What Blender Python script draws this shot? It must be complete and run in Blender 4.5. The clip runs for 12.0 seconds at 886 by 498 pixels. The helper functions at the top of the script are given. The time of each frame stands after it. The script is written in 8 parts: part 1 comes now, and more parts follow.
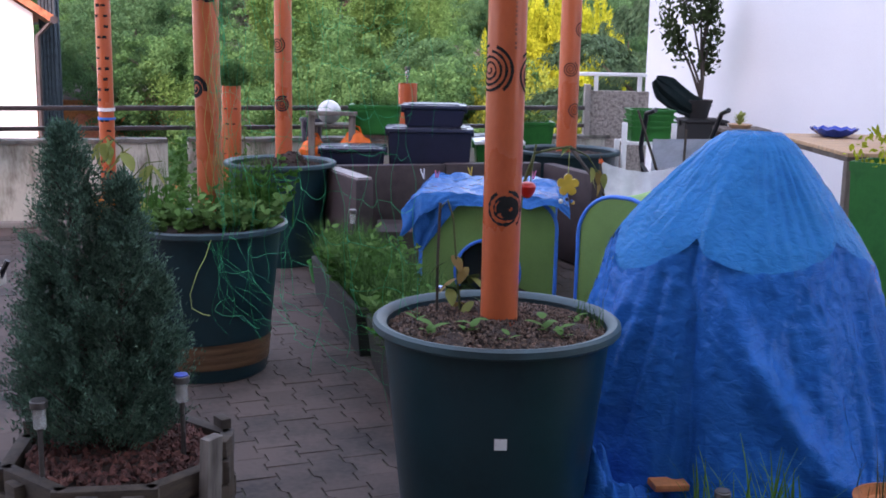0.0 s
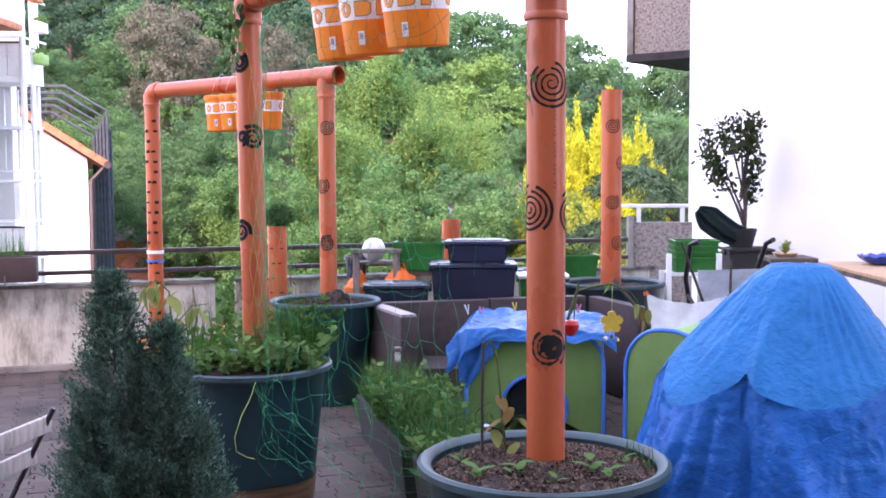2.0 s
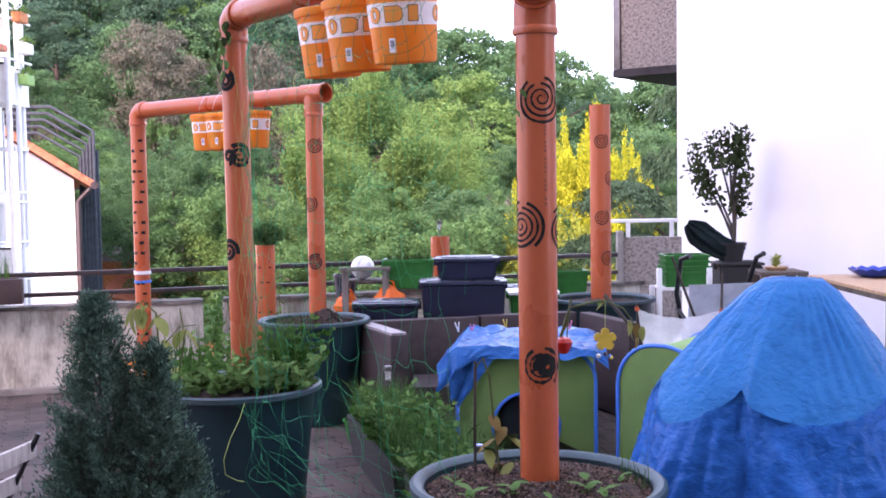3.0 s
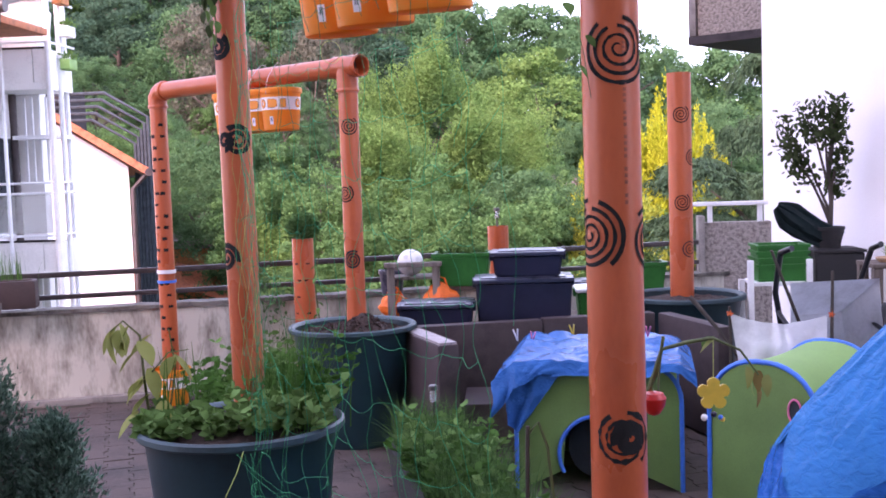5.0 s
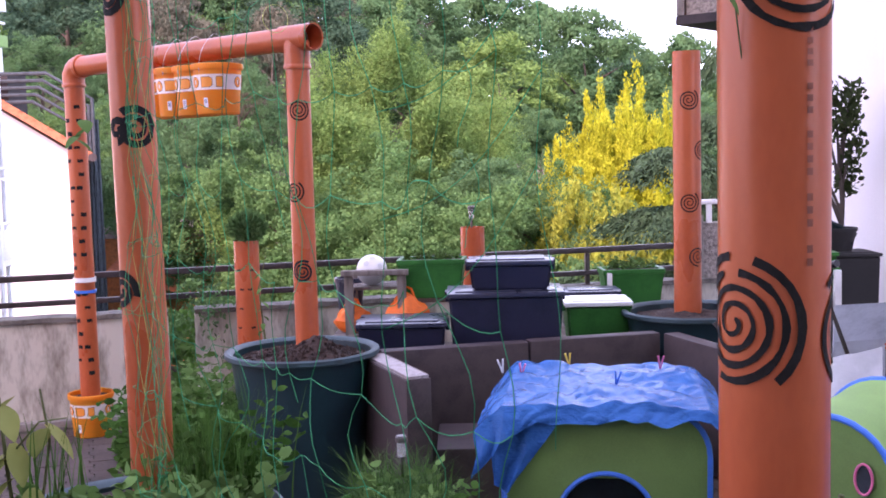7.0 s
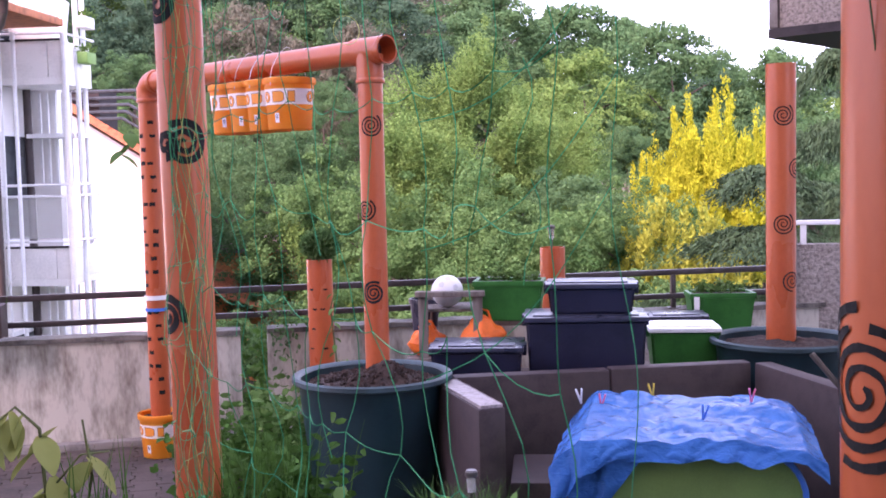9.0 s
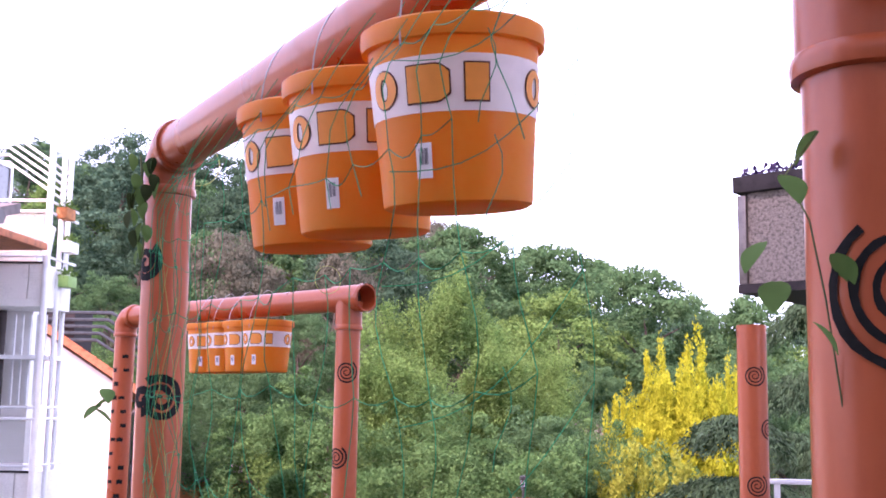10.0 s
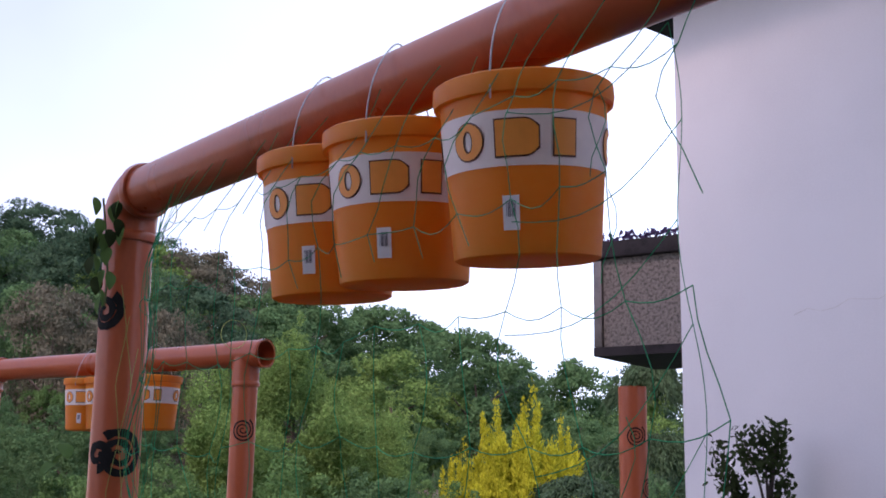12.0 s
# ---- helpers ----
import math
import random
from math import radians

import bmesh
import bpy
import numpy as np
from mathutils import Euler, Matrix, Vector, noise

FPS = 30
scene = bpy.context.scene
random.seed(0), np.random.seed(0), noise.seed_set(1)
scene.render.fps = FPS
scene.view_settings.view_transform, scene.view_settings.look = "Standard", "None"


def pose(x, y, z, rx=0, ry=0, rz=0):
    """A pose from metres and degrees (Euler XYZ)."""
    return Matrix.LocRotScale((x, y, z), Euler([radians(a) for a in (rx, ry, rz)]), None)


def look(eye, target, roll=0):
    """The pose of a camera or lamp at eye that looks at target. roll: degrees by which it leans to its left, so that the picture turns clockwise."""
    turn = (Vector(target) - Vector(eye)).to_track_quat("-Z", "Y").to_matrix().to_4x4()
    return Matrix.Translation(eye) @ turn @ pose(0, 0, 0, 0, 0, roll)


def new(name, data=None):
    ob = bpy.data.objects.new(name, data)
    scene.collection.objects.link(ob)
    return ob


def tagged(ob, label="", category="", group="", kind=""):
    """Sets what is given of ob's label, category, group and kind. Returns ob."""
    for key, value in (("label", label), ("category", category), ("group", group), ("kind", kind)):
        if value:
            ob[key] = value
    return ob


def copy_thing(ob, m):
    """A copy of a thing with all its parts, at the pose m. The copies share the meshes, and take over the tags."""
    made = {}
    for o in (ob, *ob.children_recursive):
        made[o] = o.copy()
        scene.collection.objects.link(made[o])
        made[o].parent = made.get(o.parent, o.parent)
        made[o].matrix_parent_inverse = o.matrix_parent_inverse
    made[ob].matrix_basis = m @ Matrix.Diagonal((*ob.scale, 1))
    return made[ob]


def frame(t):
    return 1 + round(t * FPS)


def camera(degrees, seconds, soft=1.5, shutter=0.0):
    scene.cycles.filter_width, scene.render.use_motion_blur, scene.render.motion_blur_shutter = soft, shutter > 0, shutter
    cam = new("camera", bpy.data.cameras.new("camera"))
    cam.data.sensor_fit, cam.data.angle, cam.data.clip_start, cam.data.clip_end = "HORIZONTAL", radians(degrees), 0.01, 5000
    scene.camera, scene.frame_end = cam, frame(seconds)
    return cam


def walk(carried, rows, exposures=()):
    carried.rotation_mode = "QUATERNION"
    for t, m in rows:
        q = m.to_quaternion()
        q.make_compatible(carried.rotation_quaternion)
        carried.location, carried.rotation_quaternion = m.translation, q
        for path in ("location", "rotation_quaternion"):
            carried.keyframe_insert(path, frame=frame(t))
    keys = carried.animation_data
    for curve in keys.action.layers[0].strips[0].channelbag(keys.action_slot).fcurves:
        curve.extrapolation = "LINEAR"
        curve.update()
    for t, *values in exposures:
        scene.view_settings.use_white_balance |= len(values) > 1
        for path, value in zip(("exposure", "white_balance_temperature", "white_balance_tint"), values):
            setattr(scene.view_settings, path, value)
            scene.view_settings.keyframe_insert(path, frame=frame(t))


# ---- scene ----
cam = camera(43.71, 12.0, 1.75)
PATH = [
    (0, (0.028, -1.077, 1.661), (0.097, 0.886, 1.285), 1.14),
    (0.5, (0.038, -1.062, 1.650), (0.055, 0.872, 1.139), 0.08),
    (1, (0.044, -1.066, 1.655), (0.043, 0.871, 1.155), -0.63),
    (1.5, (0.041, -1.061, 1.673), (0.025, 0.915, 1.362), -0.59),
    (2, (0.041, -1.063, 1.686), (0.025, 0.932, 1.546), -0.30),
    (2.5, (0.033, -1.072, 1.689), (0.022, 0.926, 1.610), 0.01),
    (3, (0.035, -1.015, 1.687), (0.040, 0.982, 1.577), -0.89),
    (3.5, (0.083, -0.810, 1.684), (0.077, 1.186, 1.569), -2.30),
    (3.7, (0.109, -0.700, 1.703), (0.041, 1.296, 1.589), -2.98),
    (5.3, (0.113, 0.268, 1.724), (-0.034, 2.257, 1.578), -1.27),
    (5.5, (0.138, 0.409, 1.745), (-0.075, 2.393, 1.612), -1.17),
    (6, (0.120, 0.687, 1.749), (-0.128, 2.664, 1.567), -0.71),
    (6.5, (0.013, 0.984, 1.764), (-0.081, 2.976, 1.611), -1.72),
    (7, (-0.007, 1.231, 1.762), (-0.050, 3.223, 1.591), -1.51),
    (7.5, (0.026, 1.443, 1.771), (-0.128, 3.432, 1.620), -1.75),
    (7.7, (0.032, 1.479, 1.766), (-0.139, 3.465, 1.603), -1.98),
    (9.3, (0.024, 1.492, 1.763), (-0.175, 3.479, 1.649), -1.12),
    (9.5, (0.025, 1.481, 1.790), (-0.161, 3.472, 1.774), -0.54),
    (10, (0.019, 1.460, 1.853), (-0.126, 3.436, 2.133), 0.97),
    (10.5, (0.021, 1.428, 1.871), (-0.076, 3.375, 2.320), 1.45),
    (11, (0.019, 1.423, 1.871), (-0.069, 3.365, 2.340), 1.36),
    (11.5, (-0.046, 1.444, 1.867), (-0.139, 3.394, 2.299), 1.89),
    (12, (-0.361, 1.458, 1.831), (-0.197, 3.412, 2.224), 0.95),
]
walk(cam, [(t, look(eye, target, roll)) for t, eye, target, roll in PATH],
     [(0, 1.48, 7050, 48), (0.6, 1.53, 7050, 48), (1.5, 2.05, 7050, 52), (2.2, 2.1, 7050, 57), (3.2, 1.85, 7050, 60), (5.5, 1.75, 7100, 65), (7.7, 1.72, 7200, 66), (9.5, 1.78, 7150, 70), (10.0, 1.63, 7050, 70), (10.5, 1.38, 7000, 70), (11.2, 0.85, 6950, 62), (12, 0.30, 6950, 54)])

# ---- world and sun: bright, thinly clouded evening sky ----
SUN_ELEV, SUN_AZ = radians(38), radians(208)
world = bpy.data.worlds.new("sky")
scene.world = world
world.use_nodes = True
wn = world.node_tree
wn.nodes.clear()
w_out = wn.nodes.new("ShaderNodeOutputWorld")
w_bg = wn.nodes.new("ShaderNodeBackground")
w_sky = wn.nodes.new("ShaderNodeTexSky")
w_sky.sky_type = 'NISHITA'
w_sky.sun_disc = False
w_sky.sun_elevation = SUN_ELEV
w_sky.sun_rotation = SUN_AZ
w_sky.air_density, w_sky.dust_density, w_sky.ozone_density = 1.0, 1.5, 1.5
w_cloud = wn.nodes.new("ShaderNodeMix")
w_cloud.data_type = 'RGBA'
w_noise = wn.nodes.new("ShaderNodeTexNoise")
w_noise.inputs["Scale"].default_value = 1.6
w_noise.inputs["Detail"].default_value = 5
w_dir = wn.nodes.new("ShaderNodeTexCoord")
w_dot = wn.nodes.new("ShaderNodeVectorMath")
w_dot.operation = 'DOT_PRODUCT'
w_dot.inputs[1].default_value = (0.75, 0.0, -0.85)
w_veil = wn.nodes.new("ShaderNodeMath")
w_veil.operation = 'MULTIPLY_ADD'
w_veil.inputs[1].default_value = 0.55
w_ramp = wn.nodes.new("ShaderNodeMapRange")
w_ramp.inputs["From Min"].default_value, w_ramp.inputs["From Max"].default_value = -0.20, 0.32
w_ramp.inputs["To Min"].default_value, w_ramp.inputs["To Max"].default_value = 0.35, 0.80
wn.links.new(w_dir.outputs["Generated"], w_noise.inputs["Vector"])
wn.links.new(w_dir.outputs["Generated"], w_dot.inputs[0])
wn.links.new(w_noise.outputs["Fac"], w_veil.inputs[0])
wn.links.new(w_dot.outputs["Value"], w_veil.inputs[2])
wn.links.new(w_veil.outputs[0], w_ramp.inputs["Value"])
wn.links.new(w_ramp.outputs["Result"], w_cloud.inputs["Factor"])
wn.links.new(w_sky.outputs["Color"], w_cloud.inputs["A"])
w_cloud.inputs["B"].default_value = (6.6, 10.5, 12.3, 1)
wn.links.new(w_cloud.outputs["Result"], w_bg.inputs["Color"])
w_bg.inputs["Strength"].default_value = 0.15
wn.links.new(w_bg.outputs["Background"], w_out.inputs["Surface"])

sun = new("sun", bpy.data.lights.new("sun", 'SUN'))
sun.data.energy, sun.data.angle, sun.data.color = 2.9, radians(18), (1.0, 0.93, 0.80)
# the sky's rotation turns clockwise from north (+y)
sd = Vector((math.sin(SUN_AZ) * math.cos(SUN_ELEV), math.cos(SUN_AZ) * math.cos(SUN_ELEV), math.sin(SUN_ELEV)))
sun.matrix_world = look(sd * 50, (0, 0, 0))


# ---- materials ----
def mat(name, col, rough=0.6, var=0.25, scale=8.0, fine=60.0, bump=0.15, metal=0.0, col2=None, island=0.0,
        objrand=0.0, transl=0.0, spec=0.5, stretch=(1, 1, 1), bump_dist=0.004, alpha=1.0, place=False):
    """A surface with broad stains, fine grain and relief, at real size."""
    m = bpy.data.materials.new(name)
    m.use_nodes = True
    nt = m.node_tree
    b = nt.nodes["Principled BSDF"]
    tc = nt.nodes.new("ShaderNodeTexCoord")
    mp = nt.nodes.new("ShaderNodeMapping")
    mp.inputs["Scale"].default_value = stretch
    if place:    # one pattern that runs on from piece to piece
        nt.links.new(nt.nodes.new("ShaderNodeNewGeometry").outputs["Position"], mp.inputs["Vector"])
    else:
        nt.links.new(tc.outputs["Object"], mp.inputs["Vector"])
    n1 = nt.nodes.new("ShaderNodeTexNoise")
    n1.inputs["Scale"].default_value, n1.inputs["Detail"].default_value = scale, 6
    n2 = nt.nodes.new("ShaderNodeTexNoise")
    n2.inputs["Scale"].default_value, n2.inputs["Detail"].default_value = fine, 4
    for n in (n1, n2):
        nt.links.new(mp.outputs["Vector"], n.inputs["Vector"])
    add = nt.nodes.new("ShaderNodeMath")
    add.operation = 'MULTIPLY_ADD'
    add.inputs[1].default_value = 0.35
    nt.links.new(n2.outputs["Fac"], add.inputs[0])
    nt.links.new(n1.outputs["Fac"], add.inputs[2])
    mr = nt.nodes.new("ShaderNodeMapRange")
    mr.inputs["From Min"].default_value, mr.inputs["From Max"].default_value = 0.45, 0.75
    nt.links.new(add.outputs[0], mr.inputs["Value"])
    mix = nt.nodes.new("ShaderNodeMix")
    mix.data_type = 'RGBA'
    c2 = col2 or tuple(min(1, c * (1 + var)) for c in col)
    mix.inputs["A"].default_value = (*[c * (1 - var) for c in col], 1) if col2 is None else (*col, 1)
    mix.inputs["B"].default_value = (*c2, 1)
    nt.links.new(mr.outputs["Result"], mix.inputs["Factor"])
    last = mix.outputs["Result"]
    for amount, kind in ((island, "ShaderNodeNewGeometry"), (objrand, "ShaderNodeObjectInfo")):
        if amount:
            src = nt.nodes.new(kind)
            r = nt.nodes.new("ShaderNodeMapRange")
            r.inputs["To Min"].default_value, r.inputs["To Max"].default_value = 1 - amount, 1 + amount
            nt.links.new(src.outputs["Random Per Island" if island and kind.endswith("Geometry") else "Random"], r.inputs["Value"])
            hs = nt.nodes.new("ShaderNodeHueSaturation")
            nt.links.new(r.outputs["Result"], hs.inputs["Value"])
            nt.links.new(last, hs.inputs["Color"])
            last = hs.outputs["Color"]
    nt.links.new(last, b.inputs["Base Color"])
    rr = nt.nodes.new("ShaderNodeMapRange")
    rr.inputs["To Min"].default_value, rr.inputs["To Max"].default_value = max(0.02, rough - 0.12), min(1, rough + 0.12)
    nt.links.new(n1.outputs["Fac"], rr.inputs["Value"])
    nt.links.new(rr.outputs["Result"], b.inputs["Roughness"])
    b.inputs["Metallic"].default_value = metal
    b.inputs["Specular IOR Level"].default_value = spec
    if bump:
        bp = nt.nodes.new("ShaderNodeBump")
        bp.inputs["Strength"].default_value = bump
        bp.inputs["Distance"].default_value = bump_dist
        nt.links.new(add.outputs[0], bp.inputs["Height"])
        nt.links.new(bp.outputs["Normal"], b.inputs["Normal"])
    if transl:
        out = nt.nodes["Material Output"]
        tr = nt.nodes.new("ShaderNodeBsdfTranslucent")
        nt.links.new(last, tr.inputs["Color"])
        ms = nt.nodes.new("ShaderNodeMixShader")
        ms.inputs["Fac"].default_value = transl
        nt.links.new(b.outputs["BSDF"], ms.inputs[1])
        nt.links.new(tr.outputs["BSDF"], ms.inputs[2])
        nt.links.new(ms.outputs["Shader"], out.inputs["Surface"])
    if alpha < 1:
        b.inputs["Alpha"].default_value = alpha
    return m


M = {
    "pipe": mat("orange_pvc", (0.47, 0.084, 0.027), 0.30, 0.12, 3, 90, 0.05, col2=(0.56, 0.114, 0.038), stretch=(1, 1, 0.4)),
    # stand-in colour for the shade inside an open pipe
    "bore_shade": mat("shaded_bore_colour", (0.05, 0.016, 0.012), 0.8, 0.3),
    # soil taken near black: the slots' inner darkness is in the colour
    "slot": mat("slot_soil_and_depth", (0.005, 0.004, 0.004), 0.95, 0.6, 30, 120, 0.5),
    "print": mat("faded_print", (0.27, 0.065, 0.032), 0.6, 0.3),
    "tub": mat("dark_green_plastic", (0.002, 0.020, 0.027), 0.36, 0.3, 4, 40, 0.06, col2=(0.004, 0.031, 0.040)),
    "tub_rim": mat("greyish_green_rim", (0.014, 0.044, 0.052), 0.5, 0.3, 10, 60, 0.1),
    "soil": mat("potting_soil", (0.016, 0.008, 0.006), 0.95, 0.5, 25, 140, 0.9, col2=(0.046, 0.022, 0.015), bump_dist=0.02),
    "chip": mat("bark_chips", (0.085, 0.050, 0.036), 0.9, 0.4, 30, 90, 0.3, island=0.85),
    "tape": mat("brown_packing_tape", (0.12, 0.062, 0.032), 0.35, 0.3, 6, 40, 0.4, stretch=(1, 1, 14)),
    "white_label": mat("white_paper", (0.78, 0.78, 0.78), 0.6, 0.06),
    "barcode": mat("dark_print", (0.10, 0.10, 0.12), 0.6, 0.1),
    "bucket": mat("orange_bucket_plastic", (0.98, 0.37, 0.024), 0.38, 0.1, 5, 60, 0.05, col2=(0.98, 0.42, 0.042), transl=0.50),
    "bucket_white": mat("white_bucket_band", (0.90, 0.84, 0.80), 0.42, 0.06, 8, 50, 0.04, transl=0.15),
    "bucket_logo": mat("logo_orange", (0.95, 0.31, 0.04), 0.45, 0.06),
    "bucket_dark": mat("logo_outline", (0.10, 0.022, 0.015), 0.5, 0.1),
    "steel": mat("steel_wire", (0.42, 0.43, 0.44), 0.35, 0.2, metal=0.9),
    "tarp": None,
    "paver": mat("concrete_paver", (0.028, 0.020, 0.017), 0.9, 0.3, 2.6, 38, 0.6, col2=(0.084, 0.057, 0.047), objrand=0.14, place=True),
    "paver_rest": mat("concrete_paver_far", (0.028, 0.020, 0.017), 0.9, 0.3, 2.6, 38, 0.6, col2=(0.084, 0.057, 0.047), island=0.14, place=True),
    "joint": mat("mossy_joint_sand", (0.012, 0.010, 0.008), 0.95, 0.5, 3, 80, 0.5, col2=(0.040, 0.036, 0.020)),
    "concrete": mat("weathered_concrete", (0.17, 0.15, 0.12), 0.9, 0.4, 7.5, 46, 0.7, col2=(0.50, 0.492, 0.425), stretch=(1, 1, 0.34)),
    "cap": mat("dirty_concrete_cap", (0.11, 0.10, 0.09), 0.9, 0.4, 5, 60, 0.5, col2=(0.26, 0.24, 0.22)),
    "coping": mat("sooty_coping", (0.028, 0.026, 0.023), 0.9, 0.4, 7, 60, 0.6, col2=(0.17, 0.16, 0.14)),
    "rail": mat("dark_rail_paint", (0.035, 0.026, 0.026), 0.45, 0.3, 12, 80, 0.1),
    "wall_white": mat("white_render", (0.85, 0.84, 0.85), 0.85, 0.035, 0.7, 60, 0.25),
    "pebble_warm": mat("warm_exposed_aggregate", (0.11, 0.095, 0.085), 0.9, 0.5, 30, 110, 1.0, col2=(0.36, 0.32, 0.29), bump_dist=0.02),
    "pebble": mat("exposed_aggregate", (0.055, 0.050, 0.046), 0.9, 0.5, 30, 110, 1.0, col2=(0.25, 0.225, 0.20), bump_dist=0.02),
    "dark_frame": mat("dark_brown_frame", (0.028, 0.025, 0.027), 0.7, 0.3, spec=0.15),
    "wicker": mat("brown_wicker", (0.046, 0.032, 0.034), 0.6, 0.25, 10, 90, 0.35, col2=(0.070, 0.050, 0.050), spec=0.25),
    "wicker_light": mat("bleached_wicker", (0.27, 0.23, 0.225), 0.6, 0.3, 30, 120, 0.5),
    "box_dark": mat("navy_storage_plastic", (0.014, 0.015, 0.034), 0.36, 0.25, 5, 60, 0.06),
    "box_lid": mat("navy_lid_plastic", (0.030, 0.035, 0.060), 0.30, 0.25, 5, 60, 0.06),
    "green_plastic": mat("bright_green_plastic", (0.004, 0.135, 0.026), 0.42, 0.2, 6, 60, 0.05, spec=0.25),
    "white_plastic": mat("white_plastic", (0.74, 0.75, 0.74), 0.4, 0.08),
    "timber": mat("weathered_timber", (0.012, 0.008, 0.006), 0.85, 0.4, 5, 60, 0.6, col2=(0.062, 0.042, 0.029), stretch=(1, 1, 6), objrand=0.2),
    "timber_v": mat("weathered_timber_post", (0.07, 0.056, 0.047), 0.85, 0.4, 20, 60, 0.5, col2=(0.20, 0.17, 0.15), stretch=(1, 1, 0.15)),
    "bench": mat("grey_brown_wood", (0.075, 0.052, 0.04), 0.8, 0.4, 6, 60, 0.4, col2=(0.13, 0.10, 0.08), stretch=(6, 1, 1)),
    "light_wood": mat("light_wood_top", (0.42, 0.25, 0.14), 0.6, 0.3, 5, 50, 0.2, stretch=(1, 8, 1)),
    "slat": mat("bleached_slat", (0.42, 0.36, 0.32), 0.75, 0.3, 6, 60, 0.3, stretch=(6, 1, 1)),
    "black_metal": mat("black_metal", (0.012, 0.012, 0.015), 0.35, 0.3, metal=0.3),
    "orange_bag": mat("orange_bag_fabric", (0.95, 0.155, 0.012), 0.55, 0.15, 10, 80, 0.4),
    "ball": mat("white_ball_leather", (0.72, 0.72, 0.72), 0.45, 0.06),
    "ball_dark": mat("grey_ball_panel", (0.55, 0.56, 0.57), 0.45, 0.1),
    "play_green": mat("lime_nylon", (0.145, 0.29, 0.078), 0.6, 0.12, 3, 120, 0.12, transl=0.2),
    "play_light": mat("pale_lime_nylon", (0.21, 0.42, 0.12), 0.6, 0.12, 3, 120, 0.12, transl=0.2),
    "play_blue": mat("blue_binding_tape", (0.012, 0.17, 0.62), 0.5, 0.15),
    # the darkness inside the tents is put into this colour
    "play_dark": mat("dark_tent_inside", (0.02, 0.03, 0.035), 0.8, 0.3),
    "yellow": mat("yellow_plastic", (0.72, 0.50, 0.06), 0.5, 0.12),
    "pink": mat("pink_plastic", (0.75, 0.16, 0.28), 0.45, 0.1),
    "red": mat("red_plastic", (0.45, 0.018, 0.012), 0.35, 0.25),
    "net": mat("green_net_cord", (0.001, 0.27, 0.125), 0.7, 0.2, spec=0.05),
    "cord": mat("yellow_green_cord", (0.34, 0.42, 0.13), 0.7, 0.2, spec=0.1),
    "terracotta": mat("terracotta", (0.45, 0.15, 0.05), 0.8, 0.25, 12, 60, 0.2),
    "lava": mat("red_lava_gravel", (0.078, 0.027, 0.021), 0.95, 0.5, 40, 120, 0.6, island=0.5),
    "lamp_glass": mat("clear_plastic", (0.50, 0.50, 0.48), 0.15, 0.1, alpha=0.38),
    "lamp_metal": mat("brushed_steel", (0.13, 0.12, 0.115), 0.42, 0.2, metal=0.8),
    "lamp_blue": mat("solar_cell_blue", (0.05, 0.10, 0.45), 0.25, 0.2),
    "stem": mat("plant_stem", (0.075, 0.10, 0.03), 0.7, 0.3),
    "bark": mat("bark", (0.055, 0.042, 0.034), 0.9, 0.4, 8, 40, 0.6, stretch=(1, 1, 0.2)),
    "film": mat("clear_plastic_sheet", (0.68, 0.68, 0.70), 0.25, 0.1, alpha=0.65),
    "barrow": mat("galvanised_tray", (0.55, 0.57, 0.60), 0.45, 0.15),
    "rubber": mat("black_rubber", (0.014, 0.014, 0.015), 0.7, 0.2),
    "black_film": mat("black_green_sheet", (0.010, 0.026, 0.028), 0.45, 0.3, 6, 40, 0.5, spec=0.25),
    "blue_glass": mat("blue_glazed_bowl", (0.012, 0.05, 0.32), 0.15, 0.2),
    "roof_tile": mat("orange_roof_tile", (0.42, 0.13, 0.06), 0.8, 0.3, 12, 50, 0.4),
    "far_roof": mat("grey_roof_tile", (0.15, 0.12, 0.115), 0.85, 0.3),
    "house_white": mat("house_render", (0.80, 0.78, 0.76), 0.85, 0.04, 0.5, 30, 0.1),
    "house_grey": mat("balcony_concrete", (0.74, 0.72, 0.70), 0.85, 0.15, 1.5, 30, 0.15),
    "white_steel": mat("white_painted_steel", (0.78, 0.79, 0.80), 0.4, 0.05),
    "grey_steel": mat("grey_stair_steel", (0.045, 0.058, 0.068), 0.8, 0.2, spec=0.08),
    # for the unseen shading wall and ceiling; toned to limit bounced light
    "unseen_wall": mat("unseen_wall_render", (0.46, 0.43, 0.40), 0.9, 0.15, 1.5, 30, 0.15),
    "gutter": mat("dark_gutter", (0.05, 0.035, 0.035), 0.45, 0.2),
    "window": mat("window_glass", (0.05, 0.06, 0.07), 0.08, 0.2, spec=0.8),
    "brown_box": mat("brown_flower_box", (0.05, 0.03, 0.028), 0.6, 0.2),
    "trough": mat("dark_stone_trough", (0.015, 0.013, 0.013), 0.8, 0.35, 10, 80, 0.4),
    "kerb": mat("granite_edge", (0.085, 0.075, 0.07), 0.9, 0.3, 10, 90, 0.4),
    "meadow": mat("wooded_ground", (0.016, 0.034, 0.008), 0.95, 0.4, 0.3, 6, 0.5, col2=(0.032, 0.055, 0.014)),
    "asphalt": mat("asphalt", (0.05, 0.05, 0.052), 0.9, 0.25, 2, 60, 0.3),
    "blue_thing": mat("light_blue_plastic", (0.03, 0.30, 0.60), 0.4, 0.2),
    "orange_knot": mat("orange_string", (0.65, 0.10, 0.02), 0.6, 0.2),
}


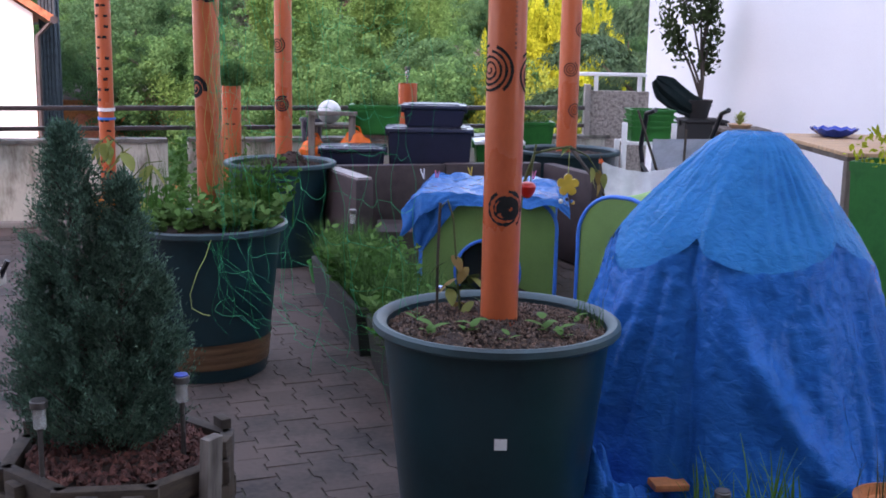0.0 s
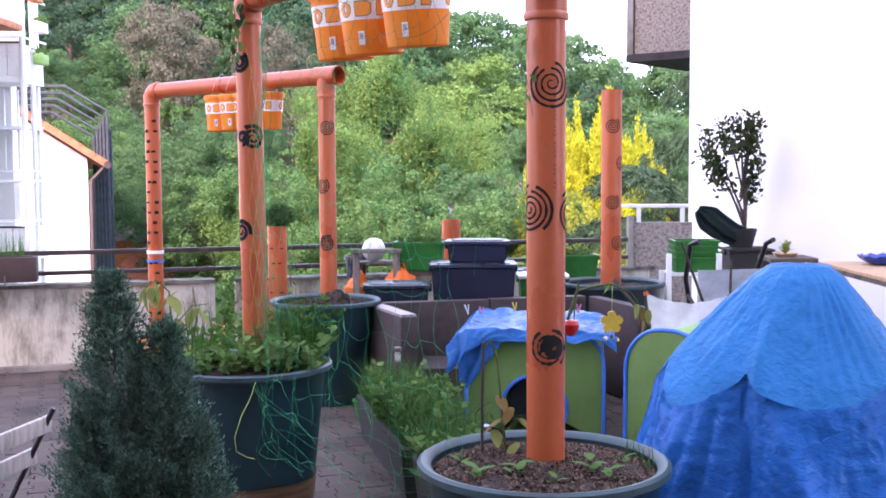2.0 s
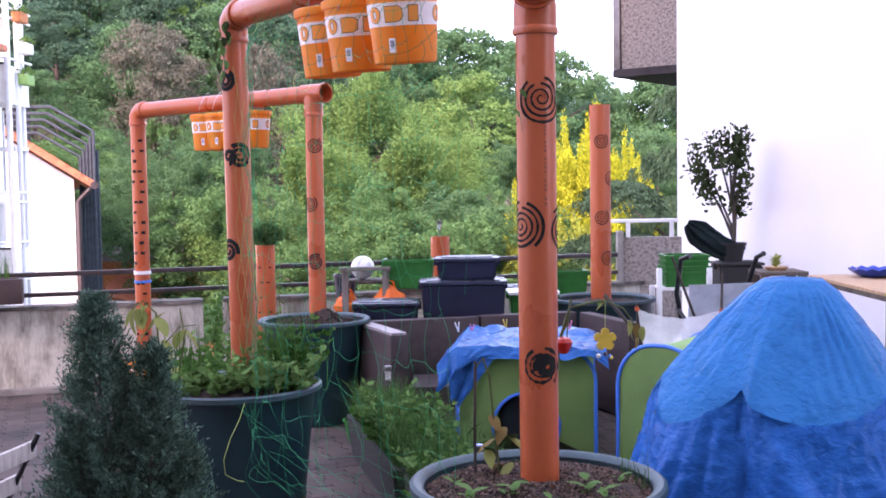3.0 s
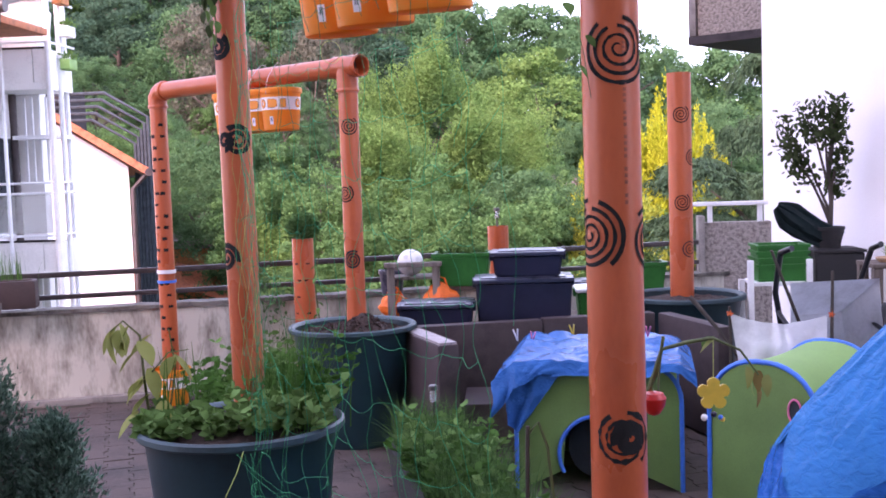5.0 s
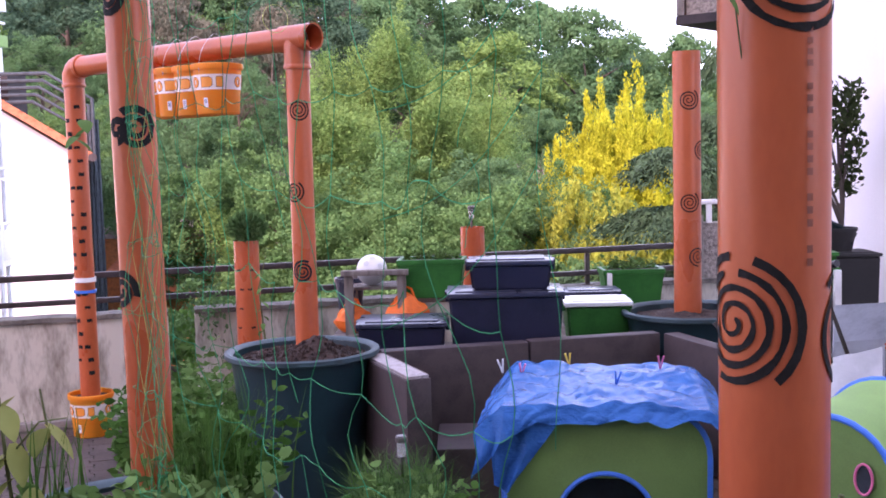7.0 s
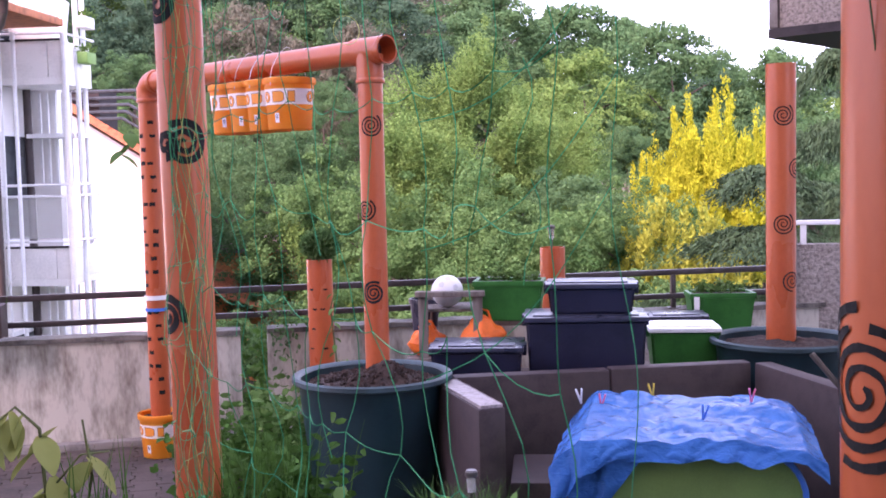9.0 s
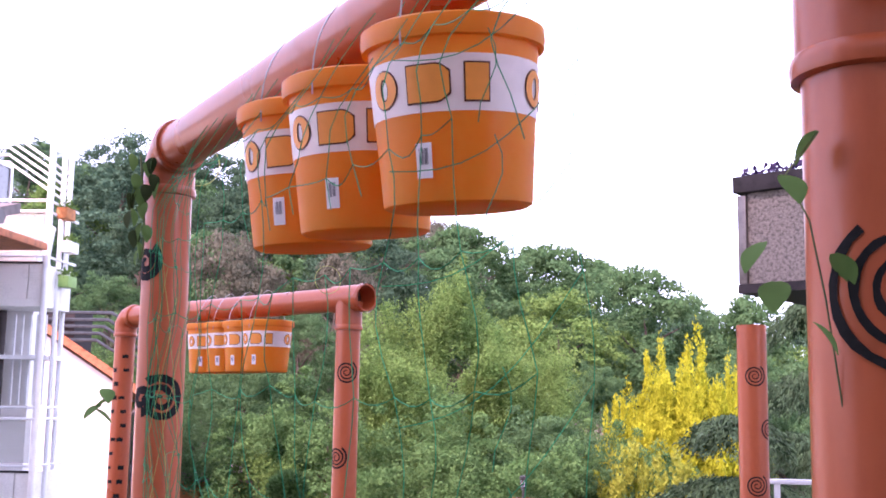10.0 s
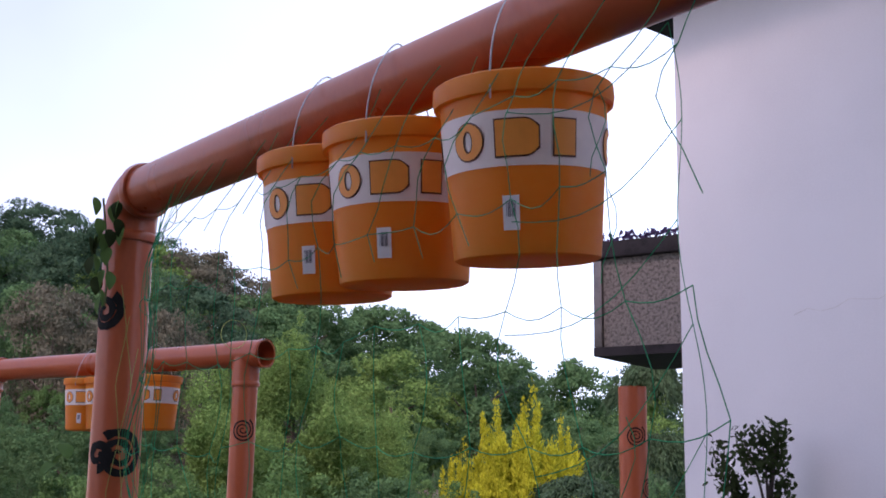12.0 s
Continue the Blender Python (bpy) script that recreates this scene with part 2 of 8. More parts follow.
def leafmat(name, a, b, transl=0.40, rough=0.8, island=0.28):
    return mat(name, a, rough, 0.2, 1.2, 9, 0, col2=b, island=island, transl=transl, spec=0.12)


L = {
    # blue mixed in as haze for the far hill, where this leaf also grows
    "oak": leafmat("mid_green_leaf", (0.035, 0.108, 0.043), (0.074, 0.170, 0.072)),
    "birch": leafmat("light_green_leaf", (0.064, 0.160, 0.040), (0.132, 0.248, 0.070)),
    "mid": leafmat("fresh_mid_green_leaf", (0.045, 0.134, 0.040), (0.094, 0.208, 0.072)),
    # far hill leaves: extra blue in the colour stands in for distance haze
    "dark": leafmat("haze_dark_leaf", (0.025, 0.070, 0.042), (0.052, 0.116, 0.068)),
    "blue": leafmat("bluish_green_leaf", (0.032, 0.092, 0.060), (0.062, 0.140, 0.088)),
    "brown": leafmat("brownish_spring_leaf", (0.080, 0.088, 0.060), (0.130, 0.132, 0.096)),
    "yellow": leafmat("golden_leaf", (0.23, 0.262, 0.011), (0.39, 0.415, 0.028), 0.36),
    "olive": leafmat("olive_yellow_leaf", (0.17, 0.22, 0.025), (0.29, 0.33, 0.05), 0.3),
    "needle": leafmat("dark_conifer_needle", (0.034, 0.092, 0.064), (0.082, 0.168, 0.118), 0.16, 0.65, 0.5),
    "fir": leafmat("blue_green_needle", (0.026, 0.068, 0.036), (0.054, 0.112, 0.056), 0.15, 0.65, 0.4),
    "herb": leafmat("fresh_herb_leaf", (0.055, 0.145, 0.034), (0.115, 0.235, 0.070), 0.3),
    "grass": leafmat("grass_blade", (0.022, 0.078, 0.017), (0.050, 0.132, 0.036), 0.3),
    "lush": leafmat("lush_green_leaf", (0.022, 0.095, 0.016), (0.06, 0.17, 0.035), 0.3),
    "wilt": leafmat("pale_wilting_leaf", (0.19, 0.23, 0.06), (0.31, 0.33, 0.11), 0.3),
    "brownleaf": leafmat("dry_brown_leaf", (0.16, 0.10, 0.035), (0.26, 0.18, 0.06), 0.2),
    "bush": leafmat("olive_dark_leaf", (0.022, 0.040, 0.014), (0.048, 0.075, 0.028), 0.2),
    "bloom": leafmat("purple_bloom", (0.05, 0.035, 0.09), (0.10, 0.07, 0.16), 0.2),
    "marigold": leafmat("orange_bloom", (0.75, 0.22, 0.01), (0.85, 0.40, 0.02), 0.2),
}


def tarp_material(name, col, col2, rough=0.36, spec=0.3, crease=7.0, deep=0.03):
    """Woven blue tarpaulin with sharp creases and small crinkles."""
    m = mat(name, col, rough, 0.2, 7, 60, 0.5, col2=col2, bump_dist=0.006, spec=spec)
    nt = m.node_tree
    b = nt.nodes["Principled BSDF"]
    tc = nt.nodes.new("ShaderNodeTexCoord")
    mp = nt.nodes.new("ShaderNodeMapping")
    mp.inputs["Scale"].default_value = (1, 1, 0.4)
    nt.links.new(tc.outputs["Object"], mp.inputs["Vector"])
    v = nt.nodes.new("ShaderNodeTexNoise")
    v.noise_type = 'RIDGED_MULTIFRACTAL'
    v.inputs["Scale"].default_value, v.inputs["Detail"].default_value, v.inputs["Distortion"].default_value = crease, 2, 0.8
    nt.links.new(mp.outputs["Vector"], v.inputs["Vector"])
    f = nt.nodes.new("ShaderNodeTexNoise")
    f.inputs["Scale"].default_value, f.inputs["Detail"].default_value, f.inputs["Distortion"].default_value = 26, 4, 0.7
    weave = nt.nodes.new("ShaderNodeMapping")
    weave.inputs["Scale"].default_value = (1, 1, 1.6)
    weave.inputs["Rotation"].default_value = (0.25, 0.2, 0)
    nt.links.new(tc.outputs["Object"], weave.inputs["Vector"])
    nt.links.new(weave.outputs["Vector"], f.inputs["Vector"])
    b1 = nt.nodes.new("ShaderNodeBump")
    b1.inputs["Strength"].default_value, b1.inputs["Distance"].default_value = 0.8, deep
    nt.links.new(v.outputs["Fac"], b1.inputs["Height"])
    b2 = nt.nodes.new("ShaderNodeBump")
    b2.inputs["Strength"].default_value, b2.inputs["Distance"].default_value = 0.75, 0.011
    nt.links.new(f.outputs["Fac"], b2.inputs["Height"])
    nt.links.new(b1.outputs["Normal"], b2.inputs["Normal"])
    nt.links.new(b2.outputs["Normal"], b.inputs["Normal"])
    return m


M["tarp"] = tarp_material("blue_tarpaulin", (0.0002, 0.110, 0.38), (0.0004, 0.132, 0.45), 0.16, 0.09, 9.0, 0.026)
# paler than the lower sheet; the light on its slope is in the colour
M["tarp_top"] = tarp_material("skylit_blue_tarp", (0.0002, 0.142, 0.36), (0.0005, 0.168, 0.43), 0.20, 0.035, 9.0, 0.012)
M["tarp_pale"] = tarp_material("pale_blue_tarp", (0.006, 0.092, 0.285), (0.012, 0.130, 0.375), 0.20, 0.07, 7.0, 0.02)


# ---- builders ----
def mesh_of(bm, name, material, smooth=True):
    me = bpy.data.meshes.new(name)
    bm.to_mesh(me)
    bm.free()
    if material:
        me.materials.append(material)
    if smooth:
        me.polygons.foreach_set("use_smooth", [True] * len(me.polygons))
        me.set_sharp_from_angle(angle=radians(38))
    return me


def raw_mesh(name, verts, faces, material, smooth=False):
    me = bpy.data.meshes.new(name)
    me.from_pydata(verts, [], faces)
    me.materials.append(material)
    if smooth:
        me.polygons.foreach_set("use_smooth", [True] * len(me.polygons))
    return me


def part(name, bm, material, parent=None, label="", smooth=True, at=None):
    """One mesh object, under a thing or a part."""
    me = bm if isinstance(bm, bpy.types.Mesh) else mesh_of(bm, name, material, smooth)
    ob = new(name, me)
    if parent is not None:
        ob.parent = parent
    if at is not None:
        ob.matrix_basis = at
    if label:
        ob["label"] = label
    return ob


def thing(name, m, label, category, group=""):
    ob = new(name)
    ob.empty_display_size = 0.1
    ob.matrix_world = m
    return tagged(ob, label, category, group)


def box(bm, x0, y0, z0, x1, y1, z1, bevel=0.0, m=None):
    r = bmesh.ops.create_cube(bm, size=1.0)
    vs = r["verts"]
    for v in vs:
        v.co = Vector(((x0 + x1) / 2 + v.co.x * (x1 - x0), (y0 + y1) / 2 + v.co.y * (y1 - y0), (z0 + z1) / 2 + v.co.z * (z1 - z0)))
    if m is not None:
        bmesh.ops.transform(bm, matrix=m, verts=vs)
    if bevel:
        es = list({e for v in vs for e in v.link_edges})
        bmesh.ops.bevel(bm, geom=es, offset=bevel, segments=2, affect='EDGES', profile=0.6)
    return bm


def lathe(bm, prof, seg=48, centre=(0, 0, 0), close=False):
    """Turns a profile of (radius, height) about the z axis."""
    rings = []
    for r, z in prof:
        if r < 1e-6:
            rings.append([bm.verts.new((centre[0], centre[1], centre[2] + z))])
        else:
            rings.append([bm.verts.new((centre[0] + r * math.cos(2 * math.pi * i / seg), centre[1] + r * math.sin(2 * math.pi * i / seg), centre[2] + z)) for i in range(seg)])
    pairs = list(zip(rings, rings[1:])) + ([(rings[-1], rings[0])] if close else [])
    for a, b in pairs:
        for i in range(seg):
            j = (i + 1) % seg
            if len(a) == 1 and len(b) == 1:
                continue
            if len(a) == 1:
                bm.faces.new((a[0], b[i], b[j]))
            elif len(b) == 1:
                bm.faces.new((a[i], a[j], b[0]))
            else:
                bm.faces.new((a[i], a[j], b[j], b[i]))
    bmesh.ops.recalc_face_normals(bm, faces=bm.faces)
    return bm


def tube(bm, pts, r, seg=8, caps=True):
    """A round bar along points; r is one radius or one for each point."""
    pts = [Vector(p) for p in pts]
    rs = r if isinstance(r, (list, tuple)) else [r] * len(pts)
    rings = []
    prev = None
    for i, p in enumerate(pts):
        d = (pts[min(i + 1, len(pts) - 1)] - pts[max(i - 1, 0)])
        if d.length < 1e-9:
            d = Vector((0, 0, 1))
        d.normalize()
        if prev is None:
            a = d.orthogonal().normalized()
        else:
            a = (prev - d * prev.dot(d))
            a = a.normalized() if a.length > 1e-6 else d.orthogonal().normalized()
        prev = a
        c = d.cross(a)
        rings.append([bm.verts.new(p + rs[i] * (math.cos(2 * math.pi * k / seg) * a + math.sin(2 * math.pi * k / seg) * c)) for k in range(seg)])
    for a, b in zip(rings, rings[1:]):
        for k in range(seg):
            j = (k + 1) % seg
            bm.faces.new((a[k], a[j], b[j], b[k]))
    if caps:
        bm.faces.new(list(reversed(rings[0])))
        bm.faces.new(rings[-1])
    return bm


def pipe_hollow(bm, pts, r, wall=0.005, seg=32):
    """An open pipe with a bore, along points."""
    tube(bm, pts, r, seg, caps=False)
    tube(bm, pts, r - wall, seg, caps=False)
    bm.verts.ensure_lookup_table()
    n = len(pts) * seg
    for base in (0, (len(pts) - 1) * seg):
        for k in range(seg):
            j = (k + 1) % seg
            bm.faces.new((bm.verts[base + k], bm.verts[base + j], bm.verts[n + base + j], bm.verts[n + base + k]))
    bmesh.ops.recalc_face_normals(bm, faces=bm.faces)
    return bm


RNG = np.random.default_rng(7)


def leaf_mesh(name, centres, dirs, length, width, material, rng=RNG, fold=0.25, face=None, tri=False):
    """Many small pointed leaves as bent diamonds (or single wedges): centre, way and size of each."""
    centres, dirs = np.asarray(centres, float), np.asarray(dirs, float)
    n = len(centres)
    dirs = dirs / (np.linalg.norm(dirs, axis=1, keepdims=True) + 1e-9)
    side = np.cross(dirs, rng.normal(size=(n, 3)) if face is None else face)
    side /= np.linalg.norm(side, axis=1, keepdims=True) + 1e-9
    nor = np.cross(side, dirs)
    ln = (np.asarray(length) * rng.uniform(0.7, 1.3, n))[:, None]
    wd = (np.asarray(width) * rng.uniform(0.7, 1.3, n))[:, None]
    mid = centres + dirs * ln * 0.45 + nor * ln * fold * 0.3
    if tri:
        v = np.stack([centres - side * wd * 0.5, centres + side * wd * 0.5, centres + dirs * ln], 1).reshape(-1, 3)
        me = bpy.data.meshes.new(name)
        me.vertices.add(3 * n)
        me.vertices.foreach_set("co", v.ravel())
        me.loops.add(3 * n)
        me.loops.foreach_set("vertex_index", np.arange(3 * n, dtype=np.int32))
        me.polygons.add(n)
        me.polygons.foreach_set("loop_start", np.arange(0, 3 * n, 3, dtype=np.int32))
        me.polygons.foreach_set("loop_total", np.full(n, 3, dtype=np.int32))
        me.update(calc_edges=True)
        me.validate()
        me.materials.append(material)
        return me
    low = centres + dirs * ln * 0.28 + nor * ln * fold * 0.22
    tip = centres + dirs * ln - nor * ln * fold * 0.3
    v = np.stack([centres, low + side * wd * 0.40, mid + dirs * ln * 0.2 + side * wd * 0.44, tip, mid + dirs * ln * 0.2 - side * wd * 0.44, low - side * wd * 0.40], 1).reshape(-1, 3)
    me = bpy.data.meshes.new(name)
    me.vertices.add(6 * n)
    me.vertices.foreach_set("co", v.ravel())
    idx = np.arange(n)[:, None] * 6
    tri = np.concatenate([idx + [0, 1, 5], idx + [1, 2, 4], idx + [1, 4, 5], idx + [2, 3, 4]], 1).ravel()
    me.loops.add(12 * n)
    me.loops.foreach_set("vertex_index", tri.astype(np.int32))
    me.polygons.add(4 * n)
    me.polygons.foreach_set("loop_start", np.arange(0, 12 * n, 3, dtype=np.int32))
    me.polygons.foreach_set("loop_total", np.full(4 * n, 3, dtype=np.int32))
    me.update(calc_edges=True)
    me.validate()
    me.materials.append(material)
    return me


def blade_mesh(name, roots, heights, lean, width, material, rng=RNG, seg=4):
    """Grass or chive blades: tapered, bending strips."""
    verts, faces = [], []
    for (x, y, z), h, ln in zip(roots, heights, lean):
        a = rng.uniform(0, 2 * math.pi)
        wx, wy = -math.sin(a) * width / 2, math.cos(a) * width / 2
        b = len(verts)
        for k in range(seg + 1):
            t = k / seg
            o = ln * t * t
            w = 1 - 0.9 * t
            zz = z + h * (t - 0.25 * ln / max(h, 0.01) * t * t * t)
            verts.append((x + math.cos(a) * o + wx * w, y + math.sin(a) * o + wy * w, zz))
            verts.append((x + math.cos(a) * o - wx * w, y + math.sin(a) * o - wy * w, zz))
        for k in range(seg):
            i = b + 2 * k
            faces.append((i, i + 1, i + 3, i + 2))
    return raw_mesh(name, verts, faces, material)


# ---- setting: terrace, parapet, buildings, land ----
def far_ground():
    """One sheet of land: low by the terrace, rising to the wooded hill."""
    bm = bmesh.new()
    n, size = 90, 1600.0
    xs = [math.copysign(abs(u) ** 2.2, u) * size for u in np.linspace(-1, 1, n)]
    grid = []
    for y in xs:
        row = []
        for x in xs:
            row.append(bm.verts.new((x, y, hill(x, y))))
        grid.append(row)
    for j in range(n - 1):
        for i in range(n - 1):
            bm.faces.new((grid[j][i], grid[j][i + 1], grid[j + 1][i + 1], grid[j + 1][i]))
    return tagged(part("ground", bm, M["meadow"]), "grassy land falling away below the terrace", "ground", kind="structure")


CREST = ((-40, 12.4), (-17.6, 12.1), (-12.0, 11.3), (-9.0, 10.8), (-6.0, 9.8), (-3.0, 9.0), (0.0, 7.0), (4.0, 6.5), (7.0, 5.3), (9.0, 5.2), (11.5, 3.5), (15.0, 3.5), (40.0, 3.5))


def hill(x, y):
    """Height of the land: level below the terrace, then rising to a wooded crest."""
    d, az = math.hypot(x, y), math.degrees(math.atan2(x, y))
    if abs(az) > 90:
        return -4.2
    el = CREST[-1][1] if az > 40 else CREST[0][1]
    for (a0, e0), (a1, e1) in zip(CREST, CREST[1:]):
        if a0 <= az <= a1:
            el = e0 + (e1 - e0) * (az - a0) / (a1 - a0)
    fade = max(0.0, min(1.0, (90 - abs(az)) / 45))
    rise = (112 * math.tan(radians(el)) + 1.7 - 7.5 + 4.2) * fade
    f = max(0.0, min(1.0, (d - 30) / 80.0))
    return -4.2 + rise * f


far_ground()

W_DIR = Vector((1, 0.29, 0)).normalized()
W_NOR = Vector((W_DIR.y, -W_DIR.x, 0))
W_O = Vector((-3.5, 8.34, 0))
W_M = Matrix.Translation(W_O) @ Matrix.Rotation(math.atan2(W_DIR.y, W_DIR.x), 4, 'Z')   # x along the parapet, -y to the terrace

deck = bmesh.new()
poly = [(-9, -4), (8, -4), (8, 12.2), tuple((W_O + W_DIR * 6.0 + Vector((0, 0.2, 0)))[:2]), tuple((W_O - W_DIR * 6.5 + Vector((0, 0.2, 0)))[:2])]
top = [deck.verts.new((x, y, -0.004)) for x, y in poly]
low = [deck.verts.new((x, y, -4.6)) for x, y in poly]
deck.faces.new(top)
for i in range(len(poly)):
    j = (i + 1) % len(poly)
    deck.faces.new((top[j], top[i], low[i], low[j]))
tagged(part("floor", deck, M["joint"], smooth=False), "mossy sand bed of the paved roof terrace", "floor", kind="structure")


def parapet():
    w = new("wall_north")
    w.matrix_world = W_M
    tagged(w, "low weathered concrete parapet streaked with dark stains", "parapet wall", kind="structure")
    # a narrow gap splits the wall
    for x0, x1 in ((-6.5, 1.48), (1.66, 6.2)):
        bm = bmesh.new()
        n = max(2, int((x1 - x0) / 0.12))
        box(bm, x0, 0.0, -0.02, x1, 0.16, 0.70)
        part("wall_segment", bm, M["concrete"], w, smooth=False)
        bm = bmesh.new()
        rows = []
        for k in range(n + 1):
            x = x0 + (x1 - x0) * k / n
            j = 0.012 * noise.noise((x * 5, 0, 3))
            rows.append([bm.verts.new(c) for c in ((x, -0.02 + j * 0.6, 0.703), (x, -0.02 + j * 0.6, 0.735 + j), (x, 0.18, 0.735 + j), (x, 0.18, 0.703))])
        for a, b in zip(rows, rows[1:]):
            for q in range(4):
                bm.faces.new((a[q], a[(q + 1) % 4], b[(q + 1) % 4], b[q]))
        bm.faces.new(rows[0])
        bm.faces.new(rows[-1][::-1])
        bmesh.ops.recalc_face_normals(bm, faces=bm.faces)
        part("coping", bm, M["coping"], w, "crumbling dark coping")
        bm = bmesh.new()
        box(bm, x0, -0.09, -0.02, x1, -0.002, 0.045, 0.012)
        part("footing", bm, M["cap"], w, "low concrete footing")


parapet()


def railing():
    r = thing("railing", W_M, "dark painted two-bar steel railing on the parapet", "railing")
    for z, h in ((1.0, 0.021), (0.825, 0.019)):
        bm = bmesh.new()
        box(bm, -6.5, 0.06, z - h, 6.2, 0.10, z + h, 0.006)
        part("rail", bm, M["rail"], r)
    for x in (-5.4, -3.4, -0.75, 2.05, 4.62):
        bm = bmesh.new()
        box(bm, x - 0.018, 0.065, 0.73, x + 0.018, 0.095, 0.99, 0.004)
        box(bm, x - 0.05, 0.05, 0.735, x + 0.05, 0.11, 0.742)
        part("post", bm, M["rail"], r)
    return r


railing()


# the white house beside the terrace
def white_house():
    a, d = Vector((2.73, 11.5, 0)), Vector((0.57, -0.82, 0)).normalized()
    m = Matrix.Translation(a) @ Matrix.Rotation(math.atan2(d.y, d.x), 4, 'Z')     # x along the facade, +y into the house
    w = new("wall_east")
    w.matrix_world = m
    tagged(w, "tall white rendered house wall with a hairline crack", "house wall", kind="structure")
    bm = bmesh.new()
    box(bm, 0, 0, -4.3, 14, 8, 6.5)
    part("wall", bm, M["wall_white"], w, smooth=False)
    bm = bmesh.new()
    pts = [(1.2 + 0.13 * k, -0.001, 3.18 + 0.03 * math.sin(k * 1.9) + 0.014 * k) for k in range(14)]
    tube(bm, pts, 0.0035, 4)
    part("crack", bm, M["house_grey"], w, "fine grey crack")
    bm = bmesh.new()
    box(bm, -0.75, -0.55, 6.52, 14.4, 8.4, 6.67)
    part("eave", bm, M["dark_frame"], w, "dark eave board")
    bm = bmesh.new()
    tube(bm, [(-0.6, -0.62, 6.57), (14.2, -0.62, 6.57)], 0.07, 10)
    part("gutter", bm, M["gutter"], w)
    bm = bmesh.new()
    v = [bm.verts.new(c) for c in ((-0.8, -0.7, 6.68), (14.5, -0.7, 6.68), (14.5, 4, 9.2), (-0.8, 4, 9.2), (-0.8, 8.7, 6.68), (14.5, 8.7, 6.68))]
    bm.faces.new((v[0], v[1], v[2], v[3]))
    bm.faces.new((v[3], v[2], v[5], v[4]))
    bm.faces.new((v[0], v[3], v[4]))
    bm.faces.new((v[1], v[5], v[2]))
    bm.faces.new((v[0], v[4], v[5], v[1]))
    part("roof", bm, M["far_roof"], w, smooth=False)
    # the neighbour's balcony behind the corner, with exposed aggregate panels
    b = thing("balcony", Matrix.Translation((2.30, 13.2, 0)) @ Matrix.Rotation(math.atan2(-0.62, 0.78), 4, 'Z'),
              "concrete balcony with exposed pebble panels and dark frame", "balcony")
    bm = bmesh.new()
    box(bm, 0.10, 0.0, 3.16, 2.6, 1.6, 4.12)
    part("panel", bm, M["pebble"], b, smooth=False)
    bm = bmesh.new()
    box(bm, 0.0, -0.05, 3.06, 2.7, 1.65, 3.155)
    part("floor_slab", bm, M["dark_frame"], b, smooth=False)
    bm = bmesh.new()
    box(bm, 0.0, -0.04, 3.16, 0.098, 1.62, 4.10, 0.008)
    part("corner_post", bm, M["lamp_metal"], b, "grey metal corner")
    bm = bmesh.new()
    box(bm, -0.03, -0.08, 4.125, 2.7, 0.16, 4.30, 0.01)
    part("flower_trough", bm, M["dark_frame"], b, "dark flower trough")
    c = RNG.uniform((0, -0.08, 4.30), (2.7, 0.15, 4.38), (420, 3))
    part("flowers", leaf_mesh("flowers", c, RNG.normal(size=(420, 3)) + (0, 0, 0.8), 0.06, 0.045, L["bloom"]), None, b, "purple flowers")["kind"] = "stuff"


white_house()


def right_parapet():
    """Pebble-dash parapet with a pale steel handrail behind the shelving."""
    w = new("wall_corner")
    w.matrix_world = pose(1.86, 9.95, 0, 0, 0, -4)
    tagged(w, "pebble-dashed parapet with a pale capping", "parapet wall", kind="structure")
    bm = bmesh.new()
    box(bm, 0, 0, -0.02, 0.57, 0.16, 1.17)
    part("wall", bm, M["pebble_warm"], w, smooth=False)
    bm = bmesh.new()
    box(bm, -0.06, -0.03, -0.02, -0.003, 0.19, 1.23, 0.008)
    part("end_post", bm, M["cap"], w)
    r = thing("handrail", pose(1.78, 9.9, 0, 0, 0, -4), "pale grey steel handrail above the pebble-dashed parapet", "handrail")
    for z in (1.335,):
        bm = bmesh.new()
        box(bm, -0.05, 0.03, z - 0.018, 0.62, 0.09, z + 0.018, 0.008)
        part("rail", bm, M["white_steel"], r)
    for x in (0.12, 0.55):
        bm = bmesh.new()
        box(bm, x - 0.02, 0.04, 1.172, x + 0.02, 0.08, 1.316)
        part("post", bm, M["white_steel"], r, smooth=False)


right_parapet()


# ---- tubs, pipes and buckets ----
TUB_R, TUB_H = 0.41, 0.755


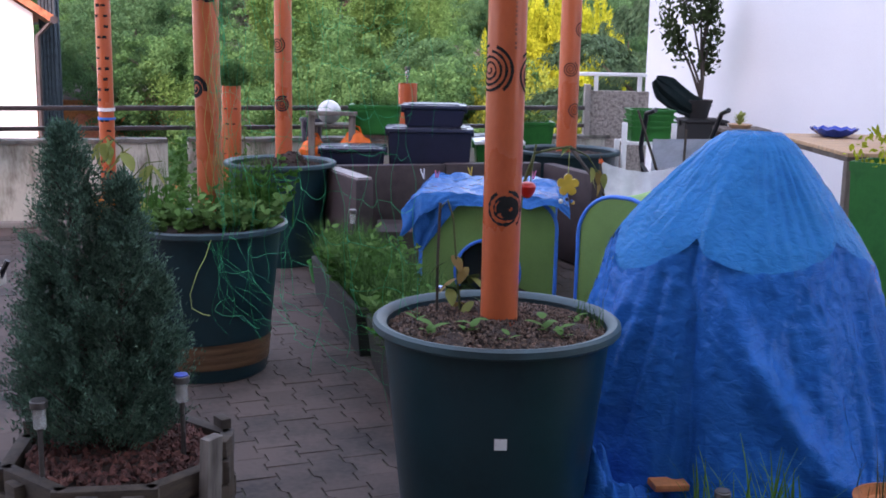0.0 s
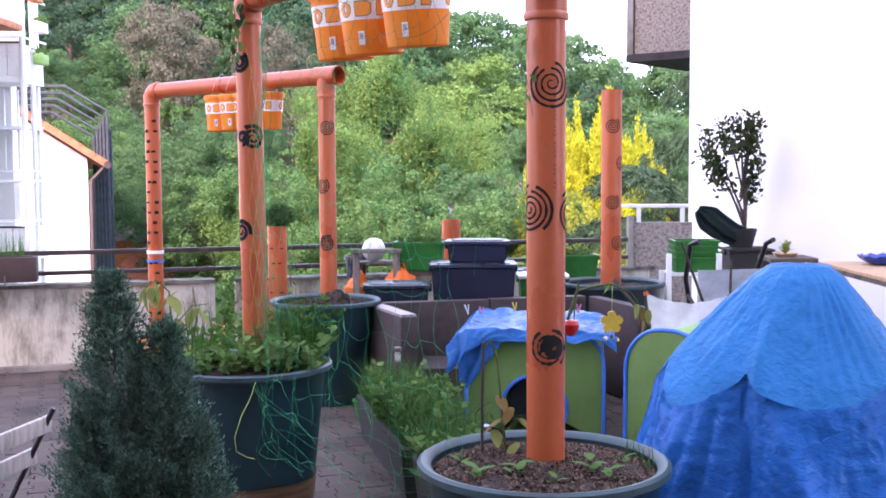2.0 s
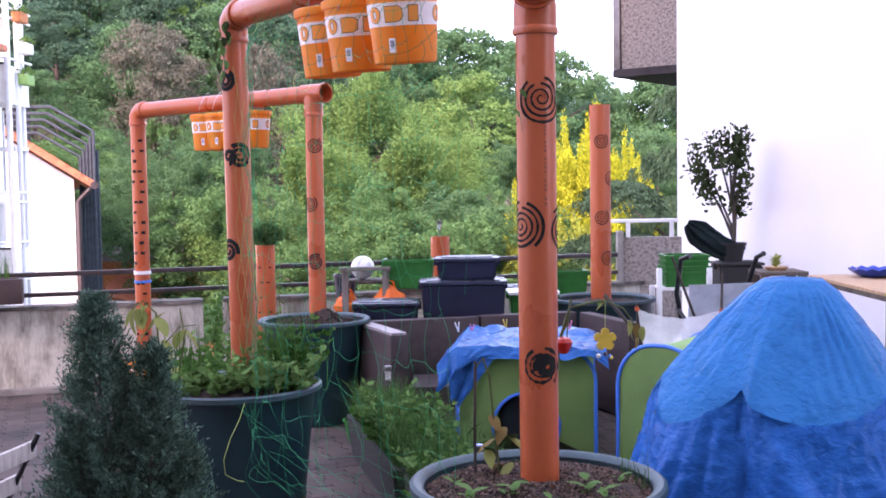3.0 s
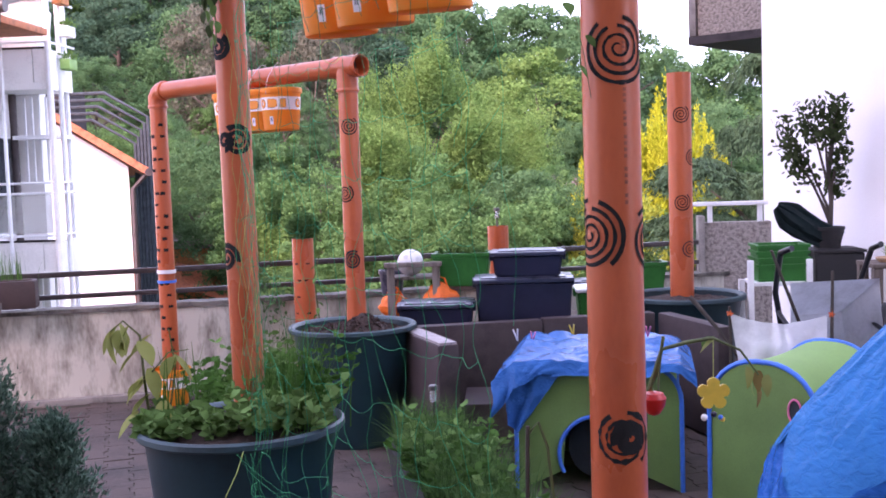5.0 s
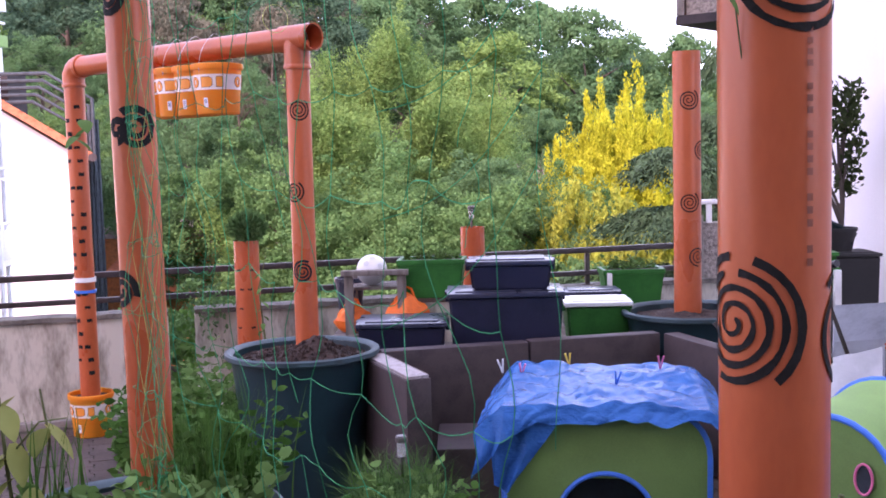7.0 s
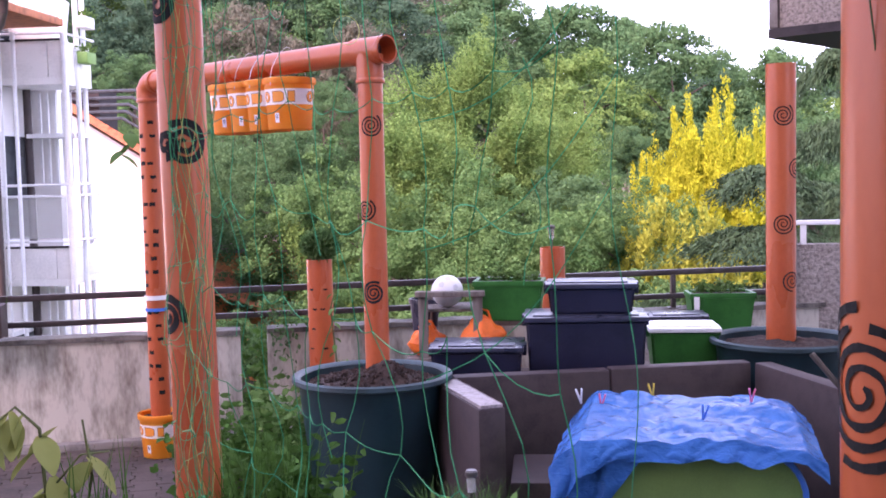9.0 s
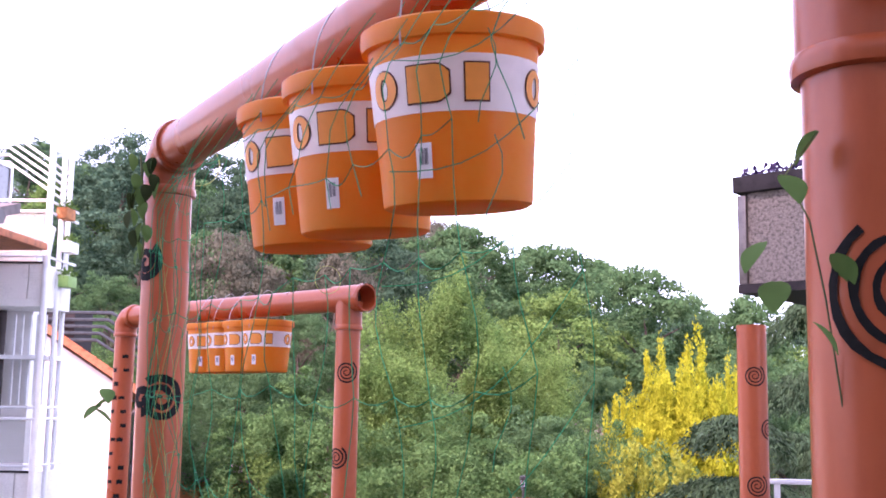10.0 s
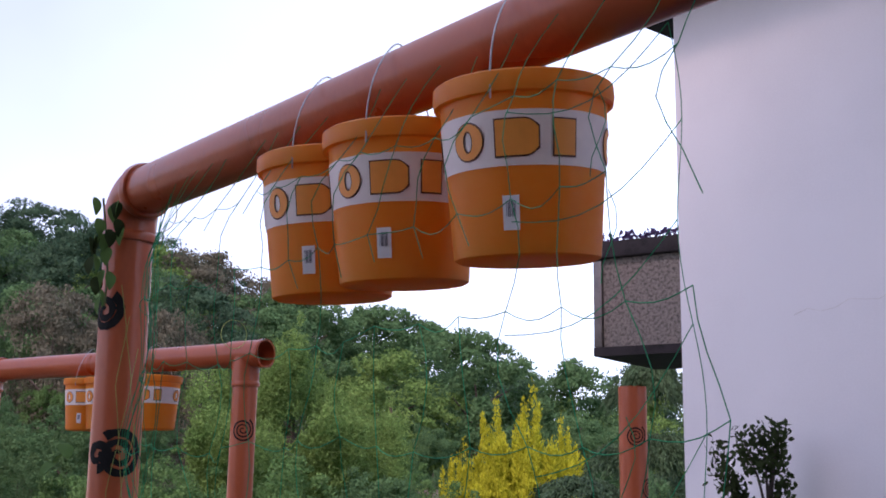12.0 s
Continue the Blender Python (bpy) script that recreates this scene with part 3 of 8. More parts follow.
def tub(x, y, label, soil_z, heap=0.02, seed=0, tape=False, sticker=False, bottom=0.30, mound=0.0):
    t = thing("planter_tub", pose(x, y, 0), label, "planter tub", "large round tubs")
    bm = bmesh.new()
    lathe(bm, [(0, 0.0), (bottom - 0.012, 0.0), (bottom, 0.012), (TUB_R - 0.035, TUB_H - 0.045), (TUB_R - 0.032, TUB_H - 0.02),
               (TUB_R - 0.045, TUB_H - 0.02), (bottom - 0.01, 0.02), (0, 0.02)], 64)
    part("tub_body", bm, M["tub"], t)
    bm = bmesh.new()
    lathe(bm, [(TUB_R - 0.045, TUB_H - 0.018), (TUB_R - 0.03, TUB_H - 0.004), (TUB_R - 0.012, TUB_H), (TUB_R, TUB_H - 0.008), (TUB_R + 0.001, TUB_H - 0.028),
               (TUB_R - 0.006, TUB_H - 0.036), (TUB_R - 0.03, TUB_H - 0.03)], 64, close=True)
    part("rim", bm, M["tub_rim"], t, "greyish rolled rim")
    # soil with an uneven top
    bm = bmesh.new()
    prof = []
    rmax = TUB_R - 0.05
    n = 14
    lathe(bm, [(rmax * k / n, 0) for k in range(n, -1, -1)], 56)
    for v in bm.verts:
        r = math.hypot(v.co.x, v.co.y) / rmax
        v.co.z = soil_z + heap * (1 - r * r) + 0.018 * noise.noise((v.co.x * 9 + seed, v.co.y * 9, 0)) + 0.012 * noise.noise((v.co.x * 32, v.co.y * 32 + seed, 0))
        v.co.z += mound * math.exp(-((v.co.x - 0.09) ** 2 + (v.co.y + 0.10) ** 2) / 0.012)
    bmesh.ops.recalc_face_normals(bm, faces=bm.faces)
    part("soil", bm, M["soil"], t, "dark potting soil")
    if tape:
        bm = bmesh.new()
        k = (TUB_R - 0.035 - bottom) / (TUB_H - 0.06)
        prof = [(bottom + k * z + 0.004 + 0.002 * math.sin(z * 160), z) for z in np.linspace(0.075, 0.205, 12)]
        lathe(bm, prof, 64)
        for v in bm.verts:
            v.co.z += 0.008 * noise.noise((v.co.x * 4, v.co.y * 4, v.co.z * 3))
        part("tape_wrap", bm, M["tape"], t, "wrinkled brown packing tape")
    if sticker:
        a = radians(-91)
        k = (TUB_R - 0.035 - bottom) / (TUB_H - 0.06)
        verts, faces = [], []
        for i in range(5):
            for z in (0.42, 0.458):
                aa = a + (i - 2) * 0.028
                r = bottom + k * z + 0.0025
                verts.append((r * math.cos(aa), r * math.sin(aa), z))
        for i in range(4):
            faces.append((2 * i, 2 * i + 2, 2 * i + 3, 2 * i + 1))
        part("sticker", raw_mesh("sticker", verts, faces, M["white_label"]), None, t, "small white sticker")
    return t


T1, T3, T4, T5 = (-0.965, 4.33), (0.335, 2.475), (-0.895, 7.03), (1.36, 7.97)
tub(*T3, "dark green round tub with bark-strewn soil on the pavers", 0.715, 0.03, 1, sticker=True)
tub(*T1, "dark green round tub of herbs, base wrapped in brown tape", 0.72, 0.02, 2, tape=True)
tub(*T4, "dark green round tub heaped with dark soil", 0.69, 0.055, 3, mound=0.085)
big = tub(*T5, "large dark green round tub with bare soil beside the corner sofa", 0.70, 0.03, 4)
big.matrix_world = pose(T5[0], T5[1], 0) @ Matrix.Scale(1.035, 4)

PR = 0.0625


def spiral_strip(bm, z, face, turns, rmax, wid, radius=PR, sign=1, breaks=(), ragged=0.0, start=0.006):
    """A spiral slot, drawn uncut: a narrow near-black strip that follows the pipe's skin."""
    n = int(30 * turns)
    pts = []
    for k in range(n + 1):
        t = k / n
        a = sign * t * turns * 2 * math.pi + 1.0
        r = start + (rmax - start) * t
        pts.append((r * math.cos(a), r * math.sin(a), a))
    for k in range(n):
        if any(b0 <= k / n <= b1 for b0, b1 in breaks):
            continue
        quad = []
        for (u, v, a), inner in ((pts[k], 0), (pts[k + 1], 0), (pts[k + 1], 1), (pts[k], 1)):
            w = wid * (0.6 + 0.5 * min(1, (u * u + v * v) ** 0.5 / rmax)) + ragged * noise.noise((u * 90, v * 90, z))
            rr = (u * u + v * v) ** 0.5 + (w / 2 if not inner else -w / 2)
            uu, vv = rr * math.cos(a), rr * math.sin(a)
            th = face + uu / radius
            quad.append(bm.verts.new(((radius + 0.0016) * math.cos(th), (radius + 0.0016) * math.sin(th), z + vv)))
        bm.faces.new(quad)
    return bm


def slots(parent, marks, radius=PR, lean=0.0):
    """Cut marks of a pipe: spirals as (height, facing, turns, size, stroke)."""
    for z, face, turns, rmax, wid, *rest in marks:
        bm = bmesh.new()
        spiral_strip(bm, z, radians(face), turns, rmax, wid, radius, *rest)
        part("spiral_slot", bm, M["slot"], parent, "spiral soil slot drawn as a near-black strip", smooth=False, at=pose(lean * (z - 0.45), 0, 0))


def dashes(parent, z0, z1, step, radius, faces=(-110, -62), long=0.03, high=0.011):
    k = 0
    z = z0
    while z < z1:
        for f in faces:
            if (k * 7 + int(f)) % 5 == 0:
                k += 1
                continue
            bm = bmesh.new()
            th = radians(f + 10 * math.sin(k * 2.3))
            h = high * (0.8 + 0.5 * abs(math.sin(k * 1.7)))
            q = []
            for i in range(5):
                for dz in (-h / 2, h / 2):
                    aa = th + (i - 2) * long / 4 / radius
                    q.append(bm.verts.new(((radius + 0.0016) * math.cos(aa), (radius + 0.0016) * math.sin(aa), z + dz + 0.002 * math.sin(i * 2 + k))))
            for i in range(4):
                bm.faces.new((q[2 * i], q[2 * i + 2], q[2 * i + 3], q[2 * i + 1]))
            part("slot", bm, M["slot"], parent, smooth=False)
            k += 1
        z += step


def post_pipe(parent, base, top_z, z0=0.45, lean=(0, 0), collar=None, radius=PR):
    bm = bmesh.new()
    pts = [(lean[0] * (z - z0), lean[1] * (z - z0), z) for z in np.linspace(z0, top_z, 6)]
    pipe_hollow(bm, pts, radius)
    ob = part("post", bm, M["pipe"], parent, at=pose(base[0], base[1], 0))
    if collar:
        bm = bmesh.new()
        cx, cy = lean[0] * (collar - z0), lean[1] * (collar - z0)
        lathe(bm, [(PR + 0.001, -0.012), (PR + 0.009, -0.010), (PR + 0.011, 0.0), (PR + 0.009, 0.010), (PR + 0.0055, 0.014), (PR + 0.0055, 0.085), (PR + 0.001, 0.09)], 40, (cx, cy, collar))
        part("collar", bm, M["pipe"], ob, "socket with a raised ring")
    return ob


def arch(name, a, b, za, zb, label, la=(0, 0), foot=0.45):
    """Two posts and a crossbar of orange drain pipe. a: far end with an elbow, b: near end."""
    t = thing(name, pose(0, 0, 0), label, "pipe frame", "orange pipe frames")
    d = Vector((b[0] - a[0], b[1] - a[1], 0)).normalized()
    pa = post_pipe(t, a, za - 0.07, foot, lean=la, collar=za - 0.115)
    # elbow
    ax, ay = a[0] + la[0] * (za - 0.45), a[1] + la[1] * (za - 0.45)
    bm = bmesh.new()
    R = 0.075
    pts = [Vector((ax, ay, za - 0.09))]
    for k in range(9):
        q = k / 8 * math.pi / 2
        pts.append(Vector((ax, ay, za - R)) + d * (R - R * math.cos(q)) + Vector((0, 0, R * math.sin(q))))
    tube(bm, pts, PR + 0.006, 32)
    part("elbow", bm, M["pipe"], t)
    bm = bmesh.new()
    c0 = pts[-1]
    tube(bm, [c0 + d * 0.0, c0 + d * 0.012, c0 + d * 0.03], [PR + 0.008, PR + 0.012, PR + 0.008], 32)
    part("collar", bm, M["pipe"], t)
    return t, d, c0, pa


near, dn, c_near, p1 = arch("pipe_arch", (-0.93, 4.36), (0.35, 2.50), 2.527, 2.535, "orange drain-pipe arch with spiral slots, rising from two tubs", (-0.008, 0.0))
end = Vector((0.35, 2.50, 2.535))
bm = bmesh.new()
pipe_hollow(bm, [c_near + (end - c_near) * k / 6 for k in range(7)], PR)
part("crossbar", bm, M["pipe"], near)
p3 = post_pipe(near, (0.345, 2.50), 2.24, collar=2.175)
bm = bmesh.new()
tube(bm, [(0.345, 2.50, 2.255), (0.345, 2.50, 2.285), (0.345, 2.50, 2.40), (0.345, 2.50, 2.50), (0.33, 2.52, 2.56)], [PR + 0.002, PR + 0.006, PR + 0.007, PR + 0.007, PR + 0.007], 32)
part("tee", bm, M["pipe"], near)
br_o, br_d = Vector((0.345, 2.49, 2.362)), Vector((-0.10, -0.9, -0.42)).normalized()
bm = bmesh.new()
pipe_hollow(bm, [br_o + br_d * q for q in (0.02, 0.08, 0.145)], PR + 0.013, 0.006)
part("branch", bm, M["pipe"], near, "open branch of the tee")
# dark disc set into the branch in place of its inner shade
bm = bmesh.new()
tube(bm, [br_o + br_d * 0.088, br_o + br_d * 0.093], PR + 0.006, 24)
part("bore", bm, M["bore_shade"], near, "dark disc standing in for the shaded bore")
bm = bmesh.new()
for q, rr in ((0.132, 0.019), (0.10, 0.0155)):
    tube(bm, [br_o + br_d * q, br_o + br_d * (q + 0.012)], PR + rr, 32, caps=False)
part("lip", bm, M["pipe"], near)
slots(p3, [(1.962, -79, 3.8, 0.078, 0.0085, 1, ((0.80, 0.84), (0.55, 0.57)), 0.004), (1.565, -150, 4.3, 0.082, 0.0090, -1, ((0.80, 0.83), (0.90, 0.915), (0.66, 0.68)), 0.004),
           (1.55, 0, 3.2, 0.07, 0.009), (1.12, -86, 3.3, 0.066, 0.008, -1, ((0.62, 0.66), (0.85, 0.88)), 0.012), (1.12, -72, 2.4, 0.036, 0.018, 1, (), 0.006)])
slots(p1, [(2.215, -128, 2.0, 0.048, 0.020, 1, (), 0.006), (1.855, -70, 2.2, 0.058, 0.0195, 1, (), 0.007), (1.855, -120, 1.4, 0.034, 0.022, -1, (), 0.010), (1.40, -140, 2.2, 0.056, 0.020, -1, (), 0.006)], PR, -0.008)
# faded lettering down the near post, unreadable: small bars
bm = bmesh.new()
z = 1.98
k = 0
while z > 1.62:
    h = 0.006 + 0.005 * abs(math.sin(k * 3.1))
    if k % 9 not in (4, 8):
        th = radians(-69)
        q = [bm.verts.new(((PR + 0.0012) * math.cos(th + s), (PR + 0.0012) * math.sin(th + s), zz)) for s, zz in ((-0.06, z), (0.06, z), (0.06, z + h * 0.8), (-0.06, z + h * 0.8))]
        bm.faces.new(q)
    z -= h + 0.004
    k += 1
tagged(part("faded_print", bm, M["print"], p3, "faded print running down the pipe", smooth=False), kind="stuff")

far, df, c_far, p2 = arch("pipe_arch", (-2.47, 8.25), (-0.87, 7.06), 2.37, 2.37, "orange drain-pipe arch with slots, one foot in a bucket pot", (0, 0), 0.2)
bm = bmesh.new()
end = Vector((-0.87, 7.06, 2.385))
tip = end + df * 0.125
pipe_hollow(bm, [c_far + (end - c_far) * k / 6 for k in range(7)], PR)
part("crossbar", bm, M["pipe"], far)
p4 = post_pipe(far, (-0.87, 7.06), 2.30, collar=2.235)
bm = bmesh.new()
tube(bm, [(-0.87, 7.06, 2.30), (-0.87, 7.06, 2.37)], PR + 0.006, 28)
part("tee", bm, M["pipe"], far)
bm = bmesh.new()
pipe_hollow(bm, [end - df * 0.10, end, tip], PR + 0.007, 0.006)
part("branch", bm, M["pipe"], far, "open end of the crossbar")
# dark disc inside the crossbar's end, painted as its shaded depth
bm = bmesh.new()
tube(bm, [end + df * 0.02, end + df * 0.025], PR - 0.002, 24)
part("bore", bm, M["bore_shade"], far, "dark disc standing in for the shaded bore")
bm = bmesh.new()
tube(bm, [tip - df * 0.012, tip - df * 0.002], PR + 0.013, 32, caps=False)
part("lip", bm, M["pipe"], far)
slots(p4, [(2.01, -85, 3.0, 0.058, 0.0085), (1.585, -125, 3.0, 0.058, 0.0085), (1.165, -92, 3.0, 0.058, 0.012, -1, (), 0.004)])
dashes(p2, 0.42, 2.2, 0.085, PR, (-120, -64), 0.036, 0.02)
# white and blue bands round the far post
for z, m_, hh in ((1.02, M["white_label"], 0.014), (0.945, M["play_blue"], 0.010)):
    bm = bmesh.new()
    lathe(bm, [(PR + 0.003, -hh), (PR + 0.009, -hh), (PR + 0.009, hh), (PR + 0.003, hh)], 32, (-0.0, 0, z), close=True)
    part("band", bm, m_, p2)


def single_pipe(x, y, top, z0, label, marks=(), dash=None, radius=0.084):
    t = thing("planting_pipe", pose(x, y, 0), label, "planting pipe", "orange planting pipes")
    p = post_pipe(t, (0, 0), top, z0, radius=radius)
    bm = bmesh.new()
    lathe(bm, [(radius - 0.006, -0.03), (0.03, -0.022), (0, -0.02)], 24, (0, 0, top))
    part("soil", bm, M["soil"], t)
    slots(p, marks, radius)
    if dash:
        dashes(p, *dash)
    return t


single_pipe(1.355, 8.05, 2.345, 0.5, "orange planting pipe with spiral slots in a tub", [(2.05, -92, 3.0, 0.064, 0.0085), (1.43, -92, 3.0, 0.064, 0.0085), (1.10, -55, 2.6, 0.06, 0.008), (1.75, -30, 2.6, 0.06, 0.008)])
single_pipe(-1.50, 8.66, 1.215, 0.0, "short orange planting pipe with plants sprouting from the top", (), (0.5, 1.1, 0.13, 0.084, (-115, -65)))
single_pipe(0.035, 8.95, 1.25, 0.0, "short orange pipe carrying a solar lamp")


BUCKET = {}


def bucket(m, handle=True, label="orange plastic bucket with a white printed band, hanging from the crossbar", turn=0.0, group="hanging buckets"):
    """Origin at the rim's centre."""
    if "made" in BUCKET and handle:
        return copy_thing(BUCKET["made"], m)
    t = thing("bucket", m, label, "bucket", group)
    rt, rb, h = 0.141, 0.121, 0.280
    rad = lambda z: rt + (rb - rt) * (-z / h) - 0.004
    bm = bmesh.new()
    lathe(bm, [(0, -h), (rb - 0.012, -h), (rb - 0.005, -h + 0.004), (rb - 0.004, -h + 0.01), (rad(-0.02), -0.02), (rad(-0.02) - 0.003, -0.02), (rb - 0.009, -h + 0.012), (0, -h + 0.006)], 56)
    part("bucket_body", bm, M["bucket"], t)
    bm = bmesh.new()
    lathe(bm, [(rt - 0.012, -0.006), (rt - 0.002, 0), (rt + 0.004, -0.004), (rt + 0.005, -0.02), (rt + 0.003, -0.034), (rt - 0.004, -0.036), (rt - 0.006, -0.01)], 56, close=True)
    part("rim", bm, M["bucket"], t, "thick rolled rim")
    bm = bmesh.new()
    lathe(bm, [(rad(-0.062) + 0.0012, -0.062), (rad(-0.146) + 0.0012, -0.146)], 56)
    band = part("printed_band", bm, M["bucket_white"], t, "white printed band")
    # the maker's mark as plain shapes: a ring, a block and a serif bar, outlined
    def wrapped(bm_, shape, a0, z0, off):
        vs = [bm_.verts.new(((rad(z0 + v) + off) * math.cos(a0 + u / rt), (rad(z0 + v) + off) * math.sin(a0 + u / rt), z0 + v)) for u, v in shape]
        return vs
    for rep in range(3):
        base = radians(-140 + 120 * rep)
        for mi, off, g in ((M["bucket_dark"], 0.0022, 0.0026), (M["bucket_logo"], 0.0032, 0.0)):
            bm = bmesh.new()
            # ring
            n = 20
            outer = [((0.030 + g) * math.cos(2 * math.pi * i / n), (0.028 + g) * math.sin(2 * math.pi * i / n)) for i in range(n)]
            inner = [((0.010 - g) * math.cos(2 * math.pi * i / n), (0.017 - g) * math.sin(2 * math.pi * i / n)) for i in range(n)]
            o, i_ = wrapped(bm, outer, base, -0.104, off), wrapped(bm, inner, base, -0.104, off)
            for k in range(n):
                bm.faces.new((o[k], o[(k + 1) % n], i_[(k + 1) % n], i_[k]))

            def bar(u0, v0, u1, v1, a):
                nn = 8
                lo = wrapped(bm, [(u0 - g + (u1 - u0 + 2 * g) * q / nn, v0 - g) for q in range(nn + 1)], a, -0.104, off)
                hi = wrapped(bm, [(u0 - g + (u1 - u0 + 2 * g) * q / nn, v1 + g) for q in range(nn + 1)], a, -0.104, off)
                for q in range(nn):
                    bm.faces.new((lo[q], lo[q + 1], hi[q + 1], hi[q]))
            # a plain rounded block and a plain upright bar
            a = base + radians(36)
            nn = 10
            prof = [(-0.036 + 0.070 * q / nn, 0.027 * (1 - 0.45 * max(0.0, (q - 7) / 3) ** 2)) for q in range(nn + 1)]
            prof[0], prof[-1] = (-0.036 - g, prof[0][1]), (0.034 + g, prof[-1][1])
            lo = wrapped(bm, [(u_, -h_ - g) for u_, h_ in prof], a, -0.104, off)
            hi = wrapped(bm, [(u_, h_ + g) for u_, h_ in prof], a, -0.104, off)
            for q in range(nn):
                bm.faces.new((lo[q], lo[q + 1], hi[q + 1], hi[q]))
            bar(-0.019, -0.027, 0.019, 0.027, base + radians(68))
            part("mark", bm, mi, band, "plain orange mark with a dark outline", smooth=False)
    # price label with a bar code
    bm = bmesh.new()
    def patch(bm_, u0, v0, u1, v1, a, z0, off):
        vs = wrapped(bm_, [(u0, v0), ((u0 + u1) / 2, v0), (u1, v0), (u1, v1), ((u0 + u1) / 2, v1), (u0, v1)], a, z0, off)
        bm_.faces.new((vs[0], vs[1], vs[4], vs[5])); bm_.faces.new((vs[1], vs[2], vs[3], vs[4]))
    la = radians(-110)
    patch(bm, -0.0145, -0.026, 0.0145, 0.026, la, -0.216, 0.0014)
    st = part("sticker", bm, M["white_label"], t, "white price sticker", smooth=False)
    bm = bmesh.new()
    for k in range(7):
        patch(bm, -0.008 + k * 0.0025, -0.010, -0.008 + k * 0.0025 + (0.0017 if k % 3 else 0.0009), 0.014, la, -0.212, 0.0026)
    part("bar_code", bm, M["barcode"], st, smooth=False)
    if handle:
        bm = bmesh.new()
        pts = []
        for k in range(25):
            q = k / 24 * math.pi
            u = (rt + 0.004) * math.cos(q) * -1 * (1 - 0.45 * math.sin(q) ** 2)
            pts.append((u * math.cos(1.06), u * math.sin(1.06), -0.045 + 0.213 * math.sin(q) ** 0.8))
        tube(bm, pts, 0.0016, 6)
        part("handle", bm, M["steel"], t, "thin wire handle")
        BUCKET["made"] = t
    return t


def hang(c0, c1, fr, drop, turn, tilt=0.0, side=0.0):
    p = c0 + (c1 - c0) * fr
    return bucket(pose(p.x, p.y, p.z - drop, tilt, side, turn))


bar_end = Vector((0.35, 2.50, 2.535))
# wire handles go over the bar: handle plane across it
ang = math.degrees(math.atan2(dn.y, dn.x)) + 90
for fr, turn, tilt in ((0.645, 0, 5), (0.50, 1, 4), (0.395, 0, 3)):
    hang(c_near, bar_end, fr, 0.097, turn, tilt, -2.6)
far_end = Vector((-0.87, 7.06, 2.385))
for fr, turn in ((0.67, 0), (0.585, -6), (0.50, 5), (0.415, 8)):
    hang(c_far, far_end, fr, 0.085, turn)
# the bucket used as a pot at the far post's foot
bk = bucket(pose(-2.47, 8.25, 0.285), False, "orange bucket used as a pot by the parapet", 0, "")
bm = bmesh.new()
lathe(bm, [(0.125, -0.03), (0.06, -0.02), (0, -0.02)], 24)
part("soil", bm, M["soil"], bk)


# ---- terrace things ----
def planter_box():
    """Octagonal planter of stacked weathered planks with corner posts, gravel and a conifer."""
    cx, cy, R, top = -0.83, 2.215, 0.338, 0.395
    t = thing("timber_planter", pose(cx - 0.015, cy, 0, 0, 0, 6), "octagonal planter of stacked weathered planks on the pavers", "wooden planter")
    n = 8
    for k in range(n):
        a0, a1 = 2 * math.pi * (k + 0.5) / n, 2 * math.pi * (k + 1.5) / n
        p0, p1 = Vector((math.cos(a0), math.sin(a0), 0)) * R, Vector((math.cos(a1), math.sin(a1), 0)) * R
        d = (p1 - p0).normalized()
        m = Matrix.Translation((p0 + p1) / 2) @ Matrix.Rotation(math.atan2(d.y, d.x), 4, 'Z')
        w = (p1 - p0).length
        for c in range(5):
            bm = bmesh.new()
            j = 0.004 * math.sin(k * 3.1 + c * 1.9)
            box(bm, -w / 2 - 0.02 + 0.01 * (c % 2), -0.022 + j, 0.004 + c * 0.078, w / 2 + 0.02 - 0.01 * (c % 2), 0.022 + j, 0.004 + c * 0.078 + 0.072, 0.006)
            part("plank", bm, M["timber"], t, at=m)
    for k, (a, h, rx) in enumerate(((218, 0.37, 0), (262, 0.375, 2), (283, 0.37, 0), (322, 0.50, 3), (345, 0.44, -2), (150, 0.43, 0), (30, 0.42, 0))):
        bm = bmesh.new()
        box(bm, -0.032, -0.018, 0.0, 0.032, 0.018, h, 0.006)
        aa = radians(a)
        part("stake", bm, M["timber_v" if a == 322 else "timber"], t, at=Matrix.Translation(((R + 0.006) * math.cos(aa), (R + 0.006) * math.sin(aa), 0)) @ Matrix.Rotation(aa + math.pi / 2, 4, 'Z') @ pose(0, 0, 0, rx))
    bm = bmesh.new()
    lathe(bm, [(R - 0.05 - 0.04 * k, 0.355 + 0.008 * k) for k in range(7)] + [(0, 0.41)], 40)
    for v in bm.verts:
        v.co.z += 0.014 * noise.noise((v.co.x * 20, v.co.y * 20, 1))
    bmesh.ops.recalc_face_normals(bm, faces=bm.faces)
    part("soil", bm, M["soil"], t, "dark soil under the gravel")
    q = RNG.uniform(0, 1, (900, 2))
    r, a = np.sqrt(q[:, 0]) * 0.28, q[:, 1] * 2 * math.pi
    g = gravel("gravel", np.stack([r * np.cos(a), r * np.sin(a), np.full(900, 0.372) + 0.03 * (1 - r / 0.3)], 1), 0.015, M["lava"])
    tagged(part("gravel", g, None, t, "reddish lava gravel"), kind="stuff")
    return cx, cy


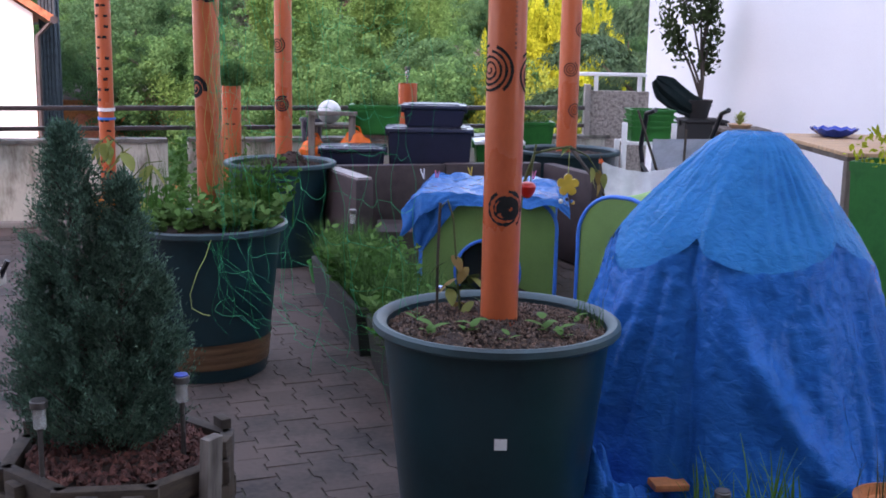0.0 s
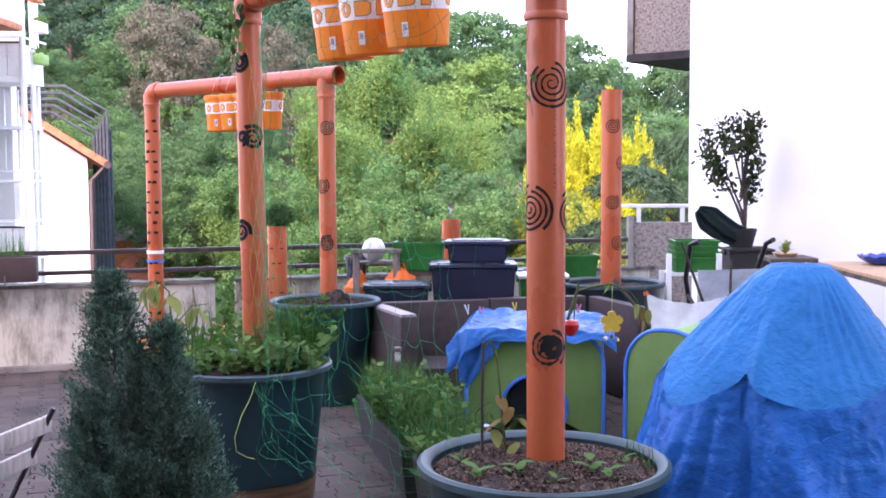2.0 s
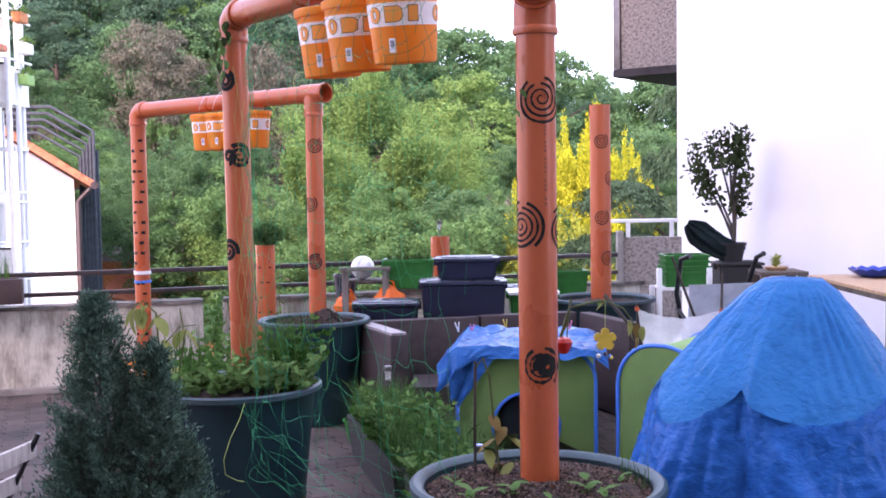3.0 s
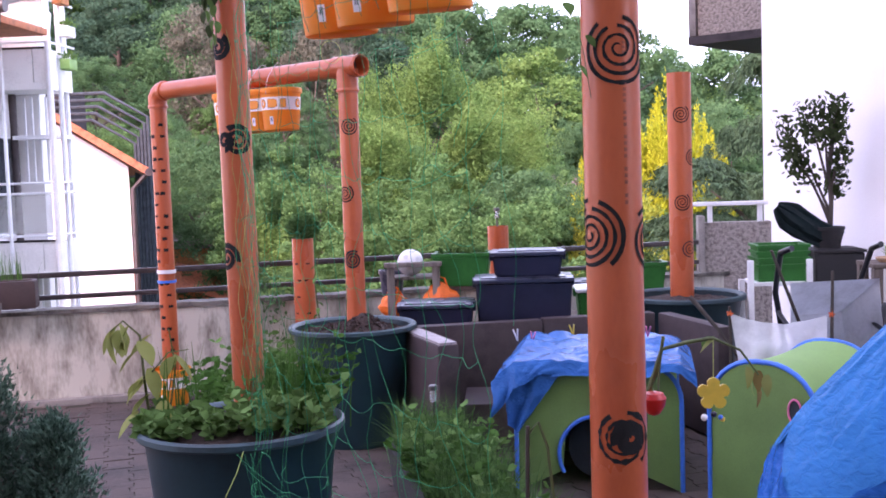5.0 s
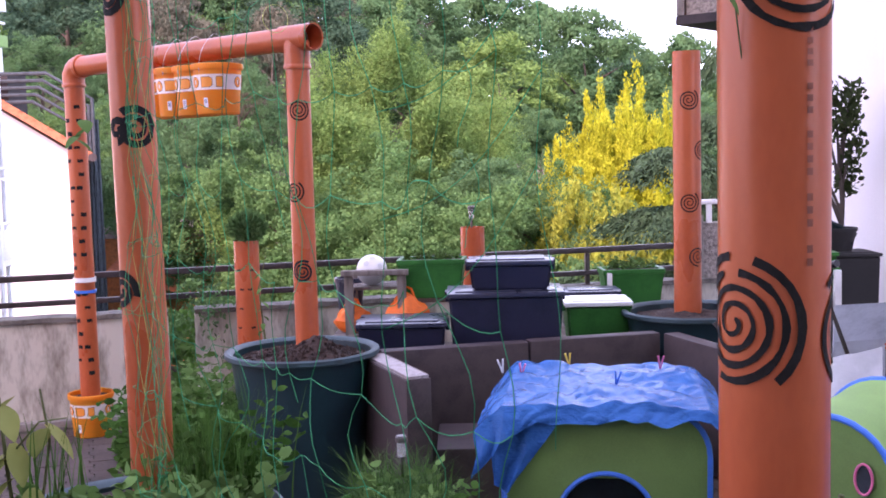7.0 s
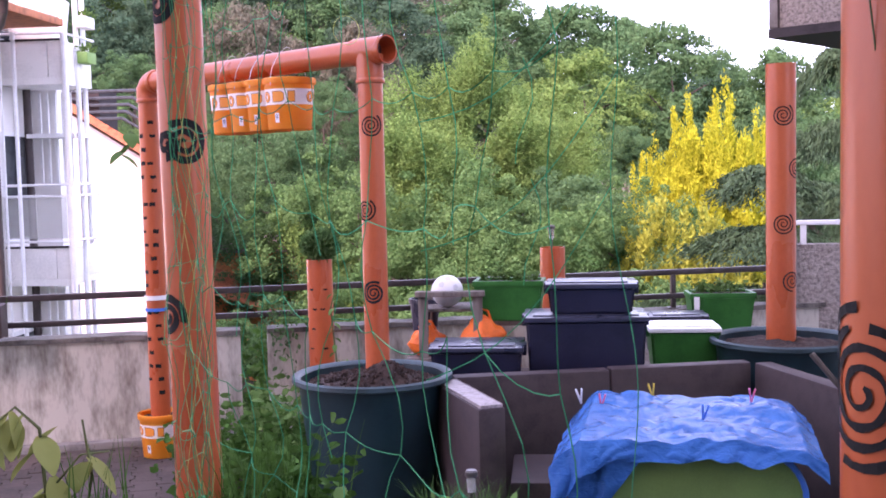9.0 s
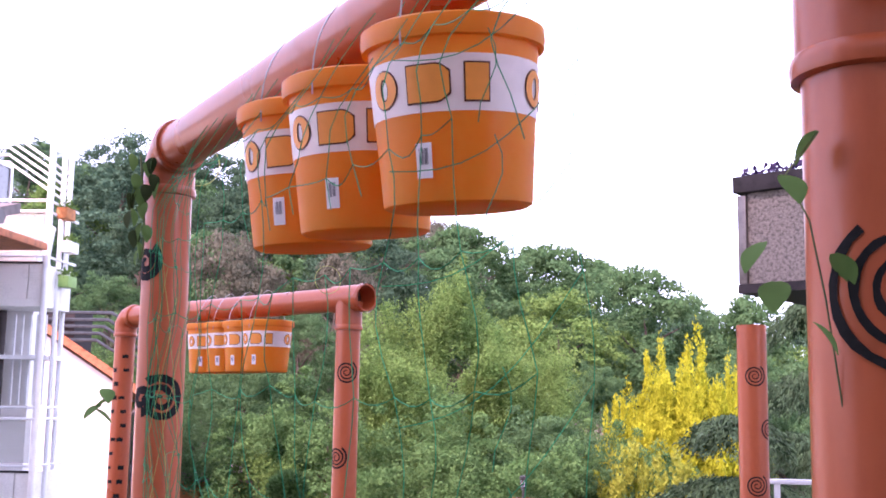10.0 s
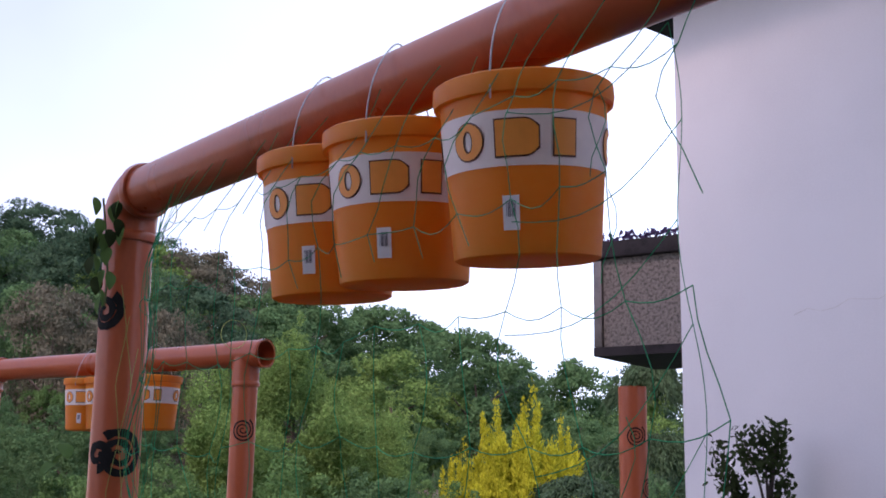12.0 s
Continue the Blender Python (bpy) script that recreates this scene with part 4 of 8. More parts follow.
def gravel(name, pts, size, material):
    """Small angular stones, joined."""
    verts, faces = [], []
    base = np.array([(1, 0, 0), (-1, 0, 0), (0, 1, 0), (0, -1, 0), (0, 0, 1), (0, 0, -1)], float)
    tri = [(0, 2, 4), (2, 1, 4), (1, 3, 4), (3, 0, 4), (2, 0, 5), (1, 2, 5), (3, 1, 5), (0, 3, 5)]
    for p in pts:
        b = len(verts)
        sc = size * RNG.uniform(0.5, 1.3, 3) * (1, 1, 0.7)
        rot = np.array(Euler(RNG.uniform(0, 6.28, 3)).to_matrix())
        verts += [tuple(v) for v in (base * sc * RNG.uniform(0.8, 1.2, (6, 1))) @ rot.T + p]
        faces += [(b + i, b + j, b + k) for i, j, k in tri]
    return raw_mesh(name, verts, faces, material)


planter_box()


def conifer():
    t = thing("dwarf_conifer", pose(-0.94, 2.23, 0.37), "dense dark green dwarf conifer with two leaders", "conifer")
    rng = np.random.default_rng(3)
    stems = [((0.0, 0.0), (-0.045, 0.0), 1.0, 0.27), ((0.09, -0.02), (0.13, -0.03), 0.86, 0.20), ((0.13, 0.05), (0.20, 0.03), 0.55, 0.20), ((-0.10, 0.03), (-0.12, 0.04), 0.62, 0.18)]
    bm = bmesh.new()
    cs, ds = [], []
    for (x0, y0), (x1, y1), h, w in stems:
        tube(bm, [(x0, y0, -0.02), ((x0 + x1) / 2, (y0 + y1) / 2, h / 2), (x1, y1, h * 0.96)], [0.016, 0.011, 0.003], 7)
        nb = int(340 * h)
        for k in range(nb):
            f = rng.uniform(0.0, 1.0) ** 1.05
            z = h * f
            rr = w * (min(1.0, 3.2 * (f + 0.24)) ** 0.6) * (1 - f) ** 0.66 * rng.uniform(0.55, 1.08) + 0.012
            a = rng.uniform(0, 2 * math.pi)
            ax, ay = x0 + (x1 - x0) * f, y0 + (y1 - y0) * f
            tip = np.array((ax + rr * math.cos(a), ay + rr * math.sin(a), z + rr * 0.75))
            root = np.array((ax, ay, z - 0.1 * rr))
            mm = 92
            s = rng.uniform(0.35, 1.0, mm)[:, None]
            c = root + (tip - root) * s + rng.normal(size=(mm, 3)) * 0.012
            d = (tip - root) / (np.linalg.norm(tip - root) + 1e-6) + rng.normal(size=(mm, 3)) * 0.55 + (0, 0, 0.45)
            cs.append(c); ds.append(d)
            if k % 9 == 0:
                tube(bm, [root, (root + tip) / 2, tip], [0.004, 0.003, 0.0012], 4)
    part("trunk", bm, M["bark"], t)
    part("foliage", leaf_mesh("foliage", np.concatenate(cs), np.concatenate(ds), 0.0145, 0.0058, L["needle"], rng, tri=True), None, t)


conifer()


def solar_lamp(x, y, z0, top, label, cap="lamp_metal", tilt=0.0):
    t = thing("solar_lamp", pose(x, y, z0, tilt), label, "solar lamp", "solar garden lamps")
    h = top - z0
    bm = bmesh.new()
    tube(bm, [(0, 0, -0.06), (0, 0, h - 0.093)], 0.0075, 10)
    part("stake", bm, M["lamp_metal"], t)
    bm = bmesh.new()
    lathe(bm, [(0, 0), (0.010, 0), (0.018, 0.006), (0.020, 0.070), (0.0185, 0.070), (0.016, 0.010), (0, 0.008)], 20, (0, 0, h - 0.096))
    part("lens", bm, M["lamp_glass"], t, "clear plastic lens")
    bm = bmesh.new()
    lathe(bm, [(0, 0), (0.025, 0), (0.025, 0.019), (0.023, 0.021), (0, 0.021)], 24, (0, 0, h - 0.0275))
    cp = part("cap", bm, M["lamp_metal"], t)
    bm = bmesh.new()
    lathe(bm, [(0, 0), (0.021, 0), (0.021, 0.0035), (0, 0.004)], 24, (0, 0, h - 0.0060))
    part("solar_cell", bm, M[cap], cp)
    return t


solar_lamp(-0.646, 2.18, 0.40, 0.645, "slim solar lamp with a blue cap stuck in gravel", "lamp_blue", 3)
solar_lamp(-1.014, 1.98, 0.40, 0.625, "slim steel solar lamp stuck in gravel")


def bistro_chair():
    t = thing("folding_chair", pose(-1.62, 2.62, 0, 0, 0, 80), "folding bistro chair of black metal with bleached slats", "chair")
    # local: x across, -y to the front, back at +y... seen from behind
    for x in (-0.2, 0.2):
        bm = bmesh.new()
        tube(bm, [(x, 0.30, 0.0), (x, 0.0, 0.44), (x, -0.22, 0.86)], 0.010, 8)
        part("frame_leg", bm, M["black_metal"], t)
        bm = bmesh.new()
        tube(bm, [(x * 0.92, -0.26, 0.0), (x * 0.92, 0.05, 0.30), (x * 0.92, 0.24, 0.45)], 0.010, 8)
        part("frame_leg", bm, M["black_metal"], t)
    for k in range(5):
        bm = bmesh.new()
        y = -0.09 + k * 0.078
        box(bm, -0.22, y, 0.452, 0.22, y + 0.06, 0.468, 0.004)
        part("slat", bm, M["slat"], t)
    for k, z in enumerate((0.68, 0.80)):
        bm = bmesh.new()
        y = -0.125 - (z - 0.68) * 0.52
        box(bm, -0.23, y - 0.008, z - 0.03, 0.23, y + 0.008, z + 0.03, 0.004)
        part("back_slat", bm, M["slat"], t)
    for y, z in ((0.16, 0.21), (-0.20, 0.06)):
        bm = bmesh.new()
        tube(bm, [(-0.2, y, z), (0.2, y, z)], 0.007, 6)
        part("stretcher", bm, M["black_metal"], t)


bistro_chair()


def herb_patch(name, parent, n, x, y, z, rx, ry, h, size, material, rng, wild=0.35):
    """Leafy stalks over a patch."""
    cs, ds = [], []
    for k in range(n):
        a, r = rng.uniform(0, 2 * math.pi), math.sqrt(rng.uniform(0, 1))
        px, py = x + rx * r * math.cos(a), y + ry * r * math.sin(a)
        hh = h * rng.uniform(0.45, 1.1)
        lx, ly = rng.normal(size=2) * hh * wild
        m = rng.integers(5, 10)
        f = np.linspace(0.25, 1, m)
        c = np.stack([px + lx * f * f, py + ly * f * f, z + hh * f], 1)
        c = np.repeat(c, 2, axis=0)
        ang = rng.uniform(0, 6.28, len(c))
        d = np.stack([np.cos(ang), np.sin(ang), rng.uniform(-0.1, 0.7, len(c))], 1)
        cs.append(c); ds.append(d)
    return tagged(part(name, leaf_mesh(name, np.concatenate(cs), np.concatenate(ds), size, size * 0.6, material, rng), None, parent), kind="stuff")


def tub_plants():
    rng = np.random.default_rng(11)
    t = thing("herb_planting", pose(T1[0], T1[1], 0.73), "fresh leafy herbs and chives filling the tub", "herbs")
    herb_patch("herb_foliage", t, 44, 0.17, -0.08, 0, 0.21, 0.20, 0.17, 0.054, L["herb"], rng)
    herb_patch("herb_foliage", t, 30, -0.17, -0.14, 0, 0.19, 0.15, 0.09, 0.060, L["herb"], rng)
    herb_patch("herb_foliage", t, 34, 0.22, 0.15, 0, 0.17, 0.15, 0.26, 0.046, L["lush"], rng)
    roots = [(0.22 + rng.normal() * 0.07, 0.02 + rng.normal() * 0.09, -0.01) for _ in range(240)]
    tagged(part("chive_clump", blade_mesh("chive_clump", roots, rng.uniform(0.22, 0.46, 240), rng.uniform(0.02, 0.17, 240), 0.006, L["lush"], rng), None, t), kind="stuff")
    roots = [(-0.235 + rng.normal() * 0.035, 0.0 + rng.normal() * 0.06, -0.01) for _ in range(26)]
    tagged(part("leek_clump", blade_mesh("leek_clump", roots, rng.uniform(0.25, 0.42, 40), rng.uniform(0.01, 0.10, 40), 0.010, L["lush"], rng), None, t), kind="stuff")
    # drooping pale plant
    w = thing("wilting_plant", pose(T1[0] - 0.34, T1[1] - 0.06, 0.73), "tall wilting plant with drooping pale leaves", "plant")
    bm = bmesh.new()
    tube(bm, [(0, 0, -0.03), (-0.02, 0, 0.2), (-0.03, 0, 0.38), (-0.09, -0.01, 0.44), (-0.14, -0.02, 0.40)], [0.006, 0.006, 0.005, 0.004, 0.003], 6)
    tube(bm, [(0.05, 0.02, -0.03), (0.10, 0.02, 0.25), (0.08, 0.02, 0.40)], [0.005, 0.004, 0.003], 6)
    tube(bm, [(-0.02, 0, 0.2), (0.08, 0, 0.31), (0.16, 0, 0.32)], [0.004, 0.003, 0.002], 6)
    part("stalk", bm, M["stem"], w)
    pts = [((-0.14, -0.02, 0.40), (-0.1, 0, -1)), ((-0.10, -0.02, 0.43), (0.4, 0, -1)), ((-0.07, 0, 0.42), (-0.5, -0.3, -0.7)), ((-0.03, 0, 0.33), (-0.9, 0, -0.6)),
           ((-0.02, 0, 0.22), (-0.8, -0.4, -0.8)), ((0.0, 0, 0.15), (-1, 0.2, -0.7)), ((0.0, 0, 0.25), (0.5, -0.4, -0.9)), ((0.09, 0.02, 0.30), (0.7, 0, -0.6)), ((-0.12, 0, 0.42), (-0.8, 0.1, -0.9)),
           ((-0.03, 0, 0.36), (0.6, -0.6, -0.5)), ((0.05, 0, 0.12), (0.3, -0.8, -0.7)), ((-0.05, 0, 0.08), (-0.7, -0.5, -0.6))]
    rng_w = np.random.default_rng(61)
    for j in range(5):
        z_ = rng_w.uniform(0.10, 0.40)
        pts.append(((-0.03 + rng_w.normal() * 0.05, rng_w.normal() * 0.04, z_), (rng_w.normal() - 0.3, rng_w.normal() - 0.3, -0.9)))
    for c, d in pts:
        part("leaf", big_leaf(0.125, 0.078, L["wilt"]), None, w, at=Matrix.Translation(c) @ Vector(d).to_track_quat('Y', 'Z').to_matrix().to_4x4())


def big_leaf(length, width, material, droop=0.25):
    """A single broad leaf with a folded midrib, along +y."""
    verts, faces = [], []
    n = 7
    for k in range(n + 1):
        t = k / n
        w = width * math.sin(math.pi * min(1, t * 0.92 + 0.06)) ** 0.8 * (1 - 0.25 * t)
        for s in (-0.5, 0, 0.5):
            verts.append((s * w, t * length, -droop * length * t * t + 0.12 * abs(s) * w))
    for k in range(n):
        for s in (0, 1):
            i = 3 * k + s
            faces.append((i, i + 1, i + 4, i + 3))
    return raw_mesh("leaf", verts, faces, material, True)


tub_plants()


def near_tub_plants():
    """Bark on the soil, seedlings, a young tomato and a trailing stem with hanging ornaments."""
    rng = np.random.default_rng(5)
    q = rng.uniform(0, 1, (3800, 2))
    r, a = np.sqrt(q[:, 0]) * 0.355, q[:, 1] * 2 * math.pi
    z = 0.714 + 0.03 * (1 - (r / 0.36) ** 2) + 0.006
    g = gravel("bark_mulch", np.stack([r * np.cos(a), r * np.sin(a), z], 1), 0.008, M["chip"])
    tagged(new("bark_mulch", g), "pale bark chips strewn over the tub's soil", "bark mulch", kind="stuff").matrix_world = pose(T3[0], T3[1], 0)
    for k, (x, y, n, s) in enumerate(((-0.22, -0.16, 4, 0.06), (-0.09, -0.14, 5, 0.055), (0.02, -0.23, 3, 0.04), (0.14, -0.11, 5, 0.06), (0.19, -0.18, 4, 0.05), (-0.27, 0.02, 3, 0.04), (0.27, 0.02, 3, 0.04))):
        t = thing("seedling", pose(T3[0] + x, T3[1] + y, 0.73), "small green seedling in the bark-strewn soil", "seedling", "seedlings in the tub")
        for j in range(n):
            an = j * 2.4 + k
            part("leaf", big_leaf(s, s * 0.6, L["herb"]), None, t, at=pose(0, 0, 0.012 * j, 0, 0, math.degrees(an)) @ pose(0, 0, 0, 40 - 5 * j))
    roots = [(T3[0] + 0.33 * math.cos(b) + rng.normal() * 0.015, T3[1] + 0.33 * math.sin(b) + rng.normal() * 0.02, 0.72) for b in rng.uniform(-0.3, 0.5, 26)]
    tagged(new("grass_tuft", blade_mesh("grass_tuft", roots, rng.uniform(0.06, 0.13, 26), rng.uniform(0.01, 0.05, 26), 0.004, L["grass"], rng)), "thin grass blades along the tub's rim", "grass", kind="stuff")
    t = thing("young_tomato", pose(0.17, 2.60, 0.735), "young tomato plant with yellowing leaves tied to a cane", "plant")
    bm = bmesh.new()
    tube(bm, [(-0.03, 0.0, -0.05), (-0.03, 0, 0.2), (-0.025, 0, 0.38)], 0.005, 6)
    part("cane", bm, M["bark"], t)
    bm = bmesh.new()
    tube(bm, [(-0.025, 0, 0.36), (0.0, 0, 0.39), (0.02, 0, 0.33), (0.03, 0, 0.22), (0.05, 0, 0.0)], [0.004, 0.004, 0.004, 0.004, 0.005], 6)
    part("stalk", bm, M["stem"], t)
    for j in range(13):
        m_ = (L["brownleaf"], L["wilt"], L["bush"])[j % 3]
        part("leaf", big_leaf(0.075, 0.045, m_), None, t, at=pose(0.05 + 0.05 * math.sin(j), 0.03 * math.cos(j * 2), 0.03 + 0.014 * j, 0, 0, j * 137) @ pose(0, 0, 0, -25))
    # trailing stem right of the post, with ornaments
    v = thing("trailing_vine", pose(0.44, 2.62, 1.10), "leggy tomato stem trailing beside the orange post", "plant")
    bm = bmesh.new()
    tube(bm, [(-0.05, 0.01, -0.38), (-0.03, 0.01, -0.10), (-0.015, 0.0, 0.08), (0.02, 0, 0.185), (0.08, 0.0, 0.20), (0.137, 0, 0.208), (0.20, 0, 0.178), (0.24, 0, 0.12)], [0.006, 0.006, 0.005, 0.005, 0.005, 0.004, 0.003, 0.002], 7)
    tube(bm, [(-0.012, 0, 0.09), (0.012, 0, 0.14), (0.024, 0, 0.215)], [0.005, 0.004, 0.004], 6)
    tube(bm, [(0.018, 0, 0.18), (0.010, -0.01, 0.12), (0.008, -0.015, 0.085)], [0.003, 0.003, 0.002], 5)
    part("stem", bm, M["stem"], v)
    for j, (p, mm) in enumerate((((0.24, 0, 0.13), "brownleaf"), ((0.23, 0, 0.12), "wilt"), ((0.26, 0, 0.12), "wilt"), ((0.24, 0.02, 0.09), "brownleaf"), ((0.215, 0, 0.14), "wilt"), ((0.137, 0, 0.212), "herb"), ((0.15, 0.01, 0.205), "wilt"))):
        part("leaf", big_leaf(0.045, 0.028, L[mm], 0.6), None, v, at=Matrix.Translation(p) @ pose(0, 0, 0, 0, 0, j * 77) @ pose(0, 0, 0, -60 if j < 5 else -5))
    o = thing("hanging_flower", pose(0.575, 2.61, 1.18), "yellow wooden flower ornament with beads on a string", "ornament")
    bm = bmesh.new()
    n = 40
    for s in (-0.004, 0.004):
        rad_f = [0.023 + 0.015 * abs(math.cos(2.5 * 2 * math.pi * i / n)) ** 0.55 for i in range(n)]
        ring = [bm.verts.new((rad_f[i] * math.sin(2 * math.pi * i / n), s, rad_f[i] * math.cos(2 * math.pi * i / n))) for i in range(n)]
        bm.faces.new(ring if s > 0 else ring[::-1])
    bm.verts.ensure_lookup_table()
    for i in range(n):
        j = (i + 1) % n
        bm.faces.new((bm.verts[i], bm.verts[j], bm.verts[n + j], bm.verts[n + i]))
    bmesh.ops.recalc_face_normals(bm, faces=bm.faces)
    part("flower", bm, M["yellow"], o, smooth=False)
    bm = bmesh.new()
    tube(bm, [(0, 0, 0.035), (0.001, 0, 0.126)], 0.0012, 5)
    part("string", bm, M["cord"], o)
    for x, z, mm, rr in ((-0.022, -0.055, "white_plastic", 0.008), (0.0, -0.048, "box_dark", 0.007), (0.015, -0.055, "play_blue", 0.006), (0.02, -0.06, "yellow", 0.006)):
        bm = bmesh.new()
        bmesh.ops.create_uvsphere(bm, u_segments=12, v_segments=8, radius=rr)
        part("bead", bm, M[mm], o, at=pose(x, 0, z))
    s = thing("red_ornament", pose(0.437, 2.60, 1.165), "red strawberry-shaped ornament hanging by the post", "ornament")
    bm = bmesh.new()
    lathe(bm, [(0, -0.032), (0.014, -0.026), (0.026, -0.006), (0.029, 0.010), (0.022, 0.022), (0.008, 0.026), (0, 0.025)], 20)
    part("berry", bm, M["red"], s)
    bm = bmesh.new()
    tube(bm, [(0, 0, 0.02), (0.001, 0.02, 0.03)], 0.002, 5)
    part("stalk", bm, M["stem"], s)


near_tub_plants()


def clods(x, y, soil_z, heap, seed, mound=0.0):
    """Crumbs of dark soil on a tub's surface."""
    rng = np.random.default_rng(seed)
    q = rng.uniform(0, 1, (520, 2))
    r, a = np.sqrt(q[:, 0]) * 0.35, q[:, 1] * 2 * math.pi
    z = soil_z + heap * (1 - (r / 0.36) ** 2) + 0.004
    z += mound * np.exp(-((r * np.cos(a) - 0.09) ** 2 + (r * np.sin(a) + 0.10) ** 2) / 0.012)
    g = gravel("soil_clods", np.stack([r * np.cos(a), r * np.sin(a), z], 1), 0.018, M["soil"])
    ob = tagged(new("soil_clods", g), "dark crumbly clods of soil heaped in the tub", "soil", kind="stuff")
    ob.matrix_world = pose(x, y, 0)


clods(*T4, 0.69, 0.055, 91, 0.085)
clods(*T5, 0.70, 0.03, 92)


def climbing_leaves():
    rng = np.random.default_rng(21)
    v = thing("climbing_vine", pose(-0.94, 4.30, 0), "small-leaved vine clinging to the orange post", "vine")
    bm = bmesh.new()
    pts = [(-0.05 + 0.02 * math.sin(z * 9), -0.03 + 0.02 * math.cos(z * 7), z) for z in np.linspace(2.22, 2.50, 10)]
    tube(bm, pts, 0.003, 5)
    part("stem", bm, M["stem"], v)
    for j in range(20):
        z = 2.24 + 0.26 * rng.random()
        part("leaf", big_leaf(0.045, 0.036, L["herb"] if j % 3 else L["bush"], 0.4), None, v, at=pose(-0.045 + rng.normal() * 0.02, -0.045, z, 0, 0, rng.uniform(110, 260)) @ pose(0, 0, 0, -60))
    for j, (x, z) in enumerate(((-0.08, 1.86), (-0.11, 1.84), (-0.10, 1.88), (-0.13, 1.83))):
        part("leaf", big_leaf(0.06, 0.045, L["herb"], 0.3), None, v, at=pose(x, -0.07, z, 0, 0, 90 + 60 * j) @ pose(0, 0, 0, -20))
    b = thing("bean_shoot", pose(0.25, 2.44, 0), "fresh bean shoot climbing beside the orange post", "plant")
    bm = bmesh.new()
    tube(bm, [(0.05, 0.02, 1.85), (0.035, 0.01, 1.95), (0.02, 0, 2.02), (0.0, 0, 2.06), (0.03, 0, 2.10)], 0.0009, 5)
    part("stem", bm, M["stem"], b)
    for x, z, a in ((0.0, 2.06, 200), (-0.01, 1.965, 160), (-0.02, 2.0, 120), (0.02, 1.93, 240), (0.03, 2.10, 60), (0.04, 1.99, 300)):
        part("leaf", big_leaf(0.034, 0.032, L["herb"], 0.35), None, b, at=pose(x, 0, z, 0, 0, a) @ pose(0, 0, 0, -35))


climbing_leaves()


def trough(p0, p1, width, h, label, seed):
    """A dark trough full of grass and herbs. p0, p1: near and far ends of its axis."""
    a, b = Vector((*p0, 0)), Vector((*p1, 0))
    d = (b - a)
    ln = d.length
    m = Matrix.Translation(a) @ Matrix.Rotation(math.atan2(d.y, d.x), 4, 'Z')
    t = thing("planter_trough", m, label, "planter trough", "dark planter troughs")
    bm = bmesh.new()
    w = width / 2
    prof = [(0.02, -w + 0.03, 0), (ln - 0.02, -w + 0.03, 0), (ln - 0.02, w - 0.03, 0), (0.02, w - 0.03, 0)]
    lo = [bm.verts.new(c) for c in prof]
    hi = [bm.verts.new(c) for c in ((0, -w, h), (ln, -w, h), (ln, w, h), (0, w, h))]
    inn = [bm.verts.new(c) for c in ((0.035, -w + 0.035, h), (ln - 0.035, -w + 0.035, h), (ln - 0.035, w - 0.035, h), (0.035, w - 0.035, h))]
    dn_ = [bm.verts.new((v.co.x, v.co.y, h - 0.05)) for v in inn]
    bm.faces.new(lo[::-1])
    for i in range(4):
        j = (i + 1) % 4
        for A, B in ((lo, hi), (hi, inn), (inn, dn_)):
            bm.faces.new((A[i], A[j], B[j], B[i]))
    bmesh.ops.recalc_face_normals(bm, faces=bm.faces)
    bmesh.ops.bevel(bm, geom=[e for e in bm.edges], offset=0.006, segments=1, affect='EDGES')
    part("trough_body", bm, M["trough"], t)
    bm = bmesh.new()
    box(bm, 0.03, -w + 0.03, h - 0.08, ln - 0.03, w - 0.03, h - 0.025)
    part("soil", bm, M["soil"], t, smooth=False)
    rng = np.random.default_rng(seed)
    n = 4200
    roots = np.stack([rng.uniform(0.03, ln - 0.03, n), rng.uniform(-w + 0.03, w - 0.03, n), np.full(n, h - 0.03)], 1)
    tagged(part("grass", blade_mesh("grass", roots, rng.uniform(0.10, 0.32, n), rng.uniform(0.03, 0.24, n), 0.007, L["grass"], rng), None, t), kind="stuff")
    n = 500
    roots = np.stack([rng.uniform(0.03, ln - 0.03, n), rng.uniform(-w + 0.03, w - 0.03, n), np.full(n, h - 0.03)], 1)
    tagged(part("fine_grass", blade_mesh("fine_grass", roots, rng.uniform(0.1, 0.28, n), rng.uniform(0.05, 0.2, n), 0.003, L["herb"], rng), None, t), kind="stuff")
    herb_patch("herb_leaves", t, 60, ln * 0.5, 0, h - 0.02, ln * 0.45, w * 0.85, 0.24, 0.05, L["herb"], rng)
    herb_patch("low_herb_leaves", t, 70, ln * 0.4, 0, h - 0.02, ln * 0.4, w * 1.0, 0.20, 0.055, L["lush"], rng)
    return t


trough((-0.03, 4.55), (-0.38, 5.95), 0.40, 0.27, "dark trough planter full of long grass and herbs", 31)
trough((0.22, 3.35), (0.02, 4.45), 0.38, 0.27, "dark trough planter full of grass beside the tub", 32)
solar_lamp(0.20, 4.05, 0.25, 0.50, "slim steel solar lamp in the grass trough", "lamp_blue")
solar_lamp(-0.30, 5.75, 0.25, 0.60, "slim solar lamp in the far grass trough")
# a green watering bowl at the trough's back
gp = thing("green_bowl", pose(-0.52, 6.32, 0), "small bright green plastic bowl on the pavers", "bowl")
bm = bmesh.new()
lathe(bm, [(0, 0), (0.08, 0), (0.11, 0.14), (0.118, 0.14), (0.118, 0.15), (0.104, 0.15), (0.078, 0.01), (0, 0.01)], 28)
part("bowl", bm, M["green_plastic"], gp)


